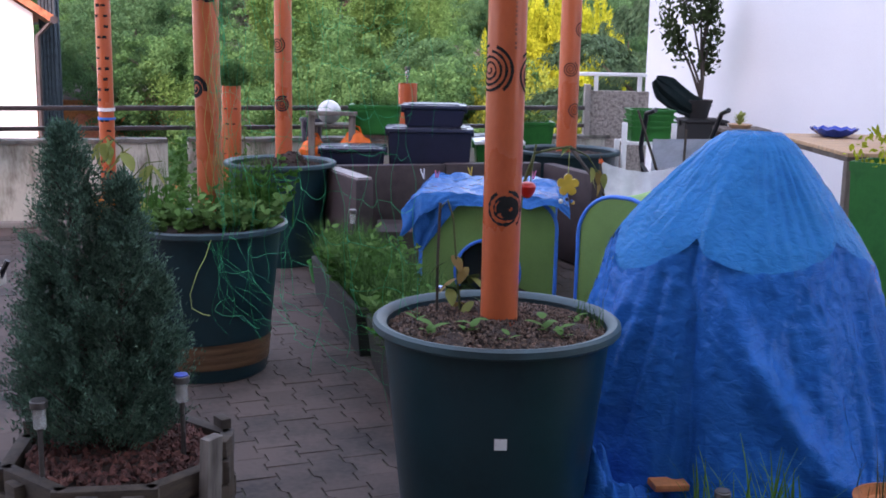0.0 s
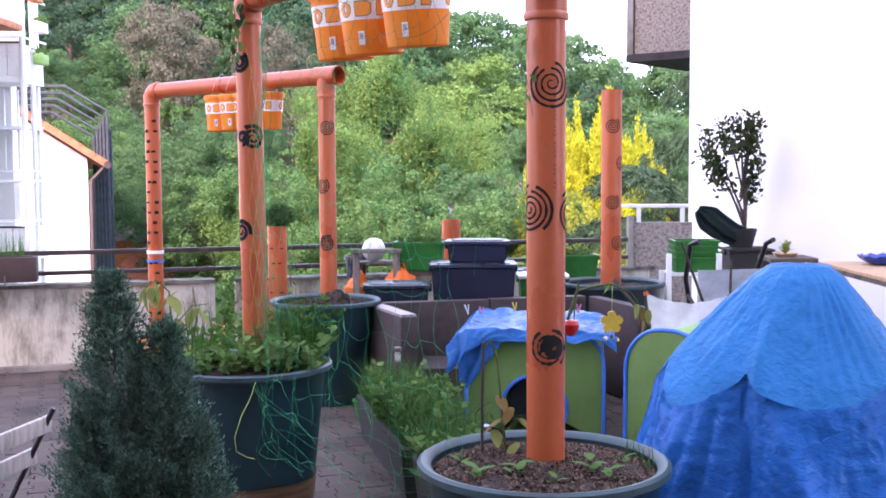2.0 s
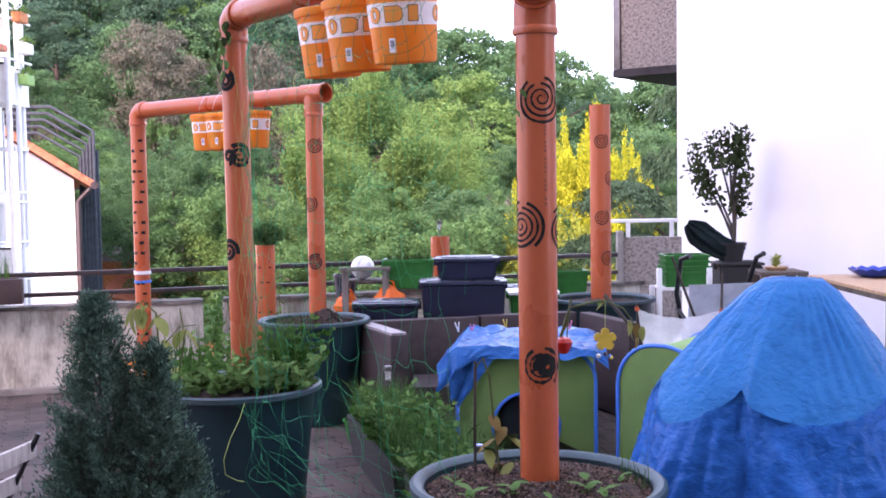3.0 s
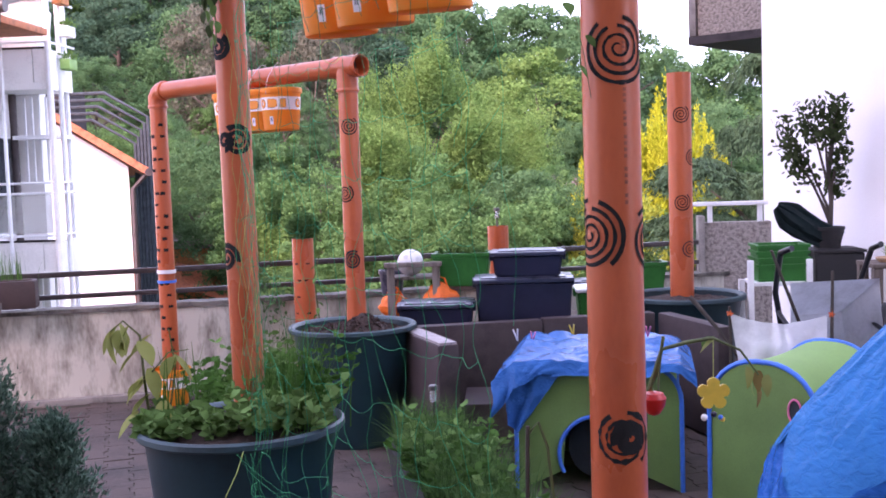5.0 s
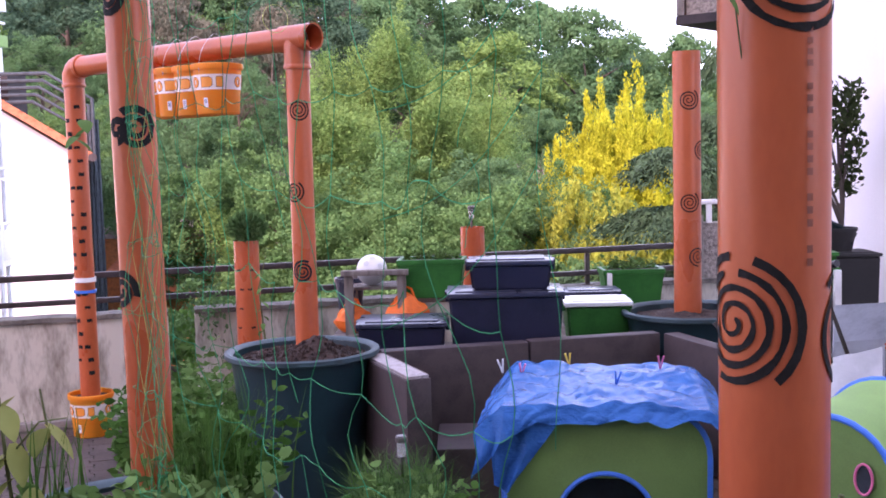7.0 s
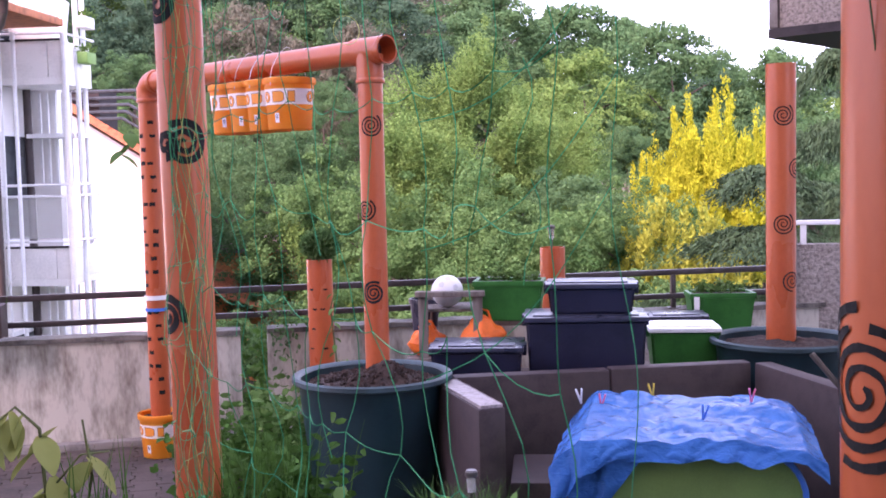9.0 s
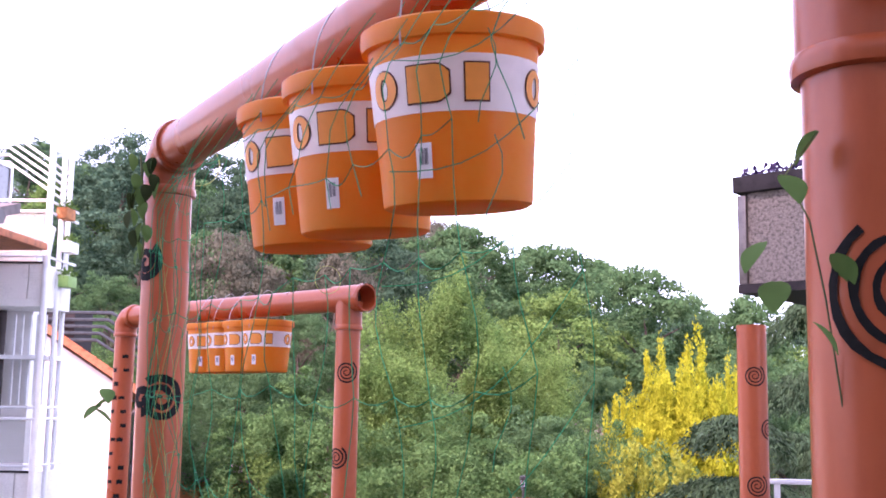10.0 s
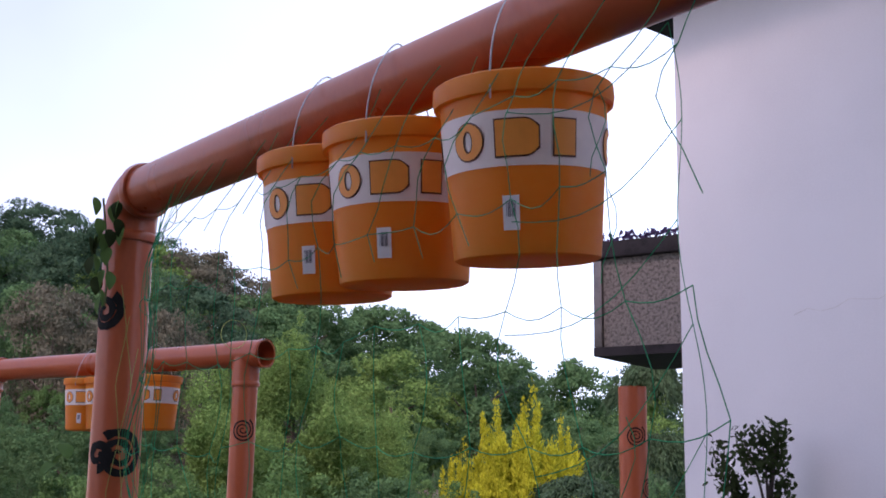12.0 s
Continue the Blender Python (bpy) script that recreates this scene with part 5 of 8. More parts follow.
# ---- toys, tarpaulins ----
def fold_patch(bm, grid):
    for a, b in zip(grid, grid[1:]):
        for i in range(len(a) - 1):
            bm.faces.new((a[i], a[i + 1], b[i + 1], b[i]))


def arch_outline(w, h, r, n=8):
    """Left foot, up, round the two upper corners, down to the right foot."""
    pts = [(-w / 2, 0.0)]
    for k in range(n + 1):
        a = math.pi - k / n * math.pi / 2
        pts.append((-w / 2 + r + r * math.cos(a), h - r + r * math.sin(a)))
    for k in range(n + 1):
        a = math.pi / 2 - k / n * math.pi / 2
        pts.append((w / 2 - r + r * math.cos(a), h - r + r * math.sin(a)))
    pts.append((w / 2, 0.0))
    return pts


def play_tent(m, w, h, dep, r, label, hole=None):
    t = thing("play_tent", m, label, "play tent", "green pop-up play tents")
    out = arch_outline(w, h, r)
    # front panel with a round doorway
    bm = bmesh.new()
    rim = [bm.verts.new((x, 0.0 + 0.006 * math.sin(5 * x + 7 * z), z)) for x, z in out]
    if hole:
        hx, hz, hr = hole
        n = len(out)
        inner = []
        for x, z in out:
            d = Vector((x - hx, z - hz))
            d.normalize()
            inner.append(bm.verts.new((hx + d.x * hr, -0.002, max(0.012, hz + d.y * hr))))
        mid = []
        for a, b in zip(rim, inner):
            c = (a.co + b.co) / 2
            mid.append(bm.verts.new((c.x, 0.012 * math.sin(9 * c.x + 4 * c.z), c.z)))
        for i in range(n - 1):
            bm.faces.new((rim[i], rim[i + 1], mid[i + 1], mid[i]))
            bm.faces.new((mid[i], mid[i + 1], inner[i + 1], inner[i]))
        part("front_panel", bm, M["play_green"], t)
        bm = bmesh.new()
        ring = [v for v in [(hx + hr * math.cos(a), -0.006, max(0.012, hz + hr * math.sin(a))) for a in np.linspace(-0.5, math.pi + 0.5, 40)]]
        tube(bm, ring, 0.011, 8)
        part("door_binding", bm, M["play_blue"], t, "blue binding round the doorway")
        # dark disc that stands in for the tent's inner shade
        bm = bmesh.new()
        lathe(bm, [(hr * 0.8, 0), (0, 0.02)], 32)
        part("doorway_shade", bm, M["play_dark"], t, "dark disc for the shaded inside behind the doorway", at=pose(hx, 0.14, max(hz, 0.2), 90))
    else:
        bm.faces.new(rim)
        part("front_panel", bm, M["play_green"], t)
    # skin over sides and top
    bm = bmesh.new()
    nd = 8
    grid = []
    for k in range(nd + 1):
        y = dep * k / nd
        sag = 0.02 * math.sin(math.pi * k / nd)
        grid.append([bm.verts.new((x * (1 - sag), y + 0.003, z * (1 - sag * 1.3))) for x, z in out])
    fold_patch(bm, grid)
    bmesh.ops.recalc_face_normals(bm, faces=bm.faces)
    part("side_and_top", bm, M["play_light"], t)
    bm = bmesh.new()
    bm.faces.new([bm.verts.new((x, dep, z)) for x, z in out])
    part("back_panel", bm, M["play_green"], t)
    for y in (0.0, dep):
        bm = bmesh.new()
        tube(bm, [(x, y, z) for x, z in out], 0.0125, 8)
        part("edge_binding", bm, M["play_blue"], t, "blue edge binding")
    for s in (-1, 1):
        bm = bmesh.new()
        tube(bm, [(s * w / 2, 0, 0.014), (s * w / 2, dep, 0.014)], 0.010, 8)
        part("edge_binding", bm, M["play_blue"], t)
    return t


PT = pose(0.555, 5.80, 0, 0, 0, -7)
play_tent(PT, 0.86, 0.675, 0.80, 0.19, "lime green play tent with blue edges, covered by a tarp", (0.0, 0.20, 0.205))
low_tent = play_tent(pose(1.29, 5.30, 0, 0, 0, -40), 0.56, 0.76, 0.75, 0.25, "lime green pop-up play tent with rounded top and a pink-edged window")
bm = bmesh.new()
lathe(bm, [(1.0, 0), (0, 0)], 28)
bmesh.ops.scale(bm, vec=(0.030, 0.055, 1), verts=bm.verts)
wn = part("window", bm, M["play_dark"], low_tent, "small oval window", at=pose(0.17, -0.012, 0.545, 90))
bm = bmesh.new()
tube(bm, [(0.032 * math.cos(q), 0.057 * math.sin(q), 0.0) for q in np.linspace(0, 2 * math.pi, 29)], 0.0055, 7, caps=False)
part("window_binding", bm, M["pink"], wn, "pink binding", at=pose(0, 0, 0.001))


def tent_cover():
    """Crumpled blue tarp thrown over the tent's top, clipped with pegs."""
    t = thing("tarp_cover", PT, "crumpled bright blue tarp pegged over the play tent's top", "tarp")
    bm = bmesh.new()
    nx, ny = 96, 56
    grid = []
    for j in range(ny + 1):
        v = j / ny
        row = []
        for i in range(nx + 1):
            u = i / nx
            x = -0.55 + 1.05 * u
            front = max(0.0, 0.18 - v) / 0.18
            hang_d = 0.062 + 0.12 * max(0, 0.26 - u) / 0.26 + 0.035 * noise.noise((u * 4, 0, 5)) + 0.02 * noise.noise((u * 11, 0, 2))
            y = -0.04 + 0.90 * max(0.0, v - 0.18) / 0.82
            nn = noise.noise((x * 3.5, v * 3.5, 0)) + 1.3 * abs(noise.noise((x * 6 + 2 * v, v * 5, 4))) + 0.55 * abs(noise.noise((x * 12 - 3 * v, v * 9, 9)))
            z = 0.678 - front * hang_d - 0.07 * max(0.0, abs(x) - 0.43) / 0.07 + 0.030 * nn * (1 - front) + 0.02
            row.append(bm.verts.new((x + 0.02 * noise.noise((x * 9, z * 9, 3)), y - 0.03 * max(0.0, nn) * (0.3 + front) - 0.03 * front, z)))
        grid.append(row)
    fold_patch(bm, grid)
    bmesh.ops.recalc_face_normals(bm, faces=bm.faces)
    part("tarp_sheet", bm, M["tarp_pale"], t)
    bm = bmesh.new()
    grid = []
    for j in range(19):
        v = j / 18
        row = []
        for i in range(15):
            u = i / 14
            w = 0.30 * (1 - 0.72 * v)
            x = -0.485 + w * u + 0.02 * v
            row.append(bm.verts.new((x, -0.052 - 0.03 * math.sin(u * 9 + 2 * v) * v - 0.02 * noise.noise((u * 4, v * 4, 6)), 0.64 - 0.27 * v - 0.04 * math.sin(math.pi * u) * v)))
        grid.append(row)
    fold_patch(bm, grid)
    bmesh.ops.recalc_face_normals(bm, faces=bm.faces)
    part("hanging_flap", bm, M["tarp_pale"], t, "loose corner hanging down the tent's front")
    for x, y, mm, lean in ((-0.49, 0.64, "white_plastic", -8), (-0.384, 0.535, "pink", 6), (-0.173, 0.80, "yellow", -6), (0.268, 0.728, "pink", 4), (0.057, 0.363, "play_blue", 9)):
        p = thing("clothes_peg", PT @ pose(x, y, 0.735, 12, lean, 0), "small plastic clothes peg clipping the blue tarp", "clothes peg", "clothes pegs")
        for sx in (-1, 1):
            bm = bmesh.new()
            box(bm, -0.004, -0.005, -0.035, 0.004, 0.005, 0.038, 0.002, pose(sx * 0.006, 0, 0, 0, sx * 11, 0))
            part("prong", bm, M[mm], p)


tent_cover()


def dome_tarp():
    """A parasol-shaped heap under one blue tarpaulin: a dome of panels with a scalloped edge, then long hanging folds."""
    t = thing("tarp_covered_heap", pose(1.305, 3.06, 0), "tall dome-shaped heap wrapped in creased glossy blue tarpaulin", "tarp")
    dome = [(0.70, 0.580), (0.85, 0.505), (0.95, 0.445), (1.05, 0.372), (1.2, 0.245), (1.29, 0.160), (1.318, 0.120), (1.334, 0.100), (1.337, 0.0)]
    seg, rib = 400, radians(-121)

    def prof(z):
        for (z0, r0), (z1, r1) in zip(dome, dome[1:]):
            if z0 <= z <= z1:
                return r0 + (r1 - r0) * (z - z0) / (z1 - z0)
        return 0.0 if z > 1.3 else dome[0][1]

    def edge(a):
        # the scalloped edge: cusps at the six ribs, rounded panels between
        return 0.975 - (0.10 + 0.025 * math.sin(2 * a + 1)) * abs(math.sin(3 * (a - rib) + 0.25 * math.sin(a * 2))) ** 0.7 + 0.012 * math.sin(5 * a) + 0.010 * noise.noise((9 * math.cos(a), 9 * math.sin(a), 3))

    def crinkle(x, y, z):
        n1 = 1 - 2 * abs(noise.noise((x * 8, y * 8, z * 5)))
        n2 = 1 - 2 * abs(noise.noise((x * 16 + 4, y * 16, z * 21)))
        return 0.0065 * n1 + 0.0050 * n2

    def ring_point(a, r, z, k=1.0):
        c = k * crinkle(math.cos(a) * 0.6, math.sin(a) * 0.6, z)
        r = max(0.0, r + c * min(1.0, r * 6))
        return (r * math.cos(a) + 0.03 * max(0.0, (z - 1.0) / 0.3), r * math.sin(a), z + 0.5 * c)

    def wrap(d):
        return (d + math.pi) % (2 * math.pi) - math.pi
    bm = bmesh.new()
    rows, grid = 54, []
    for j in range(rows + 1):
        ring = []
        for i in range(seg):
            a = 2 * math.pi * i / seg
            f = j / rows
            z = edge(a) + (1.337 - edge(a)) * f ** 0.85
            ribbing = 0.014 * (1 - abs(math.sin(3 * (a - rib)))) ** 3 * (1 - f)
            ribbing += 0.040 * math.exp(-(wrap(a - rib - 0.10 + 0.35 * f) / 0.13) ** 2) * (1 - f) ** 1.5
            fine = 0.0075 * math.sin(44 * a + 2.0 * math.sin(5 * a)) * max(0.12, math.sin(3 * a + 5.7)) * math.sin(math.pi * min(1, f * 1.1))
            sag = -0.020 * math.sin(math.pi * f) * abs(math.sin(3 * (a - rib)))
            ring.append(bm.verts.new(ring_point(a, prof(z) + ribbing + fine + (sag + 0.002) * (1 - f), z, 0.45)))
        grid.append(ring + ring[:1])
    fold_patch(bm, grid)
    bmesh.ops.remove_doubles(bm, verts=bm.verts, dist=0.0004)
    bmesh.ops.recalc_face_normals(bm, faces=bm.faces)
    part("upper_sheet", bm, M["tarp_top"], t, "taut domed top with radial creases")
    bm = bmesh.new()
    rows, grid = 84, []
    for j in range(rows + 1):
        ring = []
        for i in range(seg):
            a = 2 * math.pi * i / seg
            f = j / rows
            ze = edge(a) + 0.004
            z = ze + (0.010 - ze) * f
            dr = ze - z
            g = min(1.0, dr / 0.30)
            w = a + 0.10 * math.sin(3 * a + 1) + 0.22 * (dr - 0.3) * math.sin(2 * a + 0.5)
            fo = 0.020 * (abs(math.sin(6.5 * w)) - 0.5) + 0.014 * (abs(math.sin(13.5 * w + 0.9)) - 0.5) + 0.007 * math.sin(29 * w + 2 * dr)
            # one broad pleat runs slanting down from a cusp, with a deep valley beside it
            d1 = wrap(a - (rib + 0.10 + 1.0 * dr))
            d2 = wrap(a - (rib - 0.04 + 0.12 * dr))
            fo += 0.062 * math.exp(-(d1 / 0.11) ** 2) * min(1.0, 0.5 + dr / 0.12) - 0.038 * math.exp(-(d2 / 0.05) ** 2) * min(1.0, dr / 0.1)
            for q, am in ((-2.75, 0.035), (-0.55, 0.03), (1.0, 0.04), (2.2, 0.035)):
                fo += am * math.exp(-(wrap(a - q - 0.25 * dr) / 0.09) ** 2)
            r = prof(ze) + 0.25 * dr + 0.06 * max(0.0, dr - 0.6) ** 2 + fo * g
            ring.append(bm.verts.new(ring_point(a, r, z)))
        grid.append(ring + ring[:1])
    fold_patch(bm, grid)
    bmesh.ops.recalc_face_normals(bm, faces=bm.faces)
    part("lower_sheet", bm, M["tarp"], t, "long tarpaulin folds hanging to the ground")
    # loose end bunched on the ground
    bm = bmesh.new()
    nx, ny = 70, 34
    grid = []
    for j in range(ny + 1):
        row = []
        for i in range(nx + 1):
            u, v = i / nx, j / ny
            x = -0.74 + 0.85 * u
            y = -0.28 - 0.34 * v - 0.34 * u
            hgt = (0.26 * math.exp(-(u / 0.28) ** 2) + 0.13 * (1 - 0.5 * u)) * math.sin(math.pi * v) ** 0.7 + 0.004
            rid = abs(noise.noise((x * 6, y * 9, 2))) + 0.6 * abs(noise.noise((x * 15, y * 19, 5)))
            row.append(bm.verts.new((x + 0.05 * noise.noise((x * 5, y * 5, 8)), y + 0.04 * noise.noise((x * 6, y * 4, 1)), max(0.006, hgt * (0.55 + 0.9 * rid)))))
        grid.append(row)
    fold_patch(bm, grid)
    bmesh.ops.recalc_face_normals(bm, faces=bm.faces)
    part("loose_end", bm, M["tarp"], t, "loose tarpaulin bunched on the ground")
    s = thing("brick_weight", pose(0.95, 2.50, 0.145, 4, 3, 12), "reddish brick weighing down the tarpaulin", "brick")
    bm = bmesh.new()
    box(bm, -0.065, -0.035, 0, 0.065, 0.035, 0.025, 0.006)
    part("brick", bm, M["terracotta"], s)


dome_tarp()


def flower_bed():
    """Low bed with a stone edge: lush leaves, tall blades, small orange blooms."""
    t = thing("flower_bed", pose(0, 0, 0), "low stone-edged bed crowded with leaves and blades", "flower bed")
    for k, (x0, y0, x1, y1) in enumerate(((0.60, 1.2, 0.66, 1.76), (0.60, 1.77, 0.66, 2.20))):
        bm = bmesh.new()
        box(bm, x0, y0, 0, x1, y1, 0.07, 0.01)
        part("edge_stone", bm, M["kerb"], t)
    bm = bmesh.new()
    box(bm, 0.663, 1.2, 0.0, 1.46, 2.19, 0.05)
    part("soil", bm, M["soil"], t, smooth=False)
    rng = np.random.default_rng(41)
    n = 620
    roots = np.stack([rng.uniform(0.68, 1.44, n), rng.uniform(1.5, 2.18, n), np.full(n, 0.05)], 1)
    tagged(part("grass", blade_mesh("grass", roots, rng.uniform(0.10, 0.25, n), rng.uniform(0.03, 0.18, n), 0.008, L["grass"], rng), None, t), kind="stuff")
    n = 46
    roots = np.stack([rng.normal(1.17, 0.05, n), rng.normal(2.08, 0.05, n), np.full(n, 0.05)], 1)
    tagged(part("iris_clump", blade_mesh("iris_clump", roots, rng.uniform(0.22, 0.42, n), rng.uniform(0.02, 0.16, n), 0.016, L["lush"], rng, 6), None, t), kind="stuff")
    n = 30
    roots = np.stack([rng.normal(0.98, 0.04, n), rng.normal(2.16, 0.04, n), np.full(n, 0.05)], 1)
    tagged(part("blade_clump", blade_mesh("blade_clump", roots, rng.uniform(0.22, 0.38, n), rng.uniform(0.02, 0.14, n), 0.014, L["lush"], rng, 6), None, t), kind="stuff")
    for k in range(170):
        x, y = rng.uniform(0.70, 1.42), rng.uniform(1.5, 2.14)
        part("leaf", big_leaf(rng.uniform(0.06, 0.10), rng.uniform(0.04, 0.06), L["herb"] if k % 2 else L["lush"], 0.35), None, t, at=pose(x, y, 0.10 + 0.08 * rng.random(), 0, 0, rng.uniform(0, 360)) @ pose(0, 0, 0, rng.uniform(-10, 45)))
    c = np.stack([rng.uniform(1.18, 1.38, 60), rng.uniform(1.85, 2.05, 60), rng.uniform(0.13, 0.2, 60)], 1)
    part("bloom_cluster", leaf_mesh("bloom_cluster", c, rng.normal(size=(60, 3)) + (0, -0.5, 0.6), 0.022, 0.018, L["marigold"], rng), None, t, "small orange blooms")["kind"] = "stuff"


flower_bed()
solar_lamp(1.0, 2.04, 0.05, 0.335, "slim steel solar lamp among the bed's leaves")
pt = thing("terracotta_pot", pose(1.66, 2.28, 0), "orange terracotta pot with sparse herbs beside the tarp", "flower pot")
bm = bmesh.new()
lathe(bm, [(0, 0), (0.09, 0), (0.125, 0.16), (0.14, 0.16), (0.145, 0.20), (0.13, 0.205), (0.115, 0.17), (0, 0.165)], 36)
part("pot", bm, M["terracotta"], pt)
roots = [(RNG.normal() * 0.05, RNG.normal() * 0.05, 0.16) for _ in range(60)]
part("herb_stalks", blade_mesh("herb_stalks", roots, RNG.uniform(0.1, 0.22, 60), RNG.uniform(0.01, 0.1, 60), 0.006, L["bush"]), None, pt)


# ---- seating corner, boxes and shelves ----
def wicker_panel(bm, p0, p1, z0, z1, thick):
    a, b = Vector((*p0, 0)), Vector((*p1, 0))
    d = b - a
    m = Matrix.Translation(a) @ Matrix.Rotation(math.atan2(d.y, d.x), 4, 'Z')
    box(bm, 0, 0, z0, d.length, thick, z1, 0.012, m)


def sofa():
    t = thing("corner_sofa", pose(0, 0, 0), "brown wicker corner sofa standing with its back to the boxes", "sofa")
    for nm, p0, p1, z0, z1, th in (("backrest", (-0.48, 7.11), (0.325, 7.30), 0.02, 0.71, 0.10), ("backrest", (0.333, 7.302), (1.085, 7.49), 0.02, 0.715, 0.10)):
        bm = bmesh.new()
        wicker_panel(bm, p0, p1, z0, z1, th)
        part(nm, bm, M["wicker"], t)
    arm = bmesh.new()
    wicker_panel(arm, (-0.19, 6.43), (-0.475, 7.10), 0.02, 0.70, 0.13)
    a1 = part("armrest", arm, M["wicker"], t)
    bm = bmesh.new()
    wicker_panel(bm, (-0.20, 6.435), (-0.465, 7.06), 0.702, 0.712, 0.11)
    part("arm_top", bm, M["wicker_light"], a1, "sun-bleached woven armrest top")
    bm = bmesh.new()
    wicker_panel(bm, (1.10, 7.48), (1.36, 6.74), 0.02, 0.715, 0.10)
    part("armrest", bm, M["wicker"], t)
    for x0, x1 in ((-0.18, 0.42), (0.44, 1.06)):
        bm = bmesh.new()
        y0 = 6.55
        box(bm, x0, y0, 0.02, x1, 7.08, 0.32, 0.015)
        part("seat_base", bm, M["wicker"], t)


sofa()


def storage_box(x, y, z, w, d, h, label, lid="box_lid", body="box_dark", turn=0.0):
    t = thing("storage_box", pose(x, y, z, 0, 0, turn), label, "storage box", "stacked storage boxes")
    bm = bmesh.new()
    b = [(-w / 2 + 0.03, -d / 2 + 0.03), (w / 2 - 0.03, -d / 2 + 0.03), (w / 2 - 0.03, d / 2 - 0.03), (-w / 2 + 0.03, d / 2 - 0.03)]
    u = [(-w / 2 + 0.012, -d / 2 + 0.012), (w / 2 - 0.012, -d / 2 + 0.012), (w / 2 - 0.012, d / 2 - 0.012), (-w / 2 + 0.012, d / 2 - 0.012)]
    lo = [bm.verts.new((*c, 0.0)) for c in b]
    hi = [bm.verts.new((*c, h - 0.03)) for c in u]
    bm.faces.new(lo[::-1])
    bm.faces.new(hi)
    for i in range(4):
        bm.faces.new((lo[i], lo[(i + 1) % 4], hi[(i + 1) % 4], hi[i]))
    bmesh.ops.bevel(bm, geom=list(bm.edges), offset=0.014, segments=3, affect='EDGES')
    part("box_body", bm, M[body], t)
    bm = bmesh.new()
    box(bm, -w / 2, -d / 2, h - 0.035, w / 2, d / 2, h - 0.008, 0.007)
    box(bm, -w / 2 + 0.05, -d / 2 + 0.05, h - 0.010, w / 2 - 0.05, d / 2 - 0.05, h, 0.004)
    ld = part("lid", bm, M[lid], t)
    for s in (-1, 1):
        bm = bmesh.new()
        box(bm, s * w / 2 - 0.012, -0.05, h - 0.075, s * w / 2 + 0.012, 0.05, h - 0.012, 0.005)
        part("clip", bm, M[body], t)
    return t


storage_box(0.21, 7.72, 0.615, 0.68, 0.42, 0.355, "large navy storage box with a lid on a low table")
storage_box(0.245, 7.70, 0.971, 0.50, 0.34, 0.18, "small navy storage box stacked on the larger one", turn=-2)
storage_box(-0.39, 7.62, 0.52, 0.52, 0.40, 0.30, "navy storage box with a greyish lid behind the sofa")
storage_box(0.80, 8.18, 0.565, 0.42, 0.36, 0.27, "bright green storage box with a white lid", "white_plastic", "green_plastic")
storage_box(0.82, 8.72, 0.56, 0.40, 0.30, 0.27, "navy storage box behind the green one")


def low_table(x, y, w, d, h, label, n=4, nm="low_table"):
    t = thing(nm, pose(x, y, 0), label, "table")
    for k in range(n):
        bm = bmesh.new()
        y0 = -d / 2 + k * d / n
        box(bm, -w / 2, y0 + 0.004, h - 0.03, w / 2, y0 + d / n - 0.004, h, 0.004)
        part("board", bm, M["bench"], t)
    for sx in (-1, 1):
        for sy in (-1, 1):
            bm = bmesh.new()
            cx, cy = sx * (w / 2 - 0.035), sy * (d / 2 - 0.035)
            box(bm, cx - 0.03, cy - 0.03, 0, cx + 0.03, cy + 0.03, h - 0.031, 0.004)
            part("leg", bm, M["bench"], t)
    return t


low_table(0.20, 7.70, 0.80, 0.46, 0.614, "weathered wooden table under the navy boxes")
low_table(-0.39, 7.62, 0.58, 0.42, 0.519, "weathered low wooden bench under the navy box")
low_table(0.83, 8.45, 0.50, 0.92, 0.56, "weathered wooden table under the storage boxes")


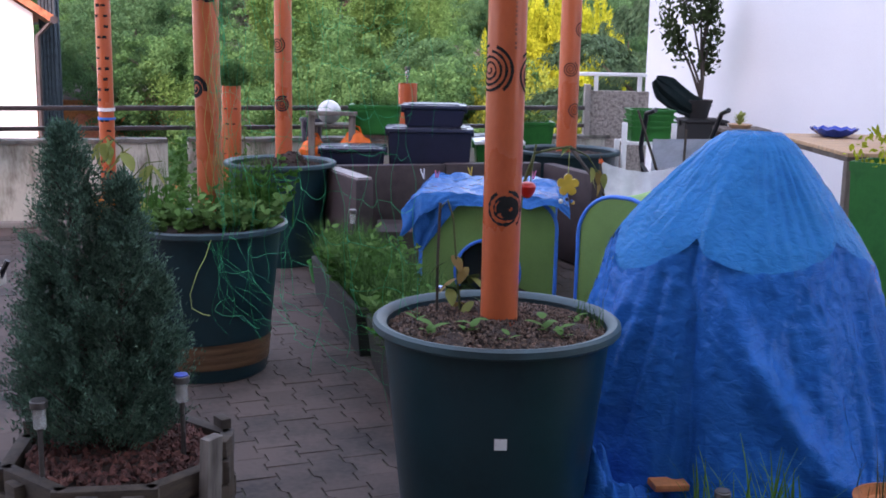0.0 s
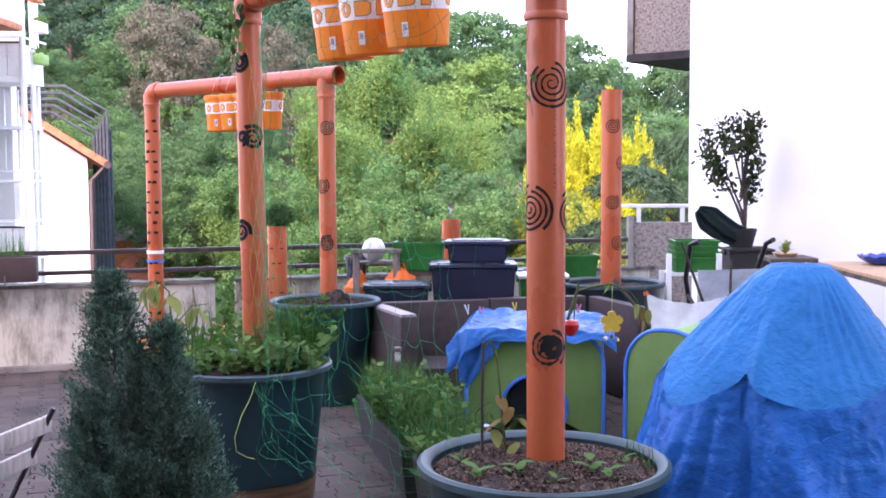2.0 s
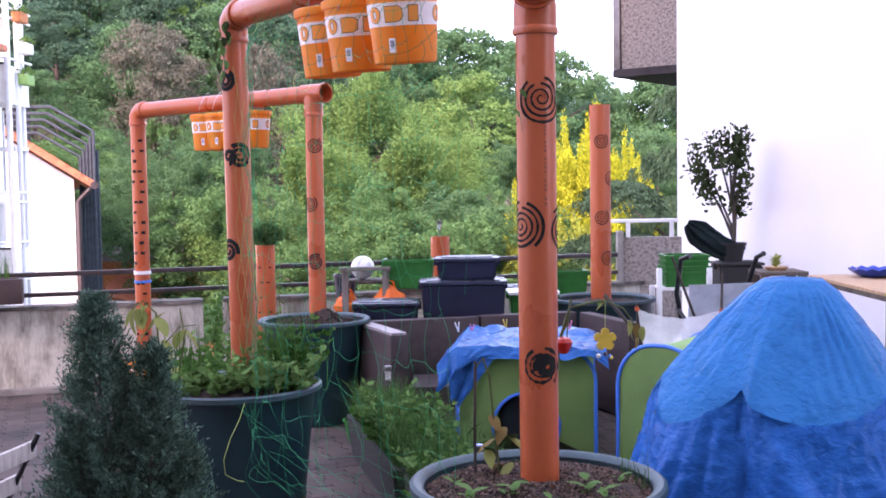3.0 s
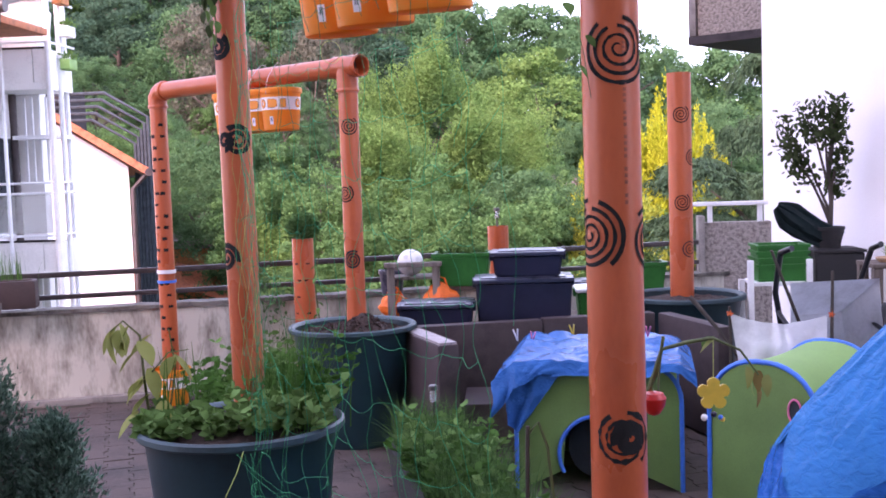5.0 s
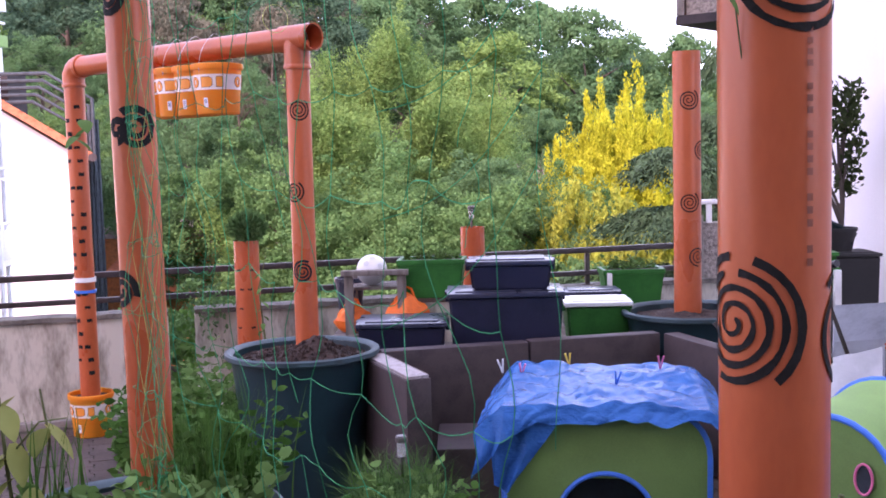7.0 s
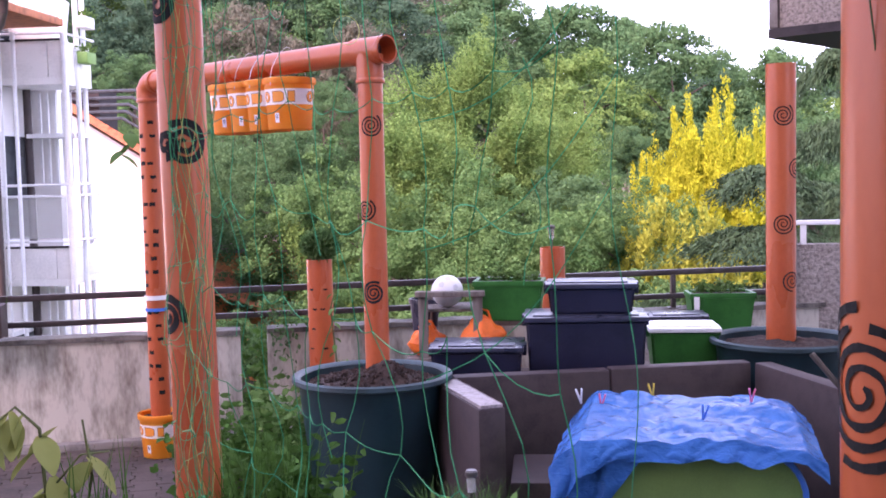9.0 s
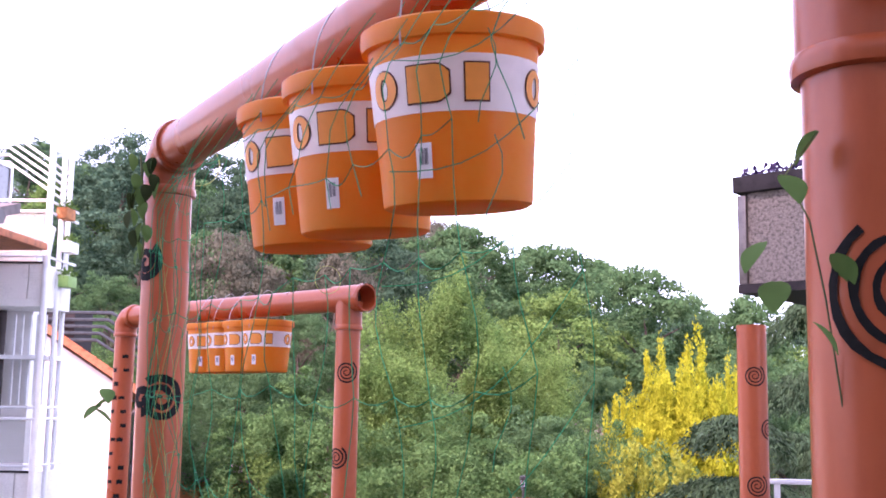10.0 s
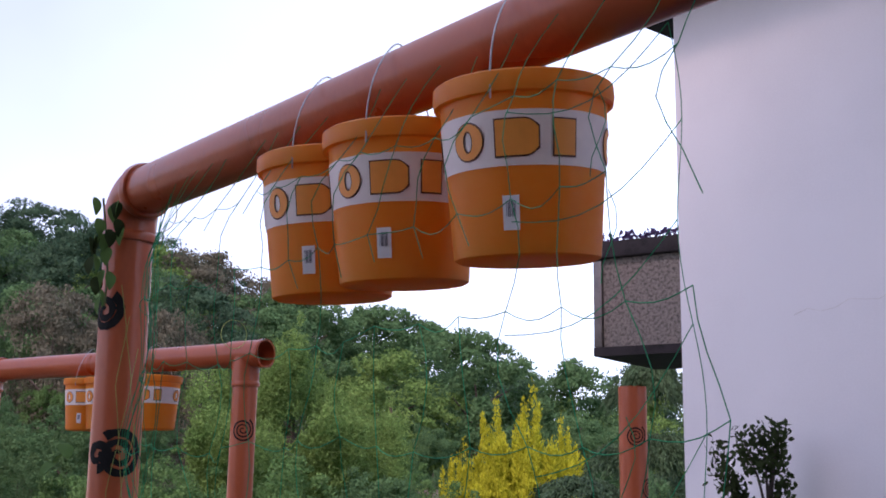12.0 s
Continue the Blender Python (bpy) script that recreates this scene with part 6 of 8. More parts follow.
def ball_stand():
    t = thing("wooden_stand", pose(-0.60, 8.42, 0), "weathered grey wooden stand with a shelf by the railing", "stand")
    for sx in (-1, 1):
        for sy in (-1, 1):
            bm = bmesh.new()
            cx, cy = sx * 0.17, sy * 0.15
            box(bm, cx - 0.028, cy - 0.028, 0, cx + 0.028, cy + 0.028, 1.0, 0.004)
            part("leg", bm, M["timber_v"], t)
    bm = bmesh.new()
    box(bm, -0.215, -0.20, 1.001, 0.215, -0.135, 1.035, 0.004)
    part("front_board", bm, M["timber_v"], t)
    for k in range(3):
        bm = bmesh.new()
        box(bm, -0.2, -0.12 + k * 0.10, 0.90, 0.2, -0.04 + k * 0.10, 0.92, 0.004)
        part("shelf_board", bm, M["timber_v"], t)
    for k in range(4):
        bm = bmesh.new()
        box(bm, -0.28, -0.19 + k * 0.095, 0.60, 0.36, -0.105 + k * 0.095, 0.62, 0.004)
        part("shelf_board", bm, M["timber_v"], t)
    b = thing("ball", pose(-0.63, 8.40, 1.021), "white football with grey panels resting on the wooden stand", "ball")
    bm = bmesh.new()
    bmesh.ops.create_icosphere(bm, subdivisions=4, radius=0.10)
    part("ball_skin", bm, M["ball"], b)
    for a, z in ((-1.9, 0.05), (-0.9, 0.03), (-1.4, 0.085)):
        bm = bmesh.new()
        r = math.sqrt(max(0.0, 0.101 ** 2 - z * z))
        c = Vector((r * math.cos(a), r * math.sin(a), z))
        u = c.orthogonal().normalized()
        w = c.cross(u).normalized()
        bm.faces.new([bm.verts.new(c + 0.022 * (math.cos(q) * u + math.sin(q) * w)) for q in np.linspace(0, 2 * math.pi, 6)[:-1]])
        part("panel", bm, M["ball_dark"], b, smooth=False)
    for x, y, z, sx, sz, lab in ((-0.40, 8.30, 0.621, 0.15, 0.27, "crumpled orange bag on the stand's shelf"), (-0.76, 8.36, 0.621, 0.12, 0.20, "small orange bag beside the stand's leg")):
        g = thing("orange_bag", pose(x, y, z), lab, "bag", "orange bags")
        bm = bmesh.new()
        bmesh.ops.create_uvsphere(bm, u_segments=28, v_segments=18, radius=1)
        for v in bm.verts:
            n_ = noise.noise((v.co.x * 2.2 + x * 7, v.co.y * 2.2, v.co.z * 2.2))
            f = 1 + 0.25 * n_ + 0.1 * noise.noise(tuple(v.co * 5))
            taper = 1 - 0.35 * max(0, v.co.z)
            v.co = Vector((v.co.x * sx * f * taper, v.co.y * 0.10 * f * taper, max(0.0, (v.co.z * 0.5 + 0.42) * sz * (1 + 0.15 * n_))))
        part("bag_skin", bm, M["orange_bag"], g)
        bm = bmesh.new()
        tube(bm, [(-0.05, 0, sz * 0.85), (-0.02, 0, sz * 1.12), (0.03, 0, sz * 1.05), (0.05, 0, sz * 0.8)], 0.010, 6)
        part("bag_handle", bm, M["orange_bag"], g)
    # dark pot beside the stand
    d = thing("dark_pot", pose(-0.80, 8.62, 0.621), "dark grey plant pot beside the wooden stand", "plant pot")
    bm = bmesh.new()
    lathe(bm, [(0, 0), (0.07, 0), (0.095, 0.30), (0.105, 0.30), (0.105, 0.33), (0.09, 0.33), (0.065, 0.02), (0, 0.02)], 28)
    part("pot", bm, M["box_lid"], d)


ball_stand()


def green_planter(x, y, z, w, d, h, label, turn=0.0, plants=True, seed=0):
    t = thing("green_planter", pose(x, y, z, 0, 0, turn), label, "planter", "bright green planters")
    bm = bmesh.new()
    k = 0.84
    lo = [bm.verts.new((sx * w / 2 * k, sy * d / 2 * k, 0)) for sx, sy in ((-1, -1), (1, -1), (1, 1), (-1, 1))]
    hi = [bm.verts.new((sx * w / 2 * 0.97, sy * d / 2 * 0.97, h - 0.02)) for sx, sy in ((-1, -1), (1, -1), (1, 1), (-1, 1))]
    bm.faces.new(lo[::-1])
    bm.faces.new(hi)
    for i in range(4):
        bm.faces.new((lo[i], lo[(i + 1) % 4], hi[(i + 1) % 4], hi[i]))
    bmesh.ops.bevel(bm, geom=list(bm.edges), offset=0.01, segments=2, affect='EDGES')
    part("planter_body", bm, M["green_plastic"], t)
    bm = bmesh.new()
    for x0, y0, x1, y1 in ((-w / 2, -d / 2, w / 2, -d / 2 + 0.025), (-w / 2, d / 2 - 0.025, w / 2, d / 2), (-w / 2, -d / 2 + 0.0255, -w / 2 + 0.025, d / 2 - 0.0255), (w / 2 - 0.025, -d / 2 + 0.0255, w / 2, d / 2 - 0.0255)):
        box(bm, x0, y0, h - 0.035, x1, y1, h, 0.004)
    part("rim", bm, M["green_plastic"], t)
    bm = bmesh.new()
    box(bm, -w / 2 + 0.03, -d / 2 + 0.03, h - 0.03, w / 2 - 0.03, d / 2 - 0.03, h - 0.014)
    part("soil", bm, M["soil"], t, smooth=False)
    if plants:
        rng = np.random.default_rng(seed)
        herb_patch("sprout_growth", t, 26, 0, 0, h - 0.02, w * 0.38, d * 0.3, 0.10, 0.03, L["herb"], rng)
    return t


green_planter(-0.235, 8.40, 0.84, 0.44, 0.26, 0.25, "bright green planter with sprouts on a wooden shelf", -4, True, 3)
green_planter(1.16, 9.10, 0.66, 0.44, 0.26, 0.26, "bright green planter with a white tag by the railing", 3, True, 5)
low_table(-0.20, 8.45, 0.56, 0.30, 0.84, "narrow weathered wooden stand under the green planter", 3, "plant_stand")
low_table(1.16, 9.12, 0.56, 0.34, 0.66, "weathered wooden stand under the green planter", 3, "plant_stand")
tg = thing("plant_tag", pose(0.99, 8.955, 0.75), "white plastic plant tag on the planter's rim", "plant tag")
bm = bmesh.new()
box(bm, -0.018, -0.003, 0, 0.018, 0.0, 0.15, 0.001)
part("tag", bm, M["white_plastic"], tg)
solar_lamp(0.03, 8.95, 1.20, 1.40, "slim solar lamp standing in the orange pipe")


def pipe_top_plants():
    rng = np.random.default_rng(17)
    t = thing("pipe_planting", pose(-1.50, 8.66, 1.20), "rounded tuft of green leaves on the pipe's top", "plant")
    cs = rng.normal(size=(2200, 3))
    cs = cs / np.linalg.norm(cs, axis=1, keepdims=True) * rng.uniform(0.3, 1.0, (2200, 1)) ** 0.5 * (0.115, 0.115, 0.095) + (0.01, 0, 0.10)
    part("tuft", leaf_mesh("tuft", cs, cs - (0, 0, 0.03) + rng.normal(size=cs.shape) * 0.05, 0.040, 0.014, L["mid"], rng), None, t)["kind"] = "stuff"
    s = thing("slender_plant", pose(-1.30, 8.10, 0.0), "slender leafy plant rising beside the pipe", "plant")
    bm = bmesh.new()
    tube(bm, [(0, 0, 0), (0.02, 0, 0.5), (-0.02, 0, 0.95), (0.03, 0, 1.15)], [0.008, 0.007, 0.005, 0.003], 6)
    part("stalk", bm, M["stem"], s)
    for j in range(12):
        z = 0.55 + 0.045 * j
        part("leaf", big_leaf(0.06, 0.035, L["herb"], 0.4), None, s, at=pose(0, 0, z, 0, 0, j * 137) @ pose(0, 0, 0, -15))
    # weeds at the tub's foot and ivy in the wall's gap
    w = thing("leafy_weeds", pose(-1.62, 7.35, 0.0), "leafy weeds growing between tub and parapet", "weeds")
    herb_patch("weed_foliage", w, 150, 0, 0, 0.0, 0.40, 0.5, 0.42, 0.07, L["lush"], rng)
    herb_patch("weed_foliage", w, 60, 0.15, 0.3, 0.0, 0.2, 0.3, 0.6, 0.06, L["herb"], rng)
    g = thing("ivy", pose(-1.93, 8.95, 0.0), "ivy filling the gap in the parapet", "ivy")
    cs = rng.uniform((-0.16, -0.12, 0.0), (0.18, 0.35, 0.72), (600, 3))
    part("ivy_leaves", leaf_mesh("ivy_leaves", cs, rng.normal(size=cs.shape) + (0, -0.8, 0.1), 0.05, 0.04, L["lush"], rng), None, g)
    h = thing("hanging_vine", pose(-1.75, 8.72, 0.0), "vine trailing over the parapet and railing", "vine")
    cs = np.concatenate([rng.normal(size=(170, 3)) * (0.09, 0.06, 0.10) + (-0.05, 0, 0.80), rng.normal(size=(60, 3)) * (0.04, 0.05, 0.16) + (0.0, -0.02, 0.6)])
    part("vine_leaves", leaf_mesh("vine_leaves", cs, rng.normal(size=cs.shape) + (0, -0.4, -0.3), 0.035, 0.022, L["oak"], rng), None, h)


pipe_top_plants()


def shelf_corner():
    """White-framed shelf with green crates, wheelbarrow, plant table and pots before the white wall."""
    s = thing("crate_stand", pose(1.98, 7.92, 0), "white-framed stand carrying stacked green crates", "stand")
    for x in (-0.20, 0.20):
        for y in (-0.15, 0.15):
            bm = bmesh.new()
            box(bm, x - 0.02, y - 0.02, 0, x + 0.02, y + 0.02, 1.02 if y < 0 else 0.86, 0.003)
            part("leg", bm, M["white_plastic"], s)
    for z in (0.40, 0.84):
        bm = bmesh.new()
        box(bm, -0.178, -0.16, z, 0.178, 0.16, z + 0.025, 0.004)
        part("shelf", bm, M["white_plastic"], s)
    for k in range(4):
        c = thing("green_crate", pose(2.01, 7.92, 0.867 + 0.045 * k, 0, 0, 2 * math.sin(k * 2)), "bright green crate in a nested stack", "crate", "nested green crates")
        bm = bmesh.new()
        w, d, h = 0.17, 0.13, 0.12
        for x0, y0, x1, y1 in ((-w, -d, w, -d + 0.012), (-w, d - 0.012, w, d), (-w, -d + 0.0122, -w + 0.012, d - 0.0122), (w - 0.012, -d + 0.0122, w, d - 0.0122)):
            box(bm, x0, y0, 0.0 if k == 0 else 0.06, x1, y1, h)
        box(bm, -w + 0.013, -d + 0.013, 0, w - 0.013, d - 0.013, 0.01)
        part("crate_body", bm, M["green_plastic"], c, smooth=False)
        bm = bmesh.new()
        for x0, y0, x1, y1 in ((-w - 0.014, -d - 0.014, w + 0.014, -d - 0.001), (-w - 0.014, d + 0.001, w + 0.014, d + 0.014), (-w - 0.014, -d - 0.0008, -w - 0.001, d + 0.0008), (w + 0.001, -d - 0.0008, w + 0.014, d + 0.0008)):
            box(bm, x0, y0, h - 0.02, x1, y1, h)
        part("crate_rim", bm, M["green_plastic"], c, smooth=False)
    # wheelbarrow, tipped up
    b = thing("wheelbarrow", pose(1.94, 6.55, 0.0, 0, 0, 12) @ Matrix.Diagonal((1.08, 1, 1.1, 1)), "tipped-up wheelbarrow with grey tray and black frame", "wheelbarrow")
    bm = bmesh.new()
    lo = [bm.verts.new(c) for c in ((-0.16, 0.05, 0.35), (0.16, 0.05, 0.35), (0.14, 0.10, 0.72), (-0.14, 0.10, 0.72))]
    hi = [bm.verts.new(c) for c in ((-0.28, -0.16, 0.30), (0.28, -0.16, 0.30), (0.25, -0.12, 0.92), (-0.25, -0.12, 0.92))]
    bm.faces.new(lo)
    for i in range(4):
        bm.faces.new((lo[i], lo[(i + 1) % 4], hi[(i + 1) % 4], hi[i]))
    bmesh.ops.solidify(bm, geom=list(bm.faces), thickness=0.006)
    bmesh.ops.bevel(bm, geom=list(bm.edges), offset=0.004, segments=1, affect='EDGES')
    part("tray", bm, M["barrow"], b, "dull grey tray")
    for x in (-0.2, 0.2):
        bm = bmesh.new()
        tube(bm, [(x * 0.4, 0.06, 0.15), (x * 0.8, 0.14, 0.5), (x * 1.2, 0.1, 0.85), (x * 1.3, -0.02, 1.07), (x * 1.25, -0.14, 1.10)], 0.016, 10)
        part("handle", bm, M["black_metal"], b)
        bm = bmesh.new()
        tube(bm, [(x * 1.1, 0.12, 0.75), (x * 1.3, -0.25, 0.62), (x * 1.3, -0.30, 0.45), (x * 0.9, 0.10, 0.42)], 0.013, 8)
        part("leg", bm, M["black_metal"], b)
    bm = bmesh.new()
    lathe(bm, [(0.10, -0.035), (0.155, -0.04), (0.172, -0.02), (0.172, 0.02), (0.155, 0.04), (0.10, 0.035)], 36, close=True)
    wh = part("wheel", bm, M["rubber"], b, at=pose(0.30, -0.12, 0.62, 90, 0, 70))
    bm = bmesh.new()
    lathe(bm, [(0.02, -0.03), (0.099, -0.025), (0.099, 0.025), (0.02, 0.03)], 28, close=True)
    part("rim", bm, M["grey_steel"], wh)
    # clear sheet tied to canes
    f = thing("plastic_sheet", pose(1.36, 6.12, 0.0), "translucent plastic sheet tied to rough canes", "plastic sheet")
    bm = bmesh.new()
    grid = []
    for j in range(18):
        row = []
        for i in range(24):
            u, v = i / 23, j / 17
            x = -0.05 + 0.52 * u
            z = 0.88 - 0.02 * u - v * (0.42 - 0.1 * u) - 0.05 * math.sin(math.pi * u) * (1 - v)
            row.append(bm.verts.new((x + 0.10 * v * (0.5 - u), -0.12 * v + 0.03 * math.sin(u * 15 + v * 4) * v, z + 0.01 * noise.noise((u * 8, v * 8, 3)))))
        grid.append(row)
    fold_patch(bm, grid)
    part("sheet", bm, M["film"], f)
    for p in (((-0.06, 0.02, 0.0), (-0.05, 0.01, 0.92)), ((0.46, 0.0, 0.0), (0.50, 0.0, 1.10)), ((0.62, 0.1, 0.0), (0.18, 0.02, 1.22)), ((-0.25, 0.1, 0.97), (0.02, 0.0, 0.6))):
        bm = bmesh.new()
        a, c = Vector(p[0]), Vector(p[1])
        tube(bm, [a, (a + c) / 2 + Vector((0.012, 0.008, 0)), c], [0.013, 0.011, 0.008], 8)
        part("cane", bm, M["bark"], f, "rough bark-covered cane")
    for x, z in ((-0.055, 0.885), (0.49, 0.865)):
        bm = bmesh.new()
        for q in range(5):
            tube(bm, [(x, -0.01, z), (x + 0.018 * math.cos(q * 1.3), -0.015, z + 0.016 * math.sin(q * 1.3))], 0.005, 5)
        part("knot", bm, M["orange_knot"], f, "orange string knot")
    # plant table along the wall
    t = low_table(3.02, 5.85, 0.94, 1.4, 1.035, "plant table with a light wooden top before the white wall", 5, "plant_table")
    bm = bmesh.new()
    box(bm, -0.48, -0.72, 1.037, 0.48, 0.62, 1.06, 0.004)
    part("table_top", bm, M["light_wood"], t, "light wooden top")
    low_table(2.62, 7.42, 0.36, 0.36, 1.02, "small weathered stand carrying a dish plant", 3, "plant_stand")
    # added support for the bush, dark in place of indistinct clutter
    storage_box(3.05, 10.2, 0.0, 0.46, 0.42, 0.90, "tall dark crate added under the potted bush for dark clutter", "rubber", "rubber")
    bush()
    bs = thing("black_sheet", pose(3.0, 10.12, 0.93) @ Matrix.Diagonal((1.15, 1, 1.25, 1)), "dark folded plastic sheet leaning over the bush's pot", "plastic sheet")
    bm = bmesh.new()
    grid = []
    for j in range(13):
        row = []
        for i in range(30):
            u, v = i / 29, j / 12 - 0.5
            w = 0.17 * min(1.0, (u * 4 + 0.12)) ** 0.6 * (1 - 0.25 * u)
            x = -0.41 + 0.47 * u + v * w * 0.9
            z = 0.29 - 0.27 * u - 0.03 * math.sin(math.pi * u) + v * w * 1.1
            row.append(bm.verts.new((x, 0.10 * abs(v) - 0.03 + 0.012 * math.sin(7 * u) + 0.010 * math.sin(22 * v + 3 * u), z + 0.008 * noise.noise((u * 6, v * 8, 2)))))
        grid.append(row)
    fold_patch(bm, grid)
    bmesh.ops.solidify(bm, geom=list(bm.faces), thickness=0.006)
    part("sheet", bm, M["black_film"], bs)
    # dish plant and bowl
    p = thing("succulent", pose(2.60, 7.40, 1.021), "small pale green plant in a shallow dish on a stand", "plant")
    bm = bmesh.new()
    lathe(bm, [(0, 0), (0.07, 0), (0.095, 0.028), (0.09, 0.03), (0.06, 0.01), (0, 0.01)], 28)
    part("dish", bm, M["light_wood"], p)
    for j in range(14):
        part("leaf", big_leaf(0.075, 0.04, L["wilt"], 0.1), None, p, at=pose(0, 0, 0.02 + 0.004 * j, 0, 0, j * 137) @ pose(0, 0, 0, 30 + 2 * j))
    bl = thing("blue_bowl", pose(2.87, 6.20, 1.061) @ Matrix.Diagonal((1.15, 1.15, 1.15, 1)), "blue glazed shallow bowl with a wavy rim", "bowl")
    bm = bmesh.new()
    lathe(bm, [(0, 0), (0.06, 0), (0.10, 0.02), (0.135, 0.05), (0.13, 0.052), (0.09, 0.026), (0, 0.008)], 48)
    for v in bm.verts:
        r = math.hypot(v.co.x, v.co.y)
        if r > 0.12:
            v.co.z += 0.006 * math.sin(12 * math.atan2(v.co.y, v.co.x))
    part("bowl", bm, M["blue_glass"], bl)
    gpl = thing("green_pot", pose(2.52, 4.55, 0.0) @ Matrix.Diagonal((1, 1, 1.25, 1)), "bright green planter with small yellow flowers", "planter")
    bm = bmesh.new()
    lathe(bm, [(0, 0), (0.14, 0), (0.19, 0.82), (0.20, 0.82), (0.20, 0.86), (0.18, 0.86), (0.13, 0.02), (0, 0.02)], 4)
    part("planter_body", bm, M["green_plastic"], gpl)
    cs = RNG.uniform((-0.16, -0.16, 0.84), (0.16, 0.16, 0.98), (120, 3))
    part("bloom_cluster", leaf_mesh("bloom_cluster", cs, RNG.normal(size=cs.shape) + (0, 0, 0.6), 0.035, 0.025, L["yellow"]), None, gpl, "small yellow flowers")["kind"] = "stuff"


def bush():
    rng = np.random.default_rng(23)
    t = thing("potted_bush", pose(2.99, 10.2, 0.901) @ Matrix.Diagonal((1.34, 1.34, 1.34, 1)), "potted evergreen bush with bare lower stems on the table", "shrub")
    bm = bmesh.new()
    lathe(bm, [(0, 0), (0.085, 0), (0.11, 0.12), (0.118, 0.12), (0.118, 0.14), (0.10, 0.14), (0.08, 0.02), (0, 0.02)], 28)
    part("pot", bm, M["rubber"], t, "black plastic pot")
    bm = bmesh.new()
    tips = []
    tube(bm, [(0.02, 0, 0.1), (0.03, 0, 0.30), (0.01, 0, 0.52), (0.04, 0, 0.80)], [0.020, 0.016, 0.010, 0.004], 8)
    for k, (x, z0, x1, z1) in enumerate(((0.02, 0.16, -0.20, 0.62), (0.02, 0.24, -0.27, 0.84), (0.01, 0.42, -0.16, 0.90), (0.02, 0.34, 0.10, 0.66), (0.02, 0.5, 0.12, 0.92), (0.01, 0.48, -0.05, 0.93), (0.02, 0.20, -0.27, 0.68), (0.03, 0.28, 0.09, 0.46), (0.02, 0.55, 0.05, 0.96))):
        y1 = 0.1 * math.sin(k * 2.1)
        xm, zm = x + (x1 - x) * 0.45, z0 + (z1 - z0) * 0.55
        tube(bm, [(x, 0, z0), (xm, y1 / 2, zm), (x1, y1, z1)], [0.010, 0.007, 0.003], 6)
        for f in np.linspace(0.50 if x1 > -0.1 else 0.62, 1.04, 8):
            tips.append((x + (x1 - x) * f, y1 * f, z0 + (z1 - z0) * f))
    part("stem", bm, M["bark"], t)
    tips = np.array(tips)
    cs = np.repeat(tips, 16, axis=0) + rng.normal(size=(len(tips) * 16, 3)) * 0.034
    part("crown", leaf_mesh("crown", cs, rng.normal(size=cs.shape) + (0, 0, 0.4), 0.044, 0.027, L["bush"], rng), None, t)


shelf_corner()


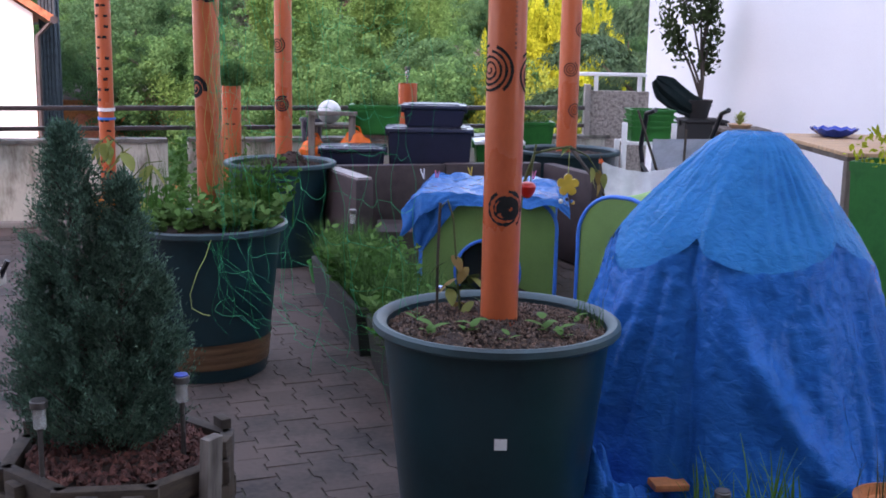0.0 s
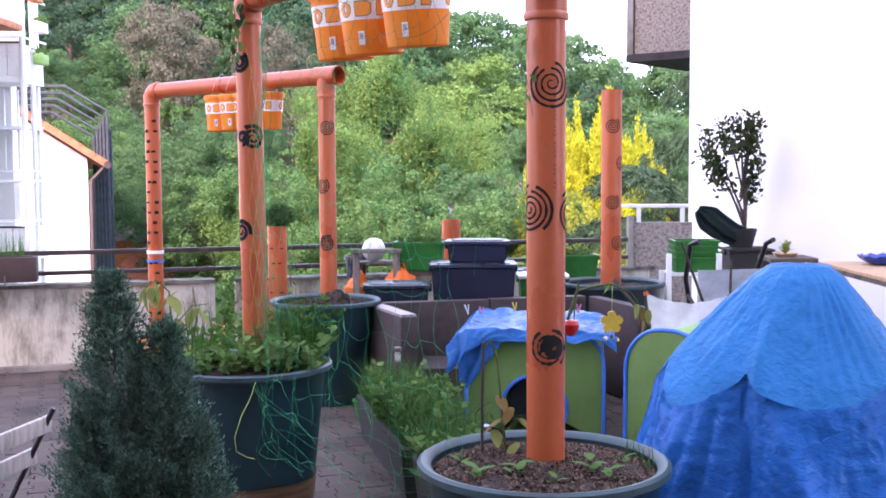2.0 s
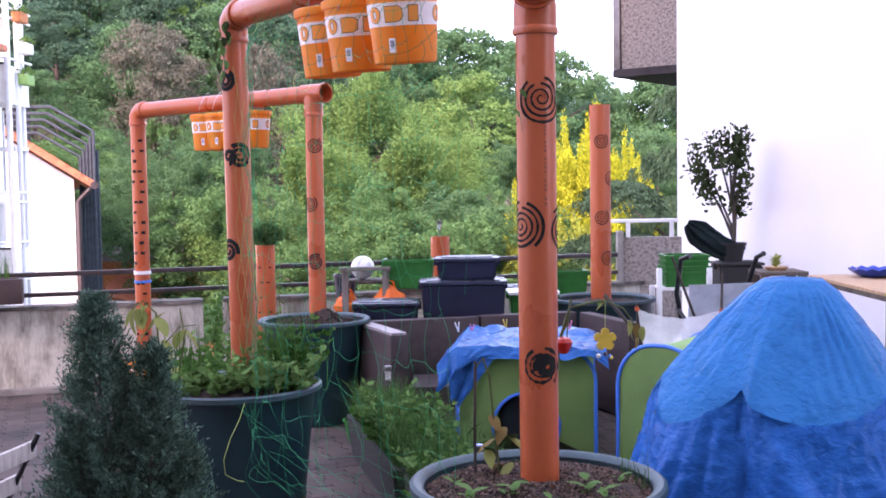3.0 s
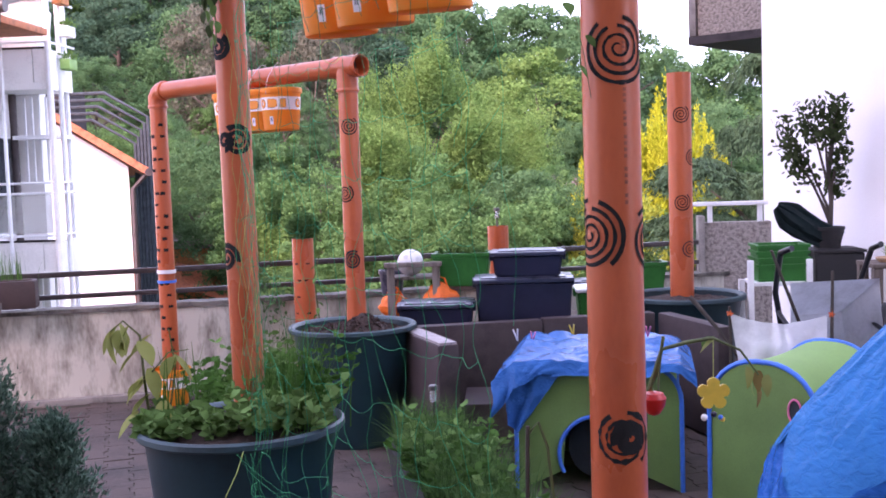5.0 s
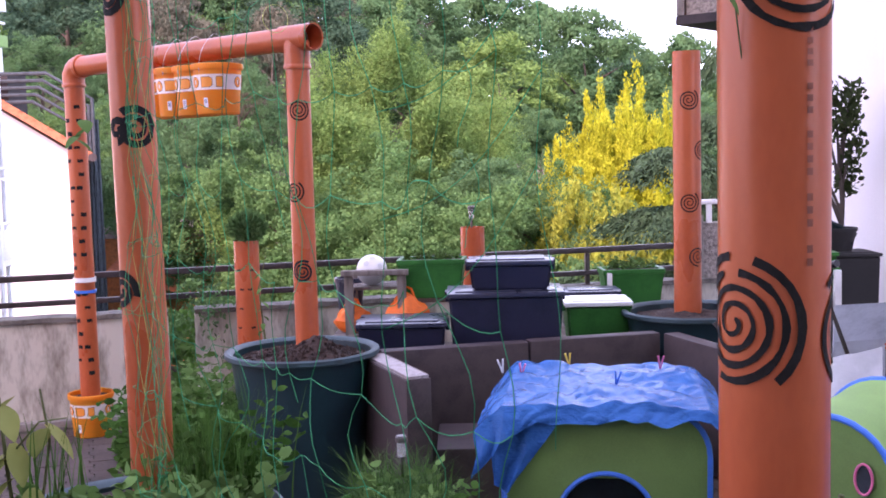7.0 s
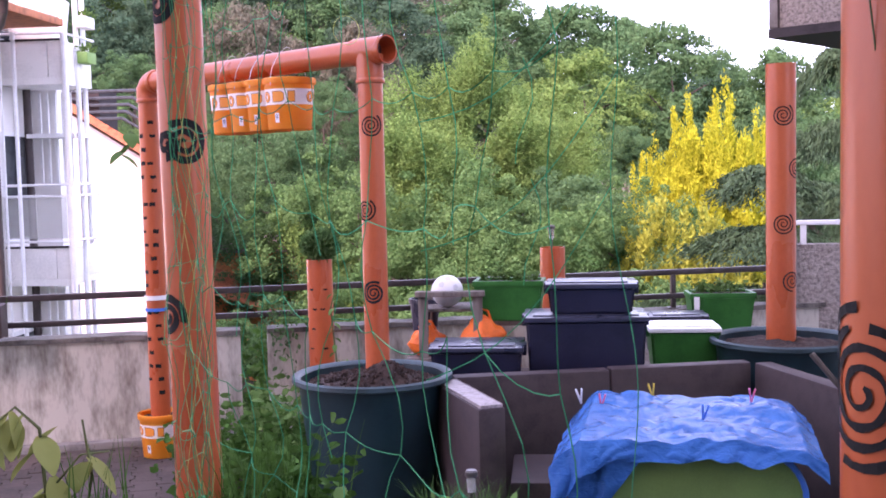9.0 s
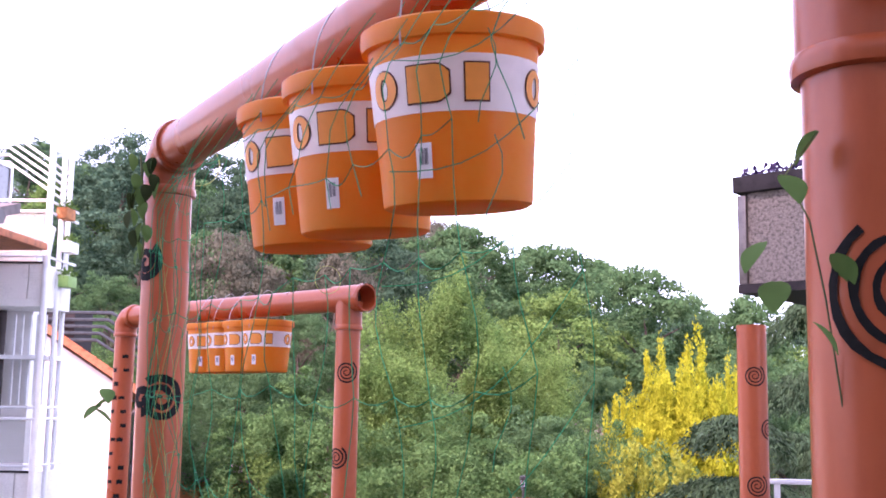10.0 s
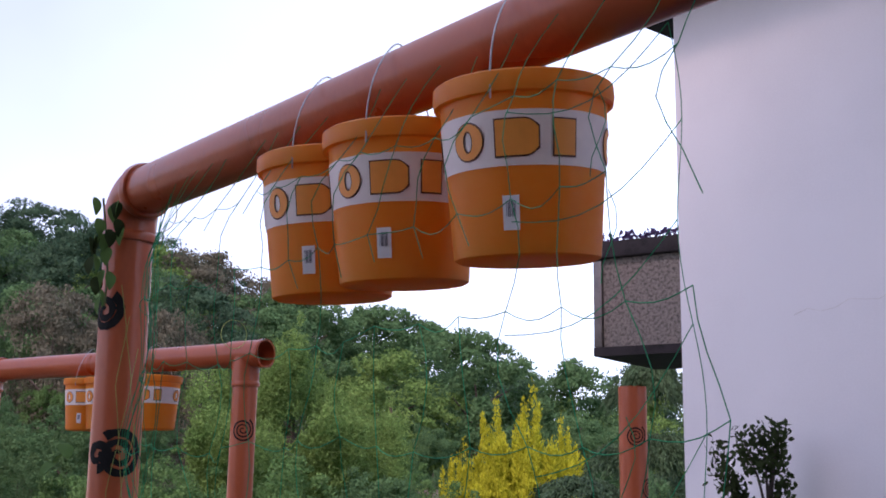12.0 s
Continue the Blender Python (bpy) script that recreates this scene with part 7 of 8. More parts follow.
# ---- the green net ----
def garden_net():
    """Loose square-mesh netting hung in front of the near frame, with slack cords."""
    t = thing("garden_net", pose(0, 0, 0), "loose green garden netting draped from the pipe frame", "netting")
    rng = np.random.default_rng(77)
    a, b = Vector((-0.90, 4.24, 0)), Vector((0.12, 2.74, 0))
    d = (b - a).normalized()
    nrm = Vector((-0.82, -0.57, 0))
    cell = 0.155
    ln = (b - a).length
    nu, nz = 25, 14

    def at(u, v):
        # u counts cords along the crossbar, closer together by the far post, v rows down from it; slack grows downwards
        s = ln * (max(0.0, u) / (nu - 1)) ** 1.3
        k = v / nz
        w1 = noise.noise((u * 0.50, v * 0.60, 1.0))
        w2 = noise.noise((u * 0.55, v * 0.65, 7.0))
        w3 = noise.noise((u * 0.60, v * 0.55, 13.0))
        s2 = s * (1 + 0.12 * k) + 0.085 * w1 * (0.35 + k)
        out = (0.03 + 0.14 * min(1.0, v / 1.4)) * min(1.0, s / 0.45) - 0.05 * max(0.0, 1 - s / 0.3) + 0.07 * w2 * (0.3 + k)
        p = a + d * s2 + nrm * out
        return Vector((p.x, p.y, 2.49 - v * cell + 0.060 * w3 * (0.25 + k)))
    R = 0.00085
    rng_n = np.random.default_rng(4)
    torn = {(u, v) for u in range(nu) for v in range(nz) if rng_n.random() < (0.30 if v < 3 else 0.05)}
    for u in range(nu):
        runs, pts = [], []
        for v in range(0, nz - int(3 * abs(math.sin(u * 1.3)))):
            pts.append(at(u, v))
            if (u, v) in torn and 7 < u:
                runs.append(pts + [at(u + 0.2, v + 0.35)])
                pts = []
                continue
            for f in (0.25, 0.5, 0.75):
                pts.append(at(u + 0.20 * math.sin(math.pi * f) * math.sin(v * 2.1 + u * 1.7), v + f))
        for run in runs + [pts]:
            if len(run) < 3:
                continue
            bm = bmesh.new()
            tube(bm, run, R, 3, caps=False)
            part("cord", bm, M["net"], t, smooth=False)
    for v in range(1, nz):
        runs, pts = [], []
        for u in range(0, nu):
            pts.append(at(u, v))
            if u == nu - 1 or (u, (v * 5 + 3) % nz) in torn:
                runs.append(pts)
                pts = []
                continue
            for f in (0.2, 0.4, 0.6, 0.8):
                pts.append(at(u + f, v) - Vector((0, 0, (0.10 + 0.16 * noise.noise((u * 1.7, v * 1.3, 2))) * (at(u + 1, v) - at(u, v)).length * math.sin(math.pi * f))))
        for run in runs + [pts]:
            if len(run) < 3:
                continue
            bm = bmesh.new()
            tube(bm, run, R, 3, caps=False)
            part("cord", bm, M["net"], t, smooth=False)
    # the net's free edge hangs from the tie near the open end, in open meshes
    def edge(f):
        return Vector((0.075 + 0.055 * f + 0.010 * math.sin(f * 17), 2.90 - 0.02 * f, 2.46 - 1.15 * f))
    knots = [edge(k / 8) for k in range(9)]
    bm = bmesh.new()
    tube(bm, [edge(k / 40) for k in range(41)], R, 3, caps=False)
    part("cord", bm, M["net"], t, smooth=False)
    for k, p in enumerate(knots[:6]):
        q = at(nu - 4, k + 1.2)
        bm = bmesh.new()
        tube(bm, [p + (q - p) * f + Vector((0, 0, -0.05 * math.sin(math.pi * f))) for f in np.linspace(0, 1, 9)], R, 3, caps=False)
        if k % 3 < 2:
            m_ = p + (q - p) * 0.45
            tube(bm, [m_ + Vector((0.012 * math.sin(f * 5), 0, -0.035 - 0.13 * f)) for f in np.linspace(0, 1, 6)], R, 3, caps=False)
        part("cord", bm, M["net"], t, smooth=False)
    # slack gathered round the left post and over its tub
    bm = bmesh.new()
    for k in range(4):
        # neighbouring cords swing against each other and meet in knots, as stretched meshes do
        pts = []
        for z in np.linspace(0.76, 2.28 - 0.08 * k, 60):
            tri = 2 / math.pi * math.asin(math.sin(z * 24.0 + 0.8 * noise.noise((z * 3, k, 0))))
            q = -1.62 + 0.27 * k + 0.15 * tri * (-1) ** k + 0.10 * noise.noise((z * 2.2, 5, k))
            rr_ = PR + 0.006
            pts.append((-0.93 + rr_ * math.cos(q), 4.36 + rr_ * math.sin(q), z))
        bm = bmesh.new()
        tube(bm, pts, R, 3, caps=False)
        part("cord", bm, M["cord"], t, "yellowish cord gathered at the post", smooth=False)
    bm = bmesh.new()
    hub = Vector((-0.86, 3.93, 0.72))
    for k in range(6):
        end_ = Vector((-0.80 + 0.085 * k, 3.86 - 0.05 * k, 0.30 + 0.02 * k + 0.05 * math.sin(k * 2)))
        pts = []
        for j in range(15):
            f = j / 14
            p = hub + (end_ - hub) * f
            pts.append(p + Vector((0.03 * math.sin(f * 7 + k), -0.02 * math.sin(math.pi * f), -0.10 * math.sin(math.pi * f) * (0.4 + 0.2 * math.sin(k)))))
        bm = bmesh.new()
        tube(bm, pts, R * 0.75, 3, caps=False)
        part("cord", bm, M["net"], t, smooth=False)
    for k in range(3):
        pts = [Vector((-0.74 + 0.07 * j, 3.84 - 0.035 * j, 0.60 - 0.09 * k + 0.025 * math.sin(j * 1.3 + k) - 0.012 * j)) for j in range(12 + 3 * k)]
        bm = bmesh.new()
        tube(bm, pts, R * 0.75, 3, caps=False)
        part("cord", bm, M["net"], t, smooth=False)
    bm = bmesh.new()
    tube(bm, [(-0.86, 3.93, 0.73), (-0.88, 3.90, 0.66), (-0.92, 3.89, 0.58), (-0.955, 3.90, 0.48), (-0.95, 3.91, 0.41), (-0.90, 3.92, 0.38), (-0.87, 3.92, 0.375)], 0.0022, 6)
    part("loose_tie", bm, M["cord"], t, "loose yellow-green tie")
    for fr in (0.785, 0.06):
        bm = bmesh.new()
        p = c_near.lerp(end, fr)
        tube(bm, [p + 0.0645 * (math.cos(q) * Vector((0.824, 0.567, 0)) + math.sin(q) * Vector((0, 0, 1))) for q in np.linspace(0, 2 * math.pi, 28)], 0.0016, 5)
        part("bar_tie", bm, M["cord"], t, "yellow tie round the crossbar")


garden_net()


# ---- pavers ----
def pavers():
    """Bone-shaped interlocking concrete pavers in running rows, laid slantwise to the terrace."""
    fl = bpy.data.objects["floor"]
    w, ln, o, th = 0.152, 0.20, 0.0125, 0.004
    lay = Matrix.Rotation(radians(19.3), 4, 'Z')
    side = [(0.0008, o), (0.045, o), (0.066, -o), (0.134, -o), (0.155, o), (0.1992, o)]
    right = [(w / 2 + dx - 0.0036, y) for y, dx in side]
    pts = [(-x, y) for x, y in right] + right[::-1]
    n = len(pts)
    cx, cy = 0.0, ln / 2
    verts = [(x, y, 0.0) for x, y in pts] + [(x, y, th) for x, y in pts]
    verts += [(x * 0.975, cy + (y - cy) * 0.985, th + 0.0012) for x, y in pts]
    faces = [tuple(range(2 * n, 3 * n))]
    for i in range(n):
        j = (i + 1) % n
        faces.append((i, j, n + j, n + i))
        faces.append((n + i, n + j, 2 * n + j, 2 * n + i))
    me = raw_mesh("paver", verts, faces, M["paver"])
    rest_v, rest_f = [], []
    made = 0
    rng = np.random.default_rng(2)
    for r in range(-62, 62):
        for c in range(-22, 58):
            p = lay @ Vector((r * w, c * ln + (ln / 2 if r % 2 else 0), 0))
            x, y = p.x, p.y
            if not (-8.1 < x < 3.9 and -2.5 < y < W_O.y + 0.29 * (x - W_O.x) - 0.3):
                continue
            dz = rng.normal() * 0.0012
            turned = Matrix.Translation((x, y, dz)) @ Euler((rng.normal() * 0.006, rng.normal() * 0.006, radians(19.3) + rng.normal() * 0.006)).to_matrix().to_4x4()
            if -0.95 < x < 0.05 and 1.9 < y < 5.4 and made < 300:
                ob = new("paver", me)
                ob.parent = fl
                ob.matrix_basis = turned
                made += 1
            else:
                far_off = x < -5.6 or x > 2.4 or y < 0.6
                b = len(rest_v)
                rest_v += [tuple(turned @ Vector(v)) for v in (verts[:2 * n] if far_off else verts)]
                if far_off:
                    rest_f += [tuple(range(b + n, b + 2 * n))] + [(b + i, b + (i + 1) % n, b + n + (i + 1) % n, b + n + i) for i in range(n)]
                else:
                    rest_f += [tuple(b + i for i in f) for f in faces]
    ob = part("paving", raw_mesh("paving", rest_v, rest_f, M["paver_rest"]), None, fl, "weathered zig-zag concrete pavers")
    tagged(ob, kind="stuff")


pavers()


# ---- neighbouring houses ----
def neighbour_block():
    """White neighbouring house: a front wing with gutter, and a stack of balconies on white steel posts."""
    h = thing("white_house", pose(0, 0, 0), "white rendered house with dark downpipe and steel balconies", "house")
    bm = bmesh.new()
    box(bm, -22, 15.6, -4.6, -7.36, 15.74, 3.93)
    part("front_wall", bm, M["house_white"], h, smooth=False)
    bm = bmesh.new()
    box(bm, -22, 15.75, -4.6, -7.9, 17.94, 4.4)
    part("return_wall", bm, M["house_white"], h, smooth=False)
    bm = bmesh.new()
    box(bm, -22, 17.95, -4.6, -7.5, 18.2, 4.4)
    part("rear_wall", bm, M["house_white"], h, smooth=False)
    bm = bmesh.new()
    box(bm, -22, 14.95, 3.95, -6.78, 16.7, 4.06, 0.02)
    part("eave_board", bm, M["roof_tile"], h, "orange wooden eave soffit")
    bm = bmesh.new()
    v = [bm.verts.new(c) for c in ((-22, 14.8, 4.07), (-6.75, 14.8, 4.07), (-6.75, 15.7, 4.32), (-22, 15.7, 4.32))]
    u = [bm.verts.new(q.co + Vector((0, 0, 0.14))) for q in v]
    bm.faces.new(v[::-1]); bm.faces.new(u)
    for i in range(4):
        bm.faces.new((v[i], v[(i + 1) % 4], u[(i + 1) % 4], u[i]))
    part("roof", bm, M["far_roof"], h, "dark tiled roof edge", smooth=False)
    bm = bmesh.new()
    tube(bm, [(-22, 14.78, 4.12), (-6.55, 14.78, 4.12)], 0.095, 12)
    g = part("gutter", bm, M["gutter"], h, "dark gutter")
    bm = bmesh.new()
    tube(bm, [(-6.68, 14.80, 4.10), (-6.72, 14.85, 3.92), (-6.95, 15.2, 3.80), (-7.22, 15.5, 3.68), (-7.28, 15.53, 3.5), (-7.28, 15.53, -4.5)], 0.058, 12)
    part("downpipe", bm, M["gutter"], g, "dark downpipe")
    for z0, z1 in ((3.17, 3.79), (0.25, 0.80), (-2.7, -2.1)):
        bm = bmesh.new()
        box(bm, -7.89, 16.9, z0, -6.93, 17.94, z0 + 0.10)
        b = part("balcony", bm, M["house_grey"], h, "pale grey concrete balcony", smooth=False)
        bm = bmesh.new()
        box(bm, -7.89, 16.9, z0 + 0.101, -7.14, 16.97, z1, 0.006)
        part("front_panel", bm, M["house_grey"], b)
        bm = bmesh.new()
        box(bm, -7.125, 16.9, z0 + 0.101, -6.93, 16.97, z1, 0.006)
        part("corner_panel", bm, M["house_grey"], b)
        bm = bmesh.new()
        box(bm, -7.0, 16.98, z0 + 0.101, -6.93, 17.94, z1, 0.006)
        part("side_panel", bm, M["house_grey"], b)
        bm = bmesh.new()
        box(bm, -7.89, 16.89, z1 + 0.001, -6.92, 16.98, z1 + 0.03)
        part("dark_capping", bm, M["dark_frame"], b, smooth=False)
        for dz in (0.10, 0.76, 0.92):
            bm = bmesh.new()
            tube(bm, [(-7.89, 16.84, z1 + dz), (-6.88, 16.84, z1 + dz), (-6.88, 17.94, z1 + dz)], 0.02, 6)
            part("guard_rail", bm, M["white_steel"], b)
        bm = bmesh.new()
        box(bm, -7.86, 16.86, z1 + 0.14, -6.93, 16.875, z1 + 0.74)
        part("glass_guard", bm, M["lamp_glass"], b, "frosted glass guard panel", smooth=False)
    for x, y, r, z1 in ((-6.87, 16.88, 0.05, 5.6), (-6.91, 17.4, 0.04, 5.6), (-7.02, 17.9, 0.04, 5.6), (-7.55, 16.72, 0.03, 3.9), (-7.80, 16.8, 0.02, 3.9)):
        bm = bmesh.new()
        tube(bm, [(x, y, -4.6), (x, y, z1)], r, 10)
        part("steel_post", bm, M["white_steel"], h)
    bm = bmesh.new()
    tube(bm, [(-7.76, 17.5, 3.15), (-7.76, 17.5, -4.5)], 0.06, 10)
    part("downpipe", bm, M["gutter"], h, "dark downpipe")
    for z0, z1 in ((1.75, 3.1), (-1.2, 0.2)):
        for k in range(6):
            bm = bmesh.new()
            x = -7.62 + 0.12 * k
            box(bm, x - 0.016, 17.6, z0, x + 0.016, 17.64, z1)
            part("guard_bar", bm, M["white_steel"], h, smooth=False)
    bm = bmesh.new()
    box(bm, -7.7, 17.3, 2.42, -6.95, 17.9, 2.48)
    part("shelf_slab", bm, M["white_steel"], h, smooth=False)
    # outside stair rails rising to the left
    for k in range(5):
        bm = bmesh.new()
        z = 4.85 + 0.11 * k
        tube(bm, [(-7.02, 17.9, z), (-6.88, 16.9, z), (-7.55, 16.9, z + 0.44), (-11, 16.9, z + 0.44)], 0.02, 6)
        part("stair_rail", bm, M["white_steel"], h)
    # windows on the balcony side
    for z in (0.95, 3.85, -2.0):
        y = 16.95
        w = new("window", None)
        w.parent = h
        bm = bmesh.new()
        box(bm, -7.899, y, z, -7.885, y + 0.7, z + 1.5)
        part("pane", bm, M["window"], w, smooth=False)
        for y_a, y_b, z_a, z_b in ((y - 0.06, y, z - 0.06, z + 1.56), (y + 0.7, y + 0.76, z - 0.06, z + 1.56), (y + 0.0005, y + 0.6995, z - 0.06, z), (y + 0.0005, y + 0.6995, z + 1.5, z + 1.56)):
            bm = bmesh.new()
            box(bm, -7.899, y_a, z_a, -7.86, y_b, z_b)
            part("frame", bm, M["white_steel"], w, smooth=False)
    # furniture under a white cover on the upper balcony
    c = thing("covered_furniture", pose(-7.40, 17.32, 3.275), "stack of balcony furniture under a white plastic cover", "garden furniture")
    bm = bmesh.new()
    box(bm, -0.38, -0.30, 0, 0.30, 0.30, 1.15, 0.05)
    bmesh.ops.subdivide_edges(bm, edges=list(bm.edges), cuts=4, use_grid_fill=True)
    for q in bm.verts:
        f = 0.05 * noise.noise(tuple(q.co * 3.5)) + 0.03 * noise.noise(tuple(q.co * 9))
        q.co.x += f
        q.co.y += f
        q.co.z = max(0.0, q.co.z + (f * 1.5 - 0.25 * max(0, -q.co.x) if q.co.z > 0.6 else 0))
    part("cover", bm, M["white_plastic"], c)
    # flower boxes on the far posts
    for y, z, m_ in ((17.3, 4.50, "terracotta"), (17.5, 4.02, "white_plastic"), (17.5, 3.50, "play_light")):
        f = thing("balcony_flower_box", pose(-6.80, y, z), "small flower box hooked on the balcony posts", "flower box", "balcony flower boxes")
        bm = bmesh.new()
        box(bm, -0.08, -0.16, 0, 0.08, 0.16, 0.17, 0.012)
        part("box_body", bm, M[m_], f)
        cs = RNG.uniform((-0.1, -0.17, 0.15), (0.12, 0.17, 0.26), (110, 3))
        part("plant_growth", leaf_mesh("plant_growth", cs, RNG.normal(size=cs.shape) + (0, 0, 0.3), 0.06, 0.03, L["birch"]), None, f)["kind"] = "stuff"


neighbour_block()


def gable_house():
    h = thing("gable_house", pose(-9.07, 26.6, 0.0) @ pose(0, 0, 0, 0, 0, 22) @ pose(8.85, -26.6, 0), "white gabled house with an orange tiled roof", "house")
    xr, zr = -8.85, 2.05
    k = 0.66
    xl = -22.0
    ridge = -15.5
    bm = bmesh.new()
    zt = zr + (xr - ridge) * k
    f = [bm.verts.new(c) for c in ((xl, 26.6, -4.6), (xr, 26.6, -4.6), (xr, 26.6, zr), (ridge, 26.6, zt), (xl, 26.6, zr))]
    b = [bm.verts.new((v.co.x, 38, v.co.z)) for v in f]
    bm.faces.new(f)
    bm.faces.new(b[::-1])
    for i in range(5):
        j = (i + 1) % 5
        bm.faces.new((f[j], f[i], b[i], b[j]))
    bmesh.ops.recalc_face_normals(bm, faces=bm.faces)
    part("wall", bm, M["house_white"], h, smooth=False)
    bm = bmesh.new()
    o = 0.42
    for s in (0,):
        v = [bm.verts.new(c) for c in ((xr + o, 26.2, zr - o * k + 0.05), (ridge, 26.2, zt + 0.05), (ridge, 38.4, zt + 0.05), (xr + o, 38.4, zr - o * k + 0.05))]
        u = [bm.verts.new(q.co + Vector((0, 0, 0.20))) for q in v]
        bm.faces.new(v[::-1])
        bm.faces.new(u)
        for i in range(4):
            j = (i + 1) % 4
            bm.faces.new((v[i], v[j], u[j], u[i]))
    bmesh.ops.recalc_face_normals(bm, faces=bm.faces)
    rf = part("roof", bm, M["roof_tile"], h, "orange tiled roof", smooth=False)
    for i in range(26):
        x = xr + o - 0.30 * i
        bm = bmesh.new()
        tube(bm, [(x, 26.17, zr + (xr - x) * k + 0.22), (x, 26.5, zr + (xr - x) * k + 0.22)], 0.035, 8)
        part("verge_tile", bm, M["roof_tile"], rf)
    bm = bmesh.new()
    tube(bm, [(xr + 0.45, 26.15, zr - 0.15), (xr + 0.45, 38, zr - 0.15)], 0.10, 8)
    part("gutter", bm, M["gutter"], h)
    bm = bmesh.new()
    tube(bm, [(xr + 0.4, 26.4, zr - 0.2), (xr + 0.08, 26.5, zr - 0.55), (xr + 0.08, 26.5, -4.5)], 0.06, 8)
    part("downpipe", bm, M["gutter"], h)
    s = thing("fire_stair", pose(-0.75, 0, 0.43), "dark grey steel stair rails behind the gabled house", "stair")
    for k_ in range(5):
        bm = bmesh.new()
        z = 3.55 + 0.0 - 0.17 * k_
        q = 0.09 * k_
        tube(bm, [(-11.6, 28.2, z), (-9.4 - q, 28.2, z), (-8.3 - q, 28.2, z - 0.65), (-8.3 - q, 28.2, -4.8)], 0.045, 6)
        part("stair_rail", bm, M["grey_steel"], s)
    for x in (-8.28, -11.6):
        bm = bmesh.new()
        box(bm, x - 0.05, 28.3, -4.9, x + 0.05, 28.4, 2.4 if x > -9 else 3.5)
        part("post", bm, M["grey_steel"], s, smooth=False)
    bm = bmesh.new()
    box(bm, -11.4, 28.45, 2.6, -10.45, 29.6, 3.62)
    part("landing_box", bm, M["dark_frame"], s, "dark stair landing cabin", smooth=False)
    r = thing("red_house", pose(0, 0, 0), "low terracotta house with a dark flat roof", "house")
    bm = bmesh.new()
    box(bm, -11.5, 32, -4.6, -7.0, 37, -0.35)
    part("wall", bm, M["terracotta"], r, smooth=False)
    bm = bmesh.new()
    box(bm, -11.8, 31.7, -0.34, -6.7, 37.3, -0.10)
    part("roof", bm, M["far_roof"], r, smooth=False)
    bm = bmesh.new()
    v = [bm.verts.new(c) for c in ((-9.5, 29.8, -1.1), (-5.6, 29.8, -2.3), (-5.6, 31.6, -1.9), (-9.5, 31.6, -0.7))]
    bm.faces.new(v)
    bmesh.ops.solidify(bm, geom=list(bm.faces), thickness=0.15)
    part("lean_to_roof", bm, M["roof_tile"], r, "tiled lean-to roof", smooth=False)
    bm = bmesh.new()
    box(bm, -9.4, 30.0, -4.6, -5.8, 31.59, -2.6)
    part("lean_to_wall", bm, M["terracotta"], r, smooth=False)
    d = thing("distant_house", pose(3.2, 58, 0, 0, 0, 20), "distant house with a grey tiled roof among trees", "house")
    bm = bmesh.new()
    box(bm, -4, -3, -4.5, 4, 3, -0.6)
    part("wall", bm, M["house_grey"], d, smooth=False)
    bm = bmesh.new()
    v = [bm.verts.new(c) for c in ((-4.4, -3.5, -0.7), (4.4, -3.5, -0.7), (4.4, 0, 1.3), (-4.4, 0, 1.3), (-4.4, 3.5, -0.7), (4.4, 3.5, -0.7))]
    for q in ((0, 1, 2, 3), (3, 2, 5, 4), (0, 3, 4), (1, 5, 2), (0, 4, 5, 1)):
        bm.faces.new([v[i] for i in q])
    part("roof", bm, M["far_roof"], d, smooth=False)


gable_house()


def rail_flower_box():
    """Brown box of herbs hooked on the railing."""
    t = thing("flower_box", W_M @ pose(-1.0, -0.13, 0.78), "brown flower box of herbs hooked on the railing", "flower box")
    bm = bmesh.new()
    box(bm, -1.0, -0.10, 0, 1.0, 0.10, 0.21, 0.012)
    part("box_body", bm, M["brown_box"], t)
    bm = bmesh.new()
    box(bm, -0.97, -0.075, 0.2115, 0.97, 0.075, 0.216)
    part("soil", bm, M["soil"], t, smooth=False)
    for x in (-0.55, 0.75):
        bm = bmesh.new()
        tube(bm, [(x, 0.11, 0.05), (x, -0.112, 0.05), (x, -0.112, -0.03)], 0.008, 6)
        part("bracket", bm, M["lamp_metal"], t)
    rng = np.random.default_rng(9)
    herb_patch("herb_growth", t, 40, 0.45, 0, 0.21, 0.12, 0.06, 0.20, 0.05, L["herb"], rng)
    herb_patch("low_herb_growth", t, 40, -0.3, 0, 0.21, 0.45, 0.06, 0.12, 0.04, L["lush"], rng)
    roots = [(0.78 + rng.normal() * 0.08, rng.normal() * 0.03, 0.21) for _ in range(90)]
    tagged(part("chives", blade_mesh("chives", roots, rng.uniform(0.12, 0.27, 90), rng.uniform(0.01, 0.09, 90), 0.006, L["lush"], rng), None, t), kind="stuff")


rail_flower_box()


# ---- unseen house behind the camera: plain wall and overhang added to block light ----
def shading_house():
    w = new("wall_south")
    tagged(w, "plain rendered house wall, unseen, added to shade the terrace", "house wall", kind="structure")
    bm = bmesh.new()
    # tall enough to keep the sun off the terrace
    box(bm, -11, -2.9, -0.02, 9, -2.6, 20.0)
    part("wall", bm, M["unseen_wall"], w, smooth=False)
    c = bmesh.new()
    box(c, -9, -2.59, 2.95, 8, OVERHANG, 3.2)
    tagged(part("ceiling", c, M["unseen_wall"], smooth=False), "plain ceiling, unseen, added to shade the near floor", "ceiling", kind="structure")


OVERHANG = -0.5
shading_house()


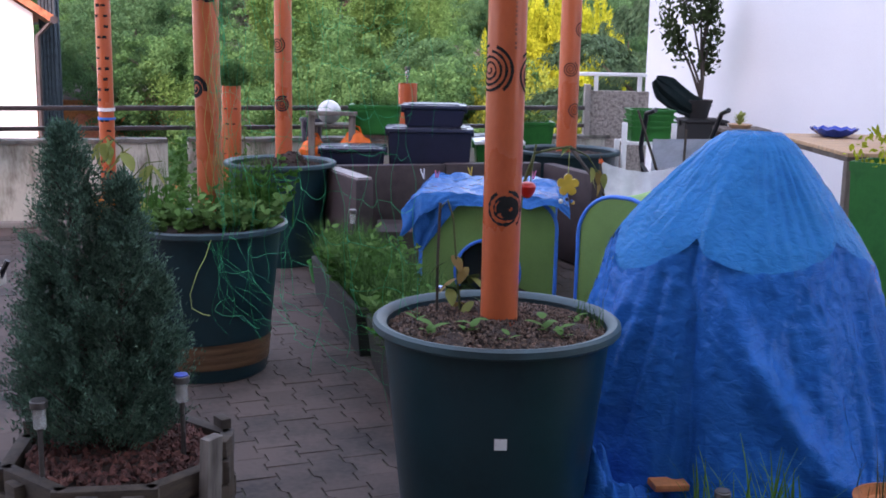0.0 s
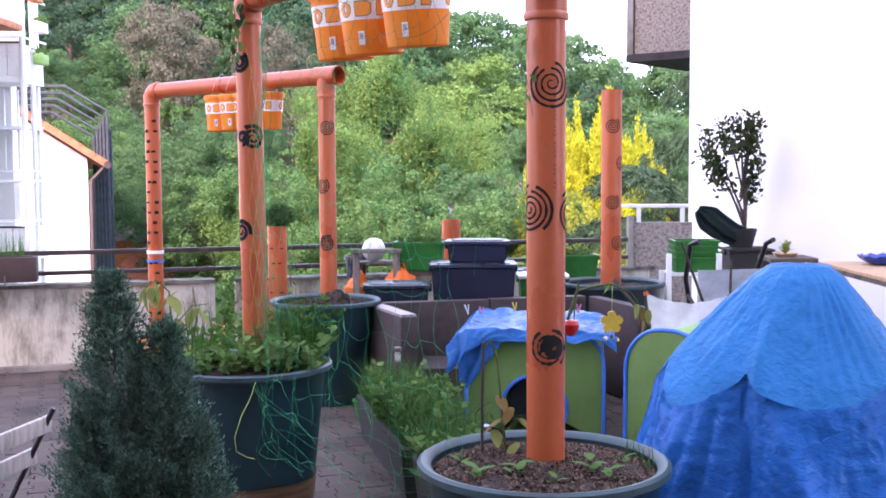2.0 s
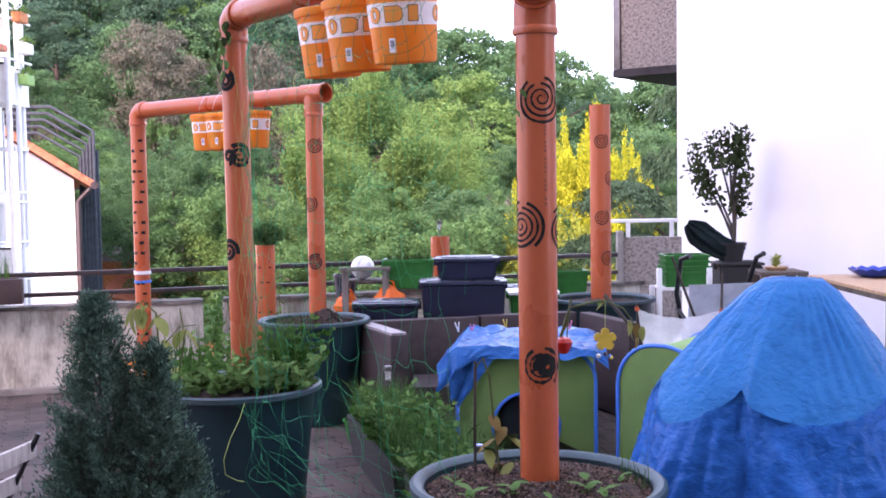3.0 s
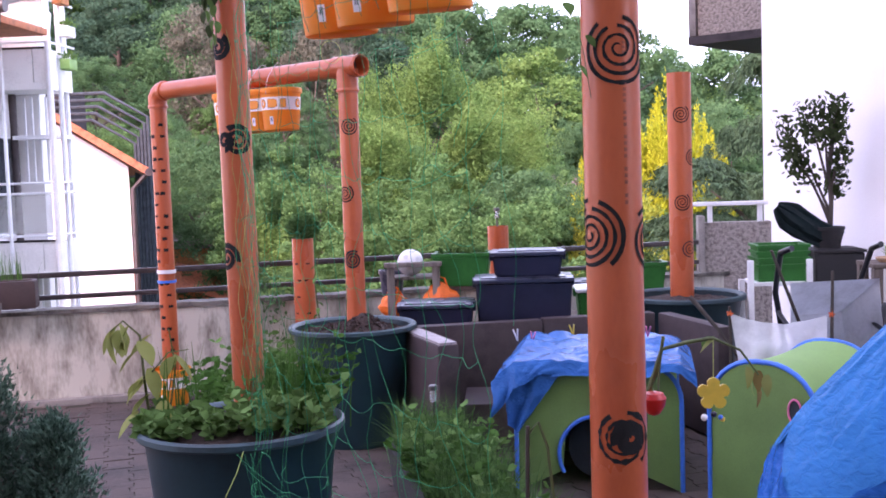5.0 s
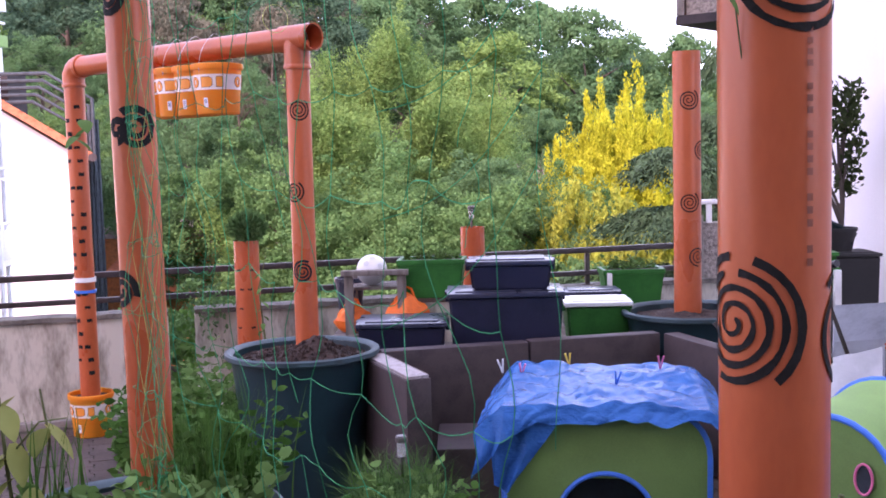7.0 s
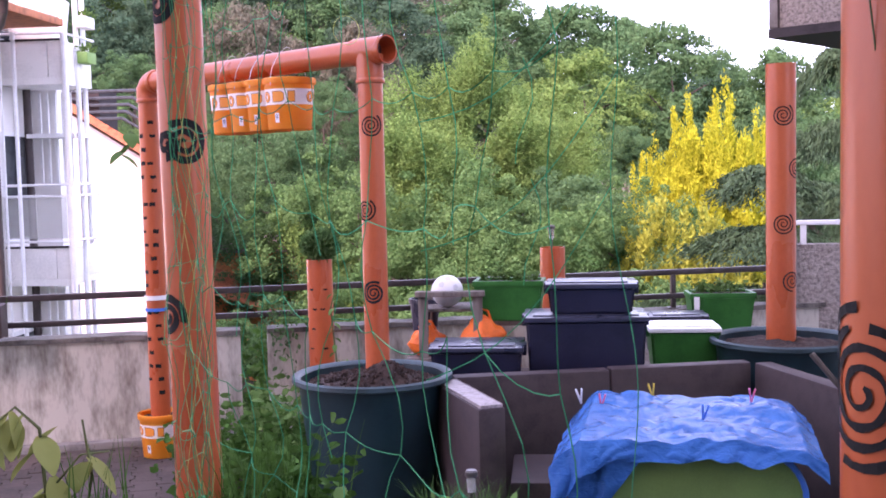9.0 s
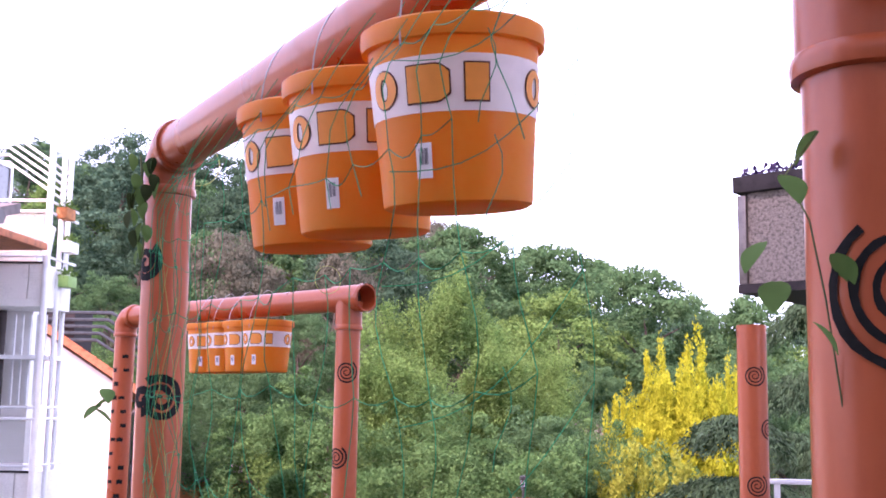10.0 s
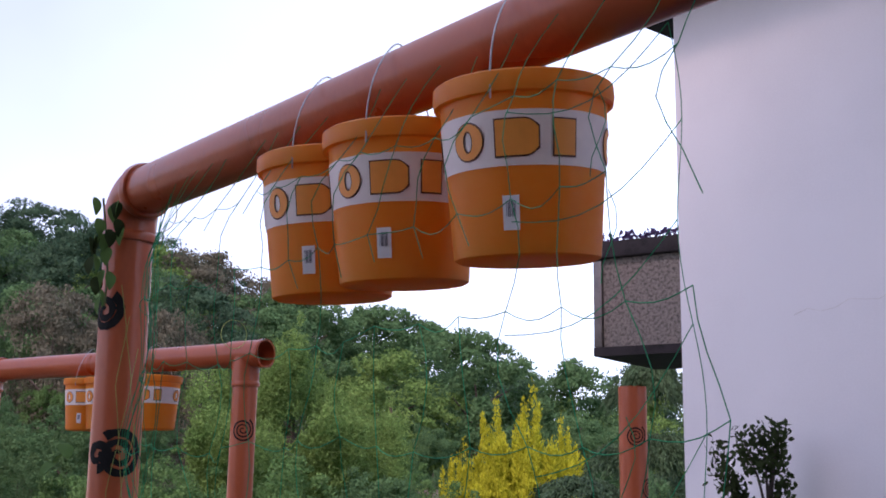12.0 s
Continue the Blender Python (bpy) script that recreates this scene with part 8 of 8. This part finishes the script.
# ---- trees ----
def crown_mesh(name, rng, w, h, clumps, leaves, leaf, material, kind="round", slim=0.72):
    """A crown of many leaf sprays with gaps and an uneven outline; base of the crown at 0."""
    cs, ds, fs = [], [], []
    lobes = []
    for _ in range(56):
        u = rng.normal(size=3)
        u /= np.linalg.norm(u)
        lobes.append((u, rng.uniform(0.45, 1.0) ** 0.6 * 0.86))
    for k in range(clumps):
        n = leaves
        q = rng.normal(size=(n, 3))
        q /= np.linalg.norm(q, axis=1, keepdims=True)
        q *= rng.uniform(0.15, 1.0, (n, 1)) ** 0.6
        if kind == "round":
            u, rad = lobes[k % len(lobes)]
            c = np.array((u[0] * w / 2 * rad, u[1] * w / 2 * rad, h / 2 + u[2] * h / 2 * rad))
            c[:2] *= 1.0 - 0.45 * max(0, (c[2] / h - 0.45)) - 0.35 * max(0, 0.25 - c[2] / h)
            o = rng.normal(size=3)
            o *= rng.uniform(0.55, 1.0) / np.linalg.norm(o)
            o[2] = o[2] * 0.62 + 0.1
            c = c + o * w * 0.135
            u = u * 0.5 + o
            r = w * (rng.uniform(0.04, 0.095) if leaf > 0.18 else rng.uniform(0.022, 0.060))
            d0 = np.array((u[0], u[1], 0.5 * u[2] + 0.35))
            q *= (1.15, 1.15, 0.7)
            q = q + np.outer(q[:, 0] * u[0] + q[:, 1] * u[1], (0, 0, -0.35))
            f = q + 0.7 * d0 + rng.normal(size=(n, 3)) * 0.75
            d = np.cross(q, rng.normal(size=(n, 3))) + (0, 0, -0.3)
        elif kind == "ascend":
            # sprays along rising limbs, wide below the middle and drawn to a peak
            j = k % 46
            z0 = (0.04 + 0.80 * ((j * 0.618) % 1.0))
            a = j * 2.4
            reach = w / 2 * (1.12 - 0.98 * z0) * (0.78 + 0.3 * math.sin(j * 1.9))
            t = rng.uniform(0.15, 1.0) ** 0.75
            out = np.array((math.cos(a), math.sin(a), 0.0))
            c = out * reach * t + (0, 0, h * z0 + reach * (0.55 * t + 0.55 * t * t))
            c[2] = min(c[2], h * 0.99)
            c = c + rng.normal(size=3) * w * 0.032
            r = w * rng.uniform(0.026, 0.070)
            q *= (1, 1, 1.25)
            u = out * 0.8 + rng.normal(size=3) * 0.6
            f = q + u + rng.normal(size=(n, 3)) * 0.75
            d = rng.normal(size=(n, 3)) * 0.6 + out * 0.5 + (0, 0, 0.1)
        elif kind == "spire":
            s = k % 30
            sr = w * 0.36 * math.sqrt(s / 30)
            top = h * (1.0 - 0.36 * math.sqrt(s / 30) - 0.045 * (s % 3))
            f = rng.uniform(0, 1)
            rr = w * 0.105 * (1 - f) ** 0.7 + w * 0.008
            a = rng.uniform(0, 6.28)
            c = np.array((sr * (0.75 + 0.25 * f) * math.cos(s * 2.4) + rr * math.cos(a), sr * (0.75 + 0.25 * f) * math.sin(s * 2.4) + rr * math.sin(a), top * f))
            r = w * rng.uniform(0.018, 0.04)
            q *= (1, 1, 3.2)
            f = rng.normal(size=(n, 3)) + (1.2 * math.cos(a), 1.2 * math.sin(a), 0.3)
            d = rng.normal(size=(n, 3)) * 0.35 + (0.3 * math.cos(a), 0.3 * math.sin(a), 1.3)
        elif kind == "droop":
            f = rng.uniform(0.02, 1)
            tier = math.floor(f * 6) / 6
            j = int(rng.integers(8))
            a = (j + 0.41 * math.floor(f * 6)) * 2 * math.pi / 8
            ln = w / 2 * (1.05 - 0.9 * tier) * (0.82 + 0.25 * math.sin(j * 1.7 + tier * 9))
            t = rng.uniform(0.1, 1.0)
            c = np.array((ln * t * math.cos(a), ln * t * math.sin(a), h * (tier + 0.12) + 0.05 * h * t - 0.12 * h * t * t))
            side = np.array((-math.sin(a), math.cos(a), 0))
            r = 1.0
            q = np.outer(rng.normal(size=n) * 0.26 * ln * 0.5, side) + rng.normal(size=(n, 3)) * (0.05, 0.05, 0.02)
            q[:, 2] -= np.abs(q @ side) * 0.45 + rng.uniform(0, 1, n) ** 2 * 0.035 * h
            f = rng.normal(size=(n, 3)) + (0, 0, 0.5)
            d = rng.normal(size=(n, 3)) * 0.3 + (0.6 * math.cos(a), 0.6 * math.sin(a), -0.8)
        else:   # fir
            f = rng.uniform(0.0, 1)
            a = rng.uniform(0, 6.28)
            ln = w / 2 * (1.03 - f) * rng.uniform(0.4, 1)
            c = np.array((ln * math.cos(a), ln * math.sin(a), h * f - 0.15 * ln))
            r = w * 0.06
            f = rng.normal(size=(n, 3))
            d = q * 0.7 + np.array((math.cos(a), math.sin(a), -0.15)) + rng.normal(size=(n, 3)) * 0.3
        cs.append(c + q * r)
        fs.append(f)
        ds.append(d)
    return leaf_mesh(name, np.concatenate(cs), np.concatenate(ds), leaf, leaf * slim, material, rng, face=np.concatenate(fs), tri=True)


def trunk_mesh(name, rng, h, crown_z, r, w, limbs=7):
    bm = bmesh.new()
    tube(bm, [(0, 0, -0.3), (0.03 * h * 0.1, 0, h * 0.3), (0, 0.02 * h, h * 0.5), (0, 0, h * 0.68)], [r * 1.2, r, r * 0.55, r * 0.12], 9)
    for k in range(limbs):
        a = k * 2.4
        z = crown_z + (h * 0.6 - crown_z) * k / limbs
        l = w * 0.36 * (1 - 0.4 * k / limbs)
        tube(bm, [(0, 0, z), (l * 0.5 * math.cos(a), l * 0.5 * math.sin(a), z + l * 0.4), (l * math.cos(a), l * math.sin(a), z + l * 0.7)], [r * 0.45, r * 0.3, r * 0.08], 6)
    return mesh_of(bm, name, M["bark"])


TREES = {}


def tree_kind(key, label, w, h, crown_z, clumps, leaves, leaf, material, kind, seed, slim=0.72):
    rng = np.random.default_rng(seed)
    t = thing("tree", pose(0, 0, 0), label, "tree", "trees below the terrace")
    part("trunk", trunk_mesh("trunk", rng, h, crown_z, 0.02 * h, w), None, t)
    part("crown", crown_mesh("crown", rng, w, h - crown_z, clumps, leaves, leaf, material, kind, slim), None, t, at=pose(0, 0, crown_z))
    TREES[key] = [t, False, h]


def plant(key, az, d, top_el=None, height=None, turn=0.0, eye=1.7, wide=1.0):
    """A tree at a bearing and distance from the terrace; its height from the top's elevation, or given."""
    x, y = d * math.sin(radians(az)), d * math.cos(radians(az))
    z = hill(x, y) - 0.1
    t, used, h = TREES[key]
    hh = height if height else eye + d * math.tan(radians(top_el)) - z
    s = hh / h
    m = pose(x, y, z, 0, 0, turn)
    if not used:
        t.scale = (s * wide, s * wide, s)
        t.matrix_basis = m @ Matrix.Diagonal((s * wide, s * wide, s, 1))
        TREES[key][1] = True
        return t
    c = copy_thing(t, m)
    c.scale = (s * wide, s * wide, s)
    return c


tree_kind("linden", "broad light green tree with airy rising branches", 7.6, 9.0, 0.4, 900, 92, 0.080, L["birch"], "ascend", 101)
tree_kind("willow", "bushy fresh green tree with fine leaves", 6.4, 7.0, 0.3, 560, 104, 0.074, L["mid"], "round", 102)
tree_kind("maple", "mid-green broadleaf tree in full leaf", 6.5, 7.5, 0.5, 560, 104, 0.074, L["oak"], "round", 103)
tree_kind("gold", "golden yellow columnar tree with upright spires", 4.2, 9.0, 0.8, 1500, 60, 0.100, L["yellow"], "spire", 104, 0.48)
tree_kind("gold_low", "low olive-yellow columnar shrub below the railing", 4.2, 9.0, 0.2, 700, 52, 0.16, L["olive"], "spire", 114, 0.34)
tree_kind("cedar", "dark drooping cedar with layered branches", 6.5, 8.0, 1.0, 900, 60, 0.10, L["fir"], "droop", 105, 0.3)
tree_kind("shrub", "leafy green shrub below the railing", 4.0, 3.2, 0.0, 230, 75, 0.075, L["mid"], "round", 106)
# distance haze on the hill trees lies in their bluish leaf colours
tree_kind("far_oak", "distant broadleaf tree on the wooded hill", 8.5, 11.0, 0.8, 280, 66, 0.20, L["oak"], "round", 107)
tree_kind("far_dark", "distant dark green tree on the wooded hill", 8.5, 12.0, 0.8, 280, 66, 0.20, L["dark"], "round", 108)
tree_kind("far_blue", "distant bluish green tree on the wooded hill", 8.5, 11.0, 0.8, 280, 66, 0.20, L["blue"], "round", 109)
tree_kind("far_light", "distant fresh green tree on the wooded hill", 8.5, 10.0, 0.5, 280, 66, 0.19, L["birch"], "round", 110)
tree_kind("far_brown", "distant brownish tree barely in leaf", 8.5, 11.5, 0.6, 380, 48, 0.19, L["brown"], "round", 111)
tree_kind("far_fir", "distant slender fir on the hill's crest", 6.0, 13.0, 0.8, 300, 60, 0.20, L["fir"], "fir", 112)

for key, az, d, el, turn, wide in (
        ("linden", -4.3, 35, 6.8, 20, 0.86), ("linden", -0.9, 37, 5.0, 140, 0.88), ("linden", 1.6, 33, 2.9, 80, 0.80), ("linden", -7.2, 30, 2.8, 250, 1.0), ("linden", -2.6, 31, 3.2, 300, 0.95),
        ("willow", -9.4, 31, 2.4, 10, 1.1), ("maple", -12.6, 33, 3.1, 80, 1.0), ("willow", -6.0, 27, 1.6, 200, 1.1), ("maple", -15.6, 36, 2.4, 300, 1.0),
        ("willow", -2.2, 26, 1.2, 120, 1.1), ("maple", 1.6, 28, 0.6, 33, 1.0), ("maple", -17.4, 44, 3.6, 190, 1.1),
        ("willow", 4.2, 29, 0.9, 77, 0.8), ("gold", 8.3, 31, 4.8, 0, 1.1), ("gold", 5.0, 32, 1.9, 70, 1.0), ("gold", 10.0, 33.5, 3.2, 190, 0.95), ("gold", 6.7, 33, 4.1, 130, 0.85), ("gold_low", 5.4, 27, -0.4, 30, 1.5), ("gold_low", 7.6, 26, -0.8, 110, 1.6),
        ("cedar", 9.9, 19, 0.9, 0, 1.4), ("cedar", 13.6, 21, 6.3, 60, 0.75), ("cedar", 12.2, 26, 2.2, 170, 1.0),
        ("maple", 3.9, 45, 2.6, 60, 0.8), ("maple", 11.5, 42, 3.3, 10, 1.0), ("willow", -13.8, 50, 4.6, 15, 1.0), ("far_brown", -14.6, 51, 9.2, 15, 0.85), ("far_brown", -9.4, 50, 8.2, 100, 0.7), ("maple", -20.2, 50, 6.4, 85, 1.15), ("willow", -22.3, 42, 4.6, 40, 1.1),
        ("maple", -17.2, 60, 7.0, 150, 1.1), ("willow", -18.6, 40, 3.6, 260, 1.0), ("maple", -11.2, 46, 5.2, 210, 0.9)):
    plant(key, az, d, el, None, turn, wide=wide)
for k, (az, d, hgt) in enumerate(((-13, 24, 3.9), (-10, 20, 3.6), (-7, 21, 3.9), (-3.5, 19, 3.6), (0, 20, 3.8), (3, 19, 3.7), (6, 22, 4.2), (7.5, 17, 3.6), (10.5, 16, 3.8), (-15.6, 25.5, 3.4), (-1.5, 23, 4.4), (4.6, 24, 4.3), (13, 15, 4.2), (-5.2, 24, 4.3), (12, 18, 4.0))):
    plant("shrub", az, d, None, hgt, k * 67)
rng_h = np.random.default_rng(55)
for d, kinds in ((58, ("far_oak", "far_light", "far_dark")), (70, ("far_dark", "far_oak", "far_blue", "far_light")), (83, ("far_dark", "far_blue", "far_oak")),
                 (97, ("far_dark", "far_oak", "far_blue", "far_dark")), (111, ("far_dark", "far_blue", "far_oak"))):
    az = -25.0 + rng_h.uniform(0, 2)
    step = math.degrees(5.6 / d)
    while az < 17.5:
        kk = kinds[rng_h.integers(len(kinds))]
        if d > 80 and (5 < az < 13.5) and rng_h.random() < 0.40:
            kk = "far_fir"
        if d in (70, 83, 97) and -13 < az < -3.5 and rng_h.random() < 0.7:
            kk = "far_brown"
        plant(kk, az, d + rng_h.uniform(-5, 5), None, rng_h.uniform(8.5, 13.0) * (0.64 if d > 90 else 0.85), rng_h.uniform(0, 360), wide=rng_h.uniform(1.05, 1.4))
        az += step * rng_h.uniform(0.75, 1.2) * (0.72 if az < -8 else 1.0)
